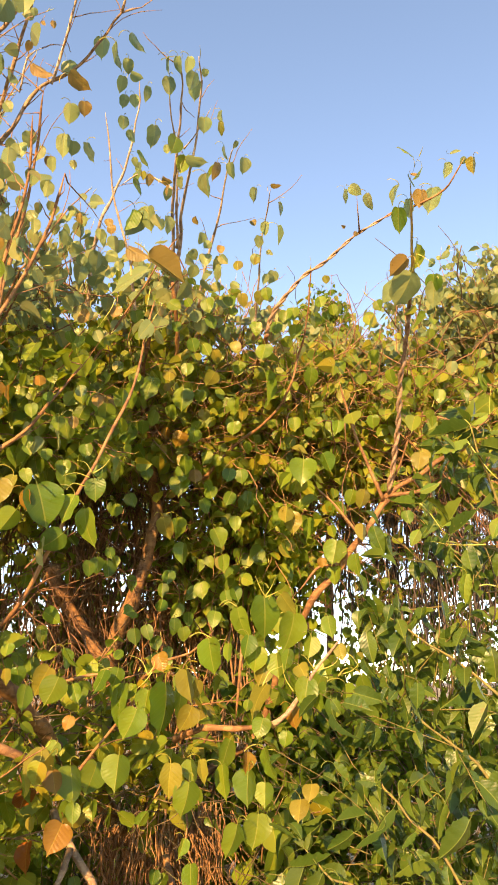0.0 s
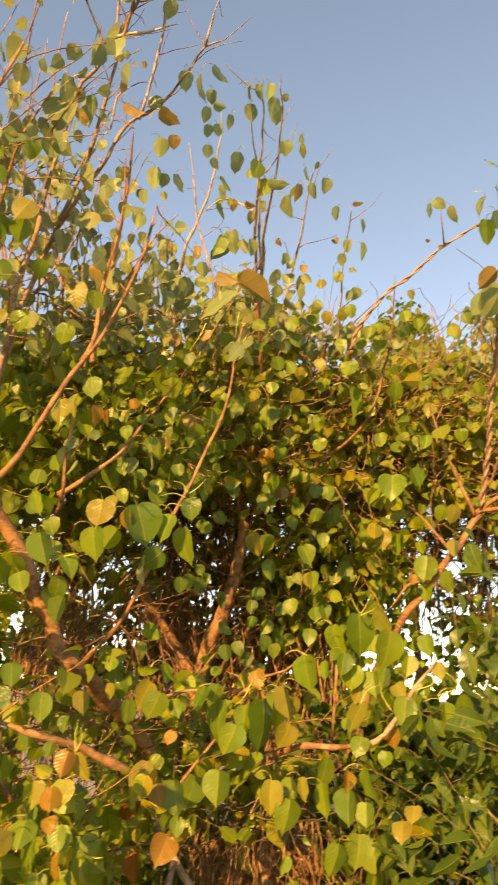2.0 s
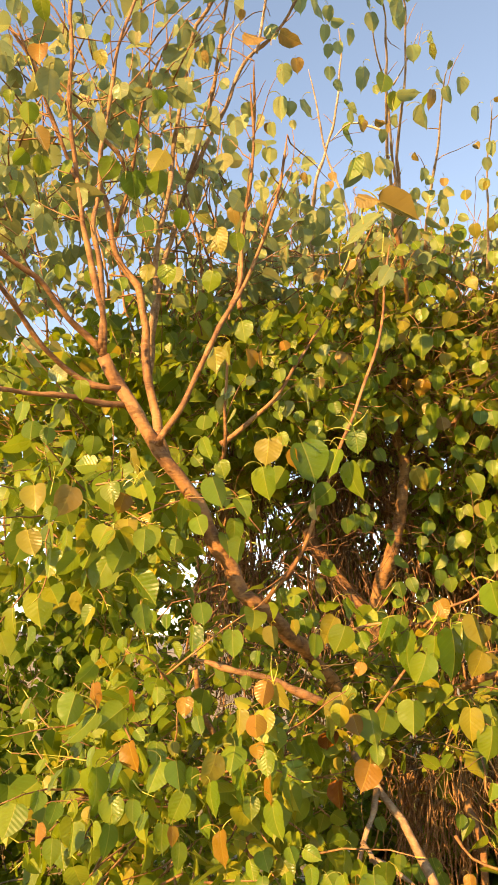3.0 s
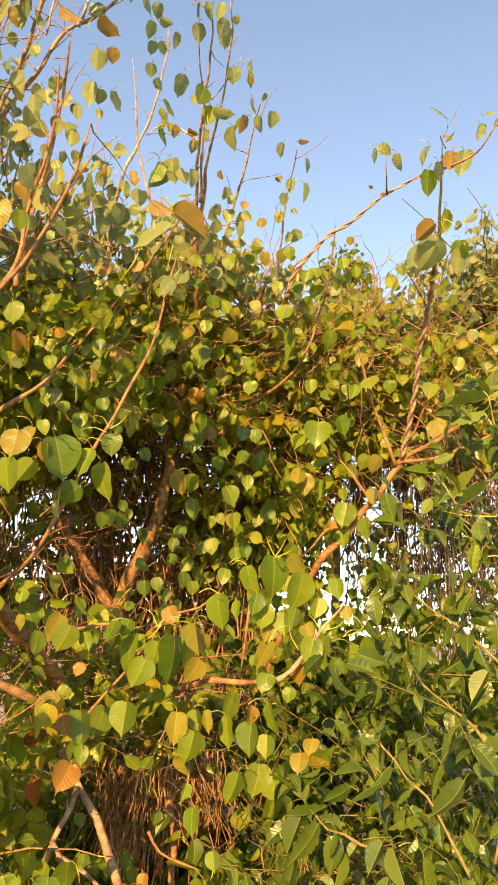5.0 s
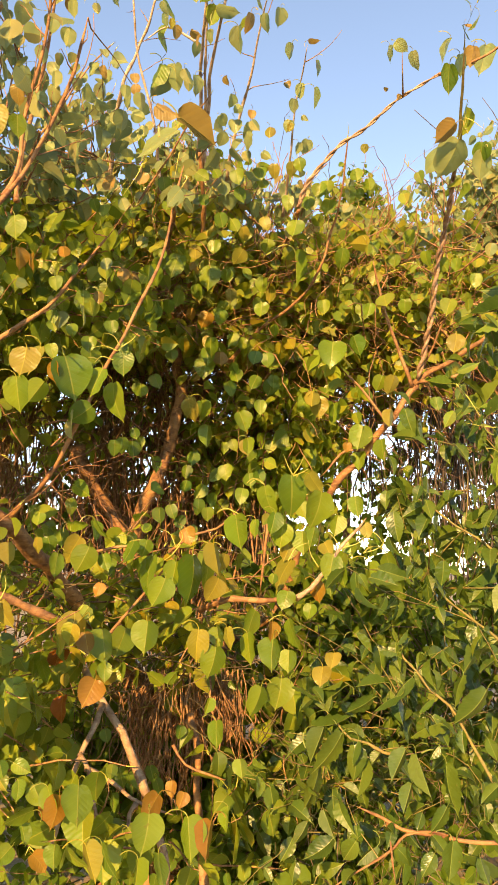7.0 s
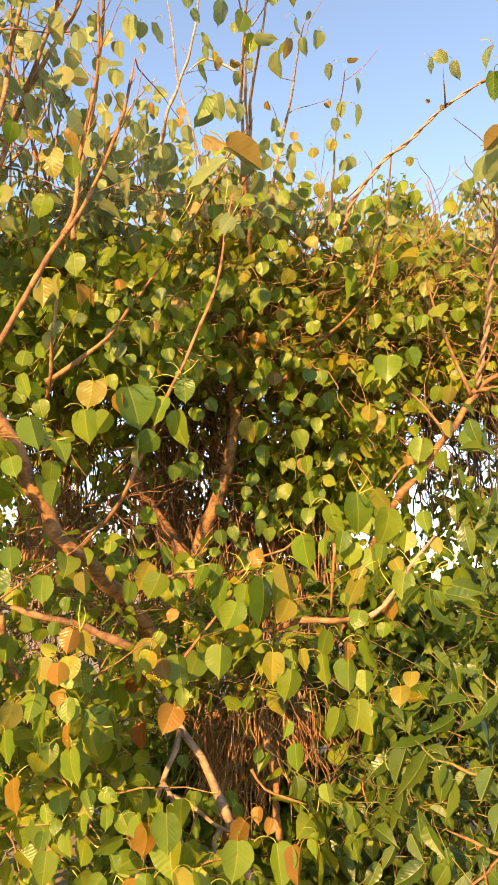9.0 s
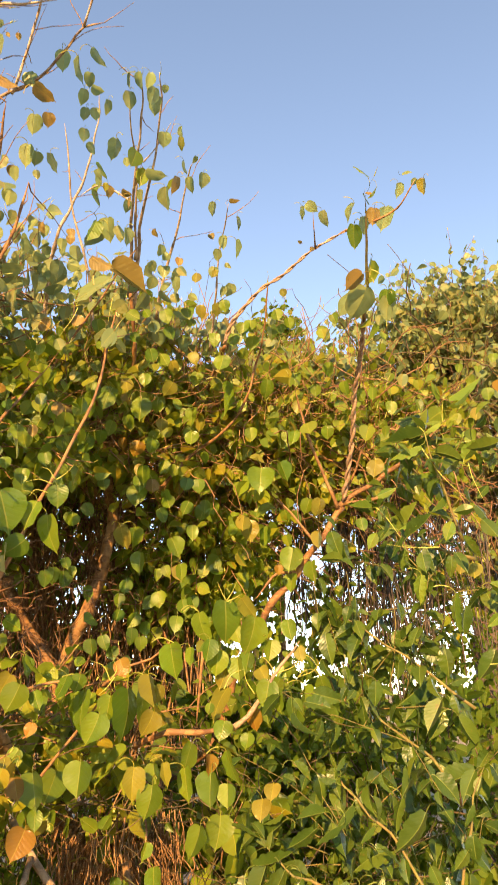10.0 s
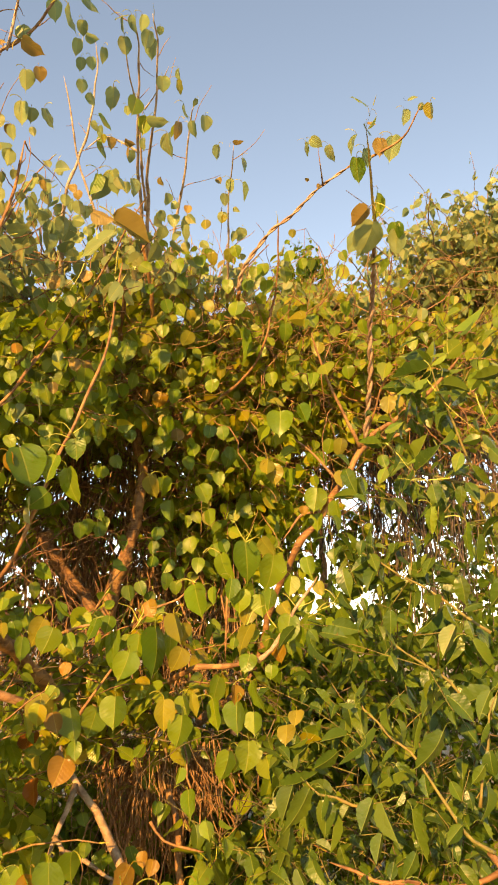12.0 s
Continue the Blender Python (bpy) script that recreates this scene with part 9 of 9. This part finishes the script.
big_leaf(mulberry, (0.699, 1.637, 1.729), (0.683, 1.638, 1.658), MULBERRY_YOUNG_LIT, -1.13)
big_leaf(mulberry, (0.556, 1.774, 1.551), (0.517, 1.772, 1.481), MULBERRY_LEAF, -0.83)
big_leaf(mulberry, (0.591, 1.765, 1.516), (0.604, 1.745, 1.439), MULBERRY_LEAF, 0.90)
big_leaf(mulberry, (0.584, 1.766, 1.563), (0.596, 1.755, 1.523), MULBERRY_LEAF, -0.59)
big_leaf(mulberry, (0.566, 1.718, 1.589), (0.599, 1.701, 1.613), MULBERRY_LEAF, -0.76)
big_leaf(mulberry, (0.716, 1.718, 1.752), (0.677, 1.729, 1.720), MULBERRY_YOUNG_LIT, 0.58)
big_leaf(mulberry, (0.681, 1.683, 1.819), (0.713, 1.667, 1.787), MULBERRY_YOUNG_LIT, 0.69)
big_leaf(mulberry, (0.719, 1.642, 1.881), (0.730, 1.639, 1.824), MULBERRY_YOUNG_LIT, -0.78)
big_leaf(mulberry, (0.714, 1.584, 2.025), (0.727, 1.584, 1.974), MULBERRY_YOUNG_LIT, -0.75)
big_leaf(mulberry, (0.706, 1.682, 2.069), (0.678, 1.696, 2.036), MULBERRY_LEAF, 0.59)
big_leaf(mulberry, (0.743, 1.517, 2.223), (0.718, 1.536, 2.186), MULBERRY_YOUNG_LIT, -0.65)
big_leaf(mulberry, (0.762, 1.625, 2.126), (0.775, 1.629, 2.066), MULBERRY_YOUNG_LIT, -0.78)
big_leaf(mulberry, (0.422, 1.746, 1.959), (0.398, 1.734, 1.927), MULBERRY_YOUNG_LIT, -0.10)
big_leaf(mulberry, (0.461, 1.810, 1.980), (0.435, 1.814, 1.950), MULBERRY_LEAF, -0.10)
shoot(front_tree, [(0.044, 1.987, 1.824), (0.032, 1.977, 1.842), (0.016, 1.965, 1.877)])
shoot(front_tree, [(0.044, 1.987, 1.824), (0.060, 1.976, 1.847), (0.073, 1.964, 1.875)])
shoot(front_tree, [(0.044, 1.987, 1.821), (0.069, 1.977, 1.831), (0.085, 1.968, 1.840)])
shoot(front_tree, [(-0.268, 1.982, 1.618), (-0.286, 1.971, 1.655), (-0.319, 1.957, 1.669)])
shoot(front_tree, [(-0.268, 1.982, 1.618), (-0.251, 1.976, 1.646), (-0.260, 1.966, 1.669)])
shoot(front_tree, [(-0.257, 1.983, 1.627), (-0.275, 1.973, 1.601), (-0.296, 1.962, 1.582)])
shoot(front_tree, [(0.237, 1.986, 1.618), (0.275, 1.973, 1.632), (0.299, 1.961, 1.663)])
shoot(front_tree, [(0.178, 1.992, 1.627), (0.153, 1.985, 1.661), (0.138, 1.978, 1.671)])
shoot(front_tree, [(0.181, 1.992, 1.630), (0.222, 1.979, 1.644), (0.243, 1.968, 1.669)])
shoot(front_tree, [(0.225, 1.986, 1.684), (0.268, 1.973, 1.669), (0.289, 1.963, 1.638)])
shoot(front_tree, [(0.117, 1.996, 1.577), (0.095, 1.990, 1.612), (0.088, 1.982, 1.648)])
shoot(front_tree, [(0.035, 2.000, 1.591), (0.055, 1.991, 1.627), (0.088, 1.982, 1.641)])
shoot(front_tree, [(-0.102, 1.994, 1.714), (-0.136, 1.983, 1.728), (-0.161, 1.974, 1.716)])
shoot(front_tree, [(-0.033, 1.990, 1.796), (-0.056, 1.980, 1.808), (-0.076, 1.973, 1.794)])
shoot(left_tree, [(-0.419, 1.829, 2.130), (-0.435, 1.810, 2.153), (-0.455, 1.796, 2.155)])
shoot(left_tree, [(-0.416, 1.830, 2.130), (-0.389, 1.823, 2.147), (-0.370, 1.812, 2.166)])
shoot(left_tree, [(-0.425, 1.831, 2.118), (-0.457, 1.813, 2.126), (-0.489, 1.799, 2.115)])
shoot(left_tree, [(-0.436, 1.835, 2.095), (-0.465, 1.818, 2.099), (-0.480, 1.812, 2.079)])
shoot(left_tree, [(-0.407, 1.916, 2.707), (-0.423, 1.922, 2.671), (-0.461, 1.933, 2.616)])
shoot(left_tree, [(-0.300, 1.910, 2.752), (-0.310, 1.926, 2.703), (-0.317, 1.938, 2.661)])
shoot(left_tree, [(-0.588, 1.830, 2.770), (-0.632, 1.815, 2.753), (-0.675, 1.801, 2.733)])
shoot(main_tree, [(-0.186, 2.078, 3.825), (-0.182, 2.054, 3.831), (-0.183, 2.029, 3.837)])
shoot(main_tree, [(-0.363, 2.527, 3.269), (-0.367, 2.491, 3.299), (-0.347, 2.468, 3.316)])
shoot(main_tree, [(-0.253, 2.075, 3.822), (-0.250, 2.056, 3.823), (-0.250, 2.039, 3.821)])
shoot(fork_tree, [(0.506, 1.871, 3.050), (0.504, 1.849, 3.062), (0.497, 1.828, 3.075)])
shoot(fork_tree, [(0.530, 1.990, 2.872), (0.533, 1.964, 2.893), (0.522, 1.942, 2.912)])
shoot(fork_tree, [(0.528, 1.971, 2.902), (0.546, 1.961, 2.891), (0.588, 1.959, 2.857)])
shoot(main_tree, [(0.248, 2.529, 3.196), (0.251, 2.504, 3.212), (0.245, 2.480, 3.228)])
shoot(main_tree, [(0.465, 2.731, 2.752), (0.422, 2.729, 2.741), (0.381, 2.718, 2.752)])
shoot(main_tree, [(0.488, 2.718, 2.772), (0.526, 2.697, 2.773), (0.574, 2.691, 2.735)])
shoot(main_tree, [(0.698, 2.642, 2.839), (0.749, 2.629, 2.808), (0.762, 2.595, 2.842)])
shoot(side_tree, [(-0.570, 1.529, 1.489), (-0.572, 1.524, 1.523), (-0.567, 1.519, 1.555)])
shoot(side_tree, [(-0.570, 1.529, 1.489), (-0.559, 1.527, 1.518), (-0.561, 1.521, 1.540)])
shoot(side_tree, [(-0.913, 1.366, 1.352), (-0.948, 1.339, 1.362), (-0.983, 1.310, 1.370)])
shoot(side_tree, [(-0.951, 1.344, 1.359), (-0.955, 1.332, 1.348), (-0.964, 1.318, 1.344)])
shoot(side_tree, [(-0.947, 1.347, 1.360), (-0.948, 1.341, 1.376), (-0.957, 1.329, 1.383)])
shoot(side_tree, [(-0.815, 1.436, 1.557), (-0.815, 1.429, 1.574), (-0.815, 1.422, 1.591)])
shoot(side_tree, [(-0.832, 1.404, 1.313), (-0.812, 1.403, 1.294), (-0.783, 1.407, 1.283)])
shoot(side_tree, [(-0.664, 1.455, 1.205), (-0.657, 1.456, 1.229), (-0.639, 1.459, 1.243)])
shoot(side_tree, [(-0.663, 1.454, 1.200), (-0.679, 1.446, 1.223), (-0.689, 1.436, 1.229)])
shoot(left_tree, [(-1.091, 1.443, 1.928), (-1.079, 1.434, 1.959), (-1.067, 1.424, 1.993)])
shoot(left_tree, [(-0.918, 1.539, 1.956), (-0.902, 1.533, 1.980), (-0.888, 1.530, 1.986)])
shoot(left_tree, [(-0.913, 1.541, 1.959), (-0.929, 1.522, 1.968), (-0.940, 1.510, 1.960)])
shoot(left_tree, [(-0.888, 1.552, 1.966), (-0.896, 1.533, 1.993), (-0.902, 1.519, 2.002)])
shoot(left_tree, [(-1.054, 1.196, 2.991), (-1.052, 1.217, 2.961), (-1.054, 1.241, 2.926)])
shoot(left_tree, [(-1.061, 1.251, 2.937), (-1.042, 1.240, 2.947), (-1.034, 1.220, 2.958)])
shoot(left_tree, [(-0.918, 1.436, 2.843), (-0.916, 1.451, 2.814), (-0.923, 1.462, 2.782)])
shoot(left_tree, [(-0.920, 1.456, 2.819), (-0.897, 1.450, 2.827), (-0.881, 1.438, 2.836)])
shoot(left_tree, [(-1.195, 1.446, 2.604), (-1.168, 1.459, 2.597), (-1.129, 1.468, 2.606)])
shoot(left_tree, [(-1.160, 1.475, 2.598), (-1.170, 1.471, 2.576), (-1.183, 1.462, 2.559)])
shoot(left_tree, [(-1.126, 1.585, 2.458), (-1.139, 1.581, 2.431), (-1.151, 1.583, 2.391)])
shoot(mulberry, [(0.539, 1.677, 2.175), (0.561, 1.675, 2.134), (0.591, 1.672, 2.086), (0.646, 1.663, 2.020)])
shoot(mulberry, [(0.652, 1.655, 2.125), (0.661, 1.658, 2.079), (0.682, 1.657, 2.020)])
shoot(mulberry, [(0.725, 1.615, 2.155), (0.740, 1.616, 2.108), (0.754, 1.619, 2.049)])
shoot(mulberry, [(0.593, 1.641, 2.224), (0.589, 1.624, 2.249), (0.589, 1.602, 2.280)])
shoot(mulberry, [(0.430, 1.751, 2.029), (0.456, 1.745, 1.995), (0.483, 1.741, 1.948)])
shoot(mulberry, [(0.580, 1.734, 1.920), (0.508, 1.747, 1.922), (0.450, 1.752, 1.932)])
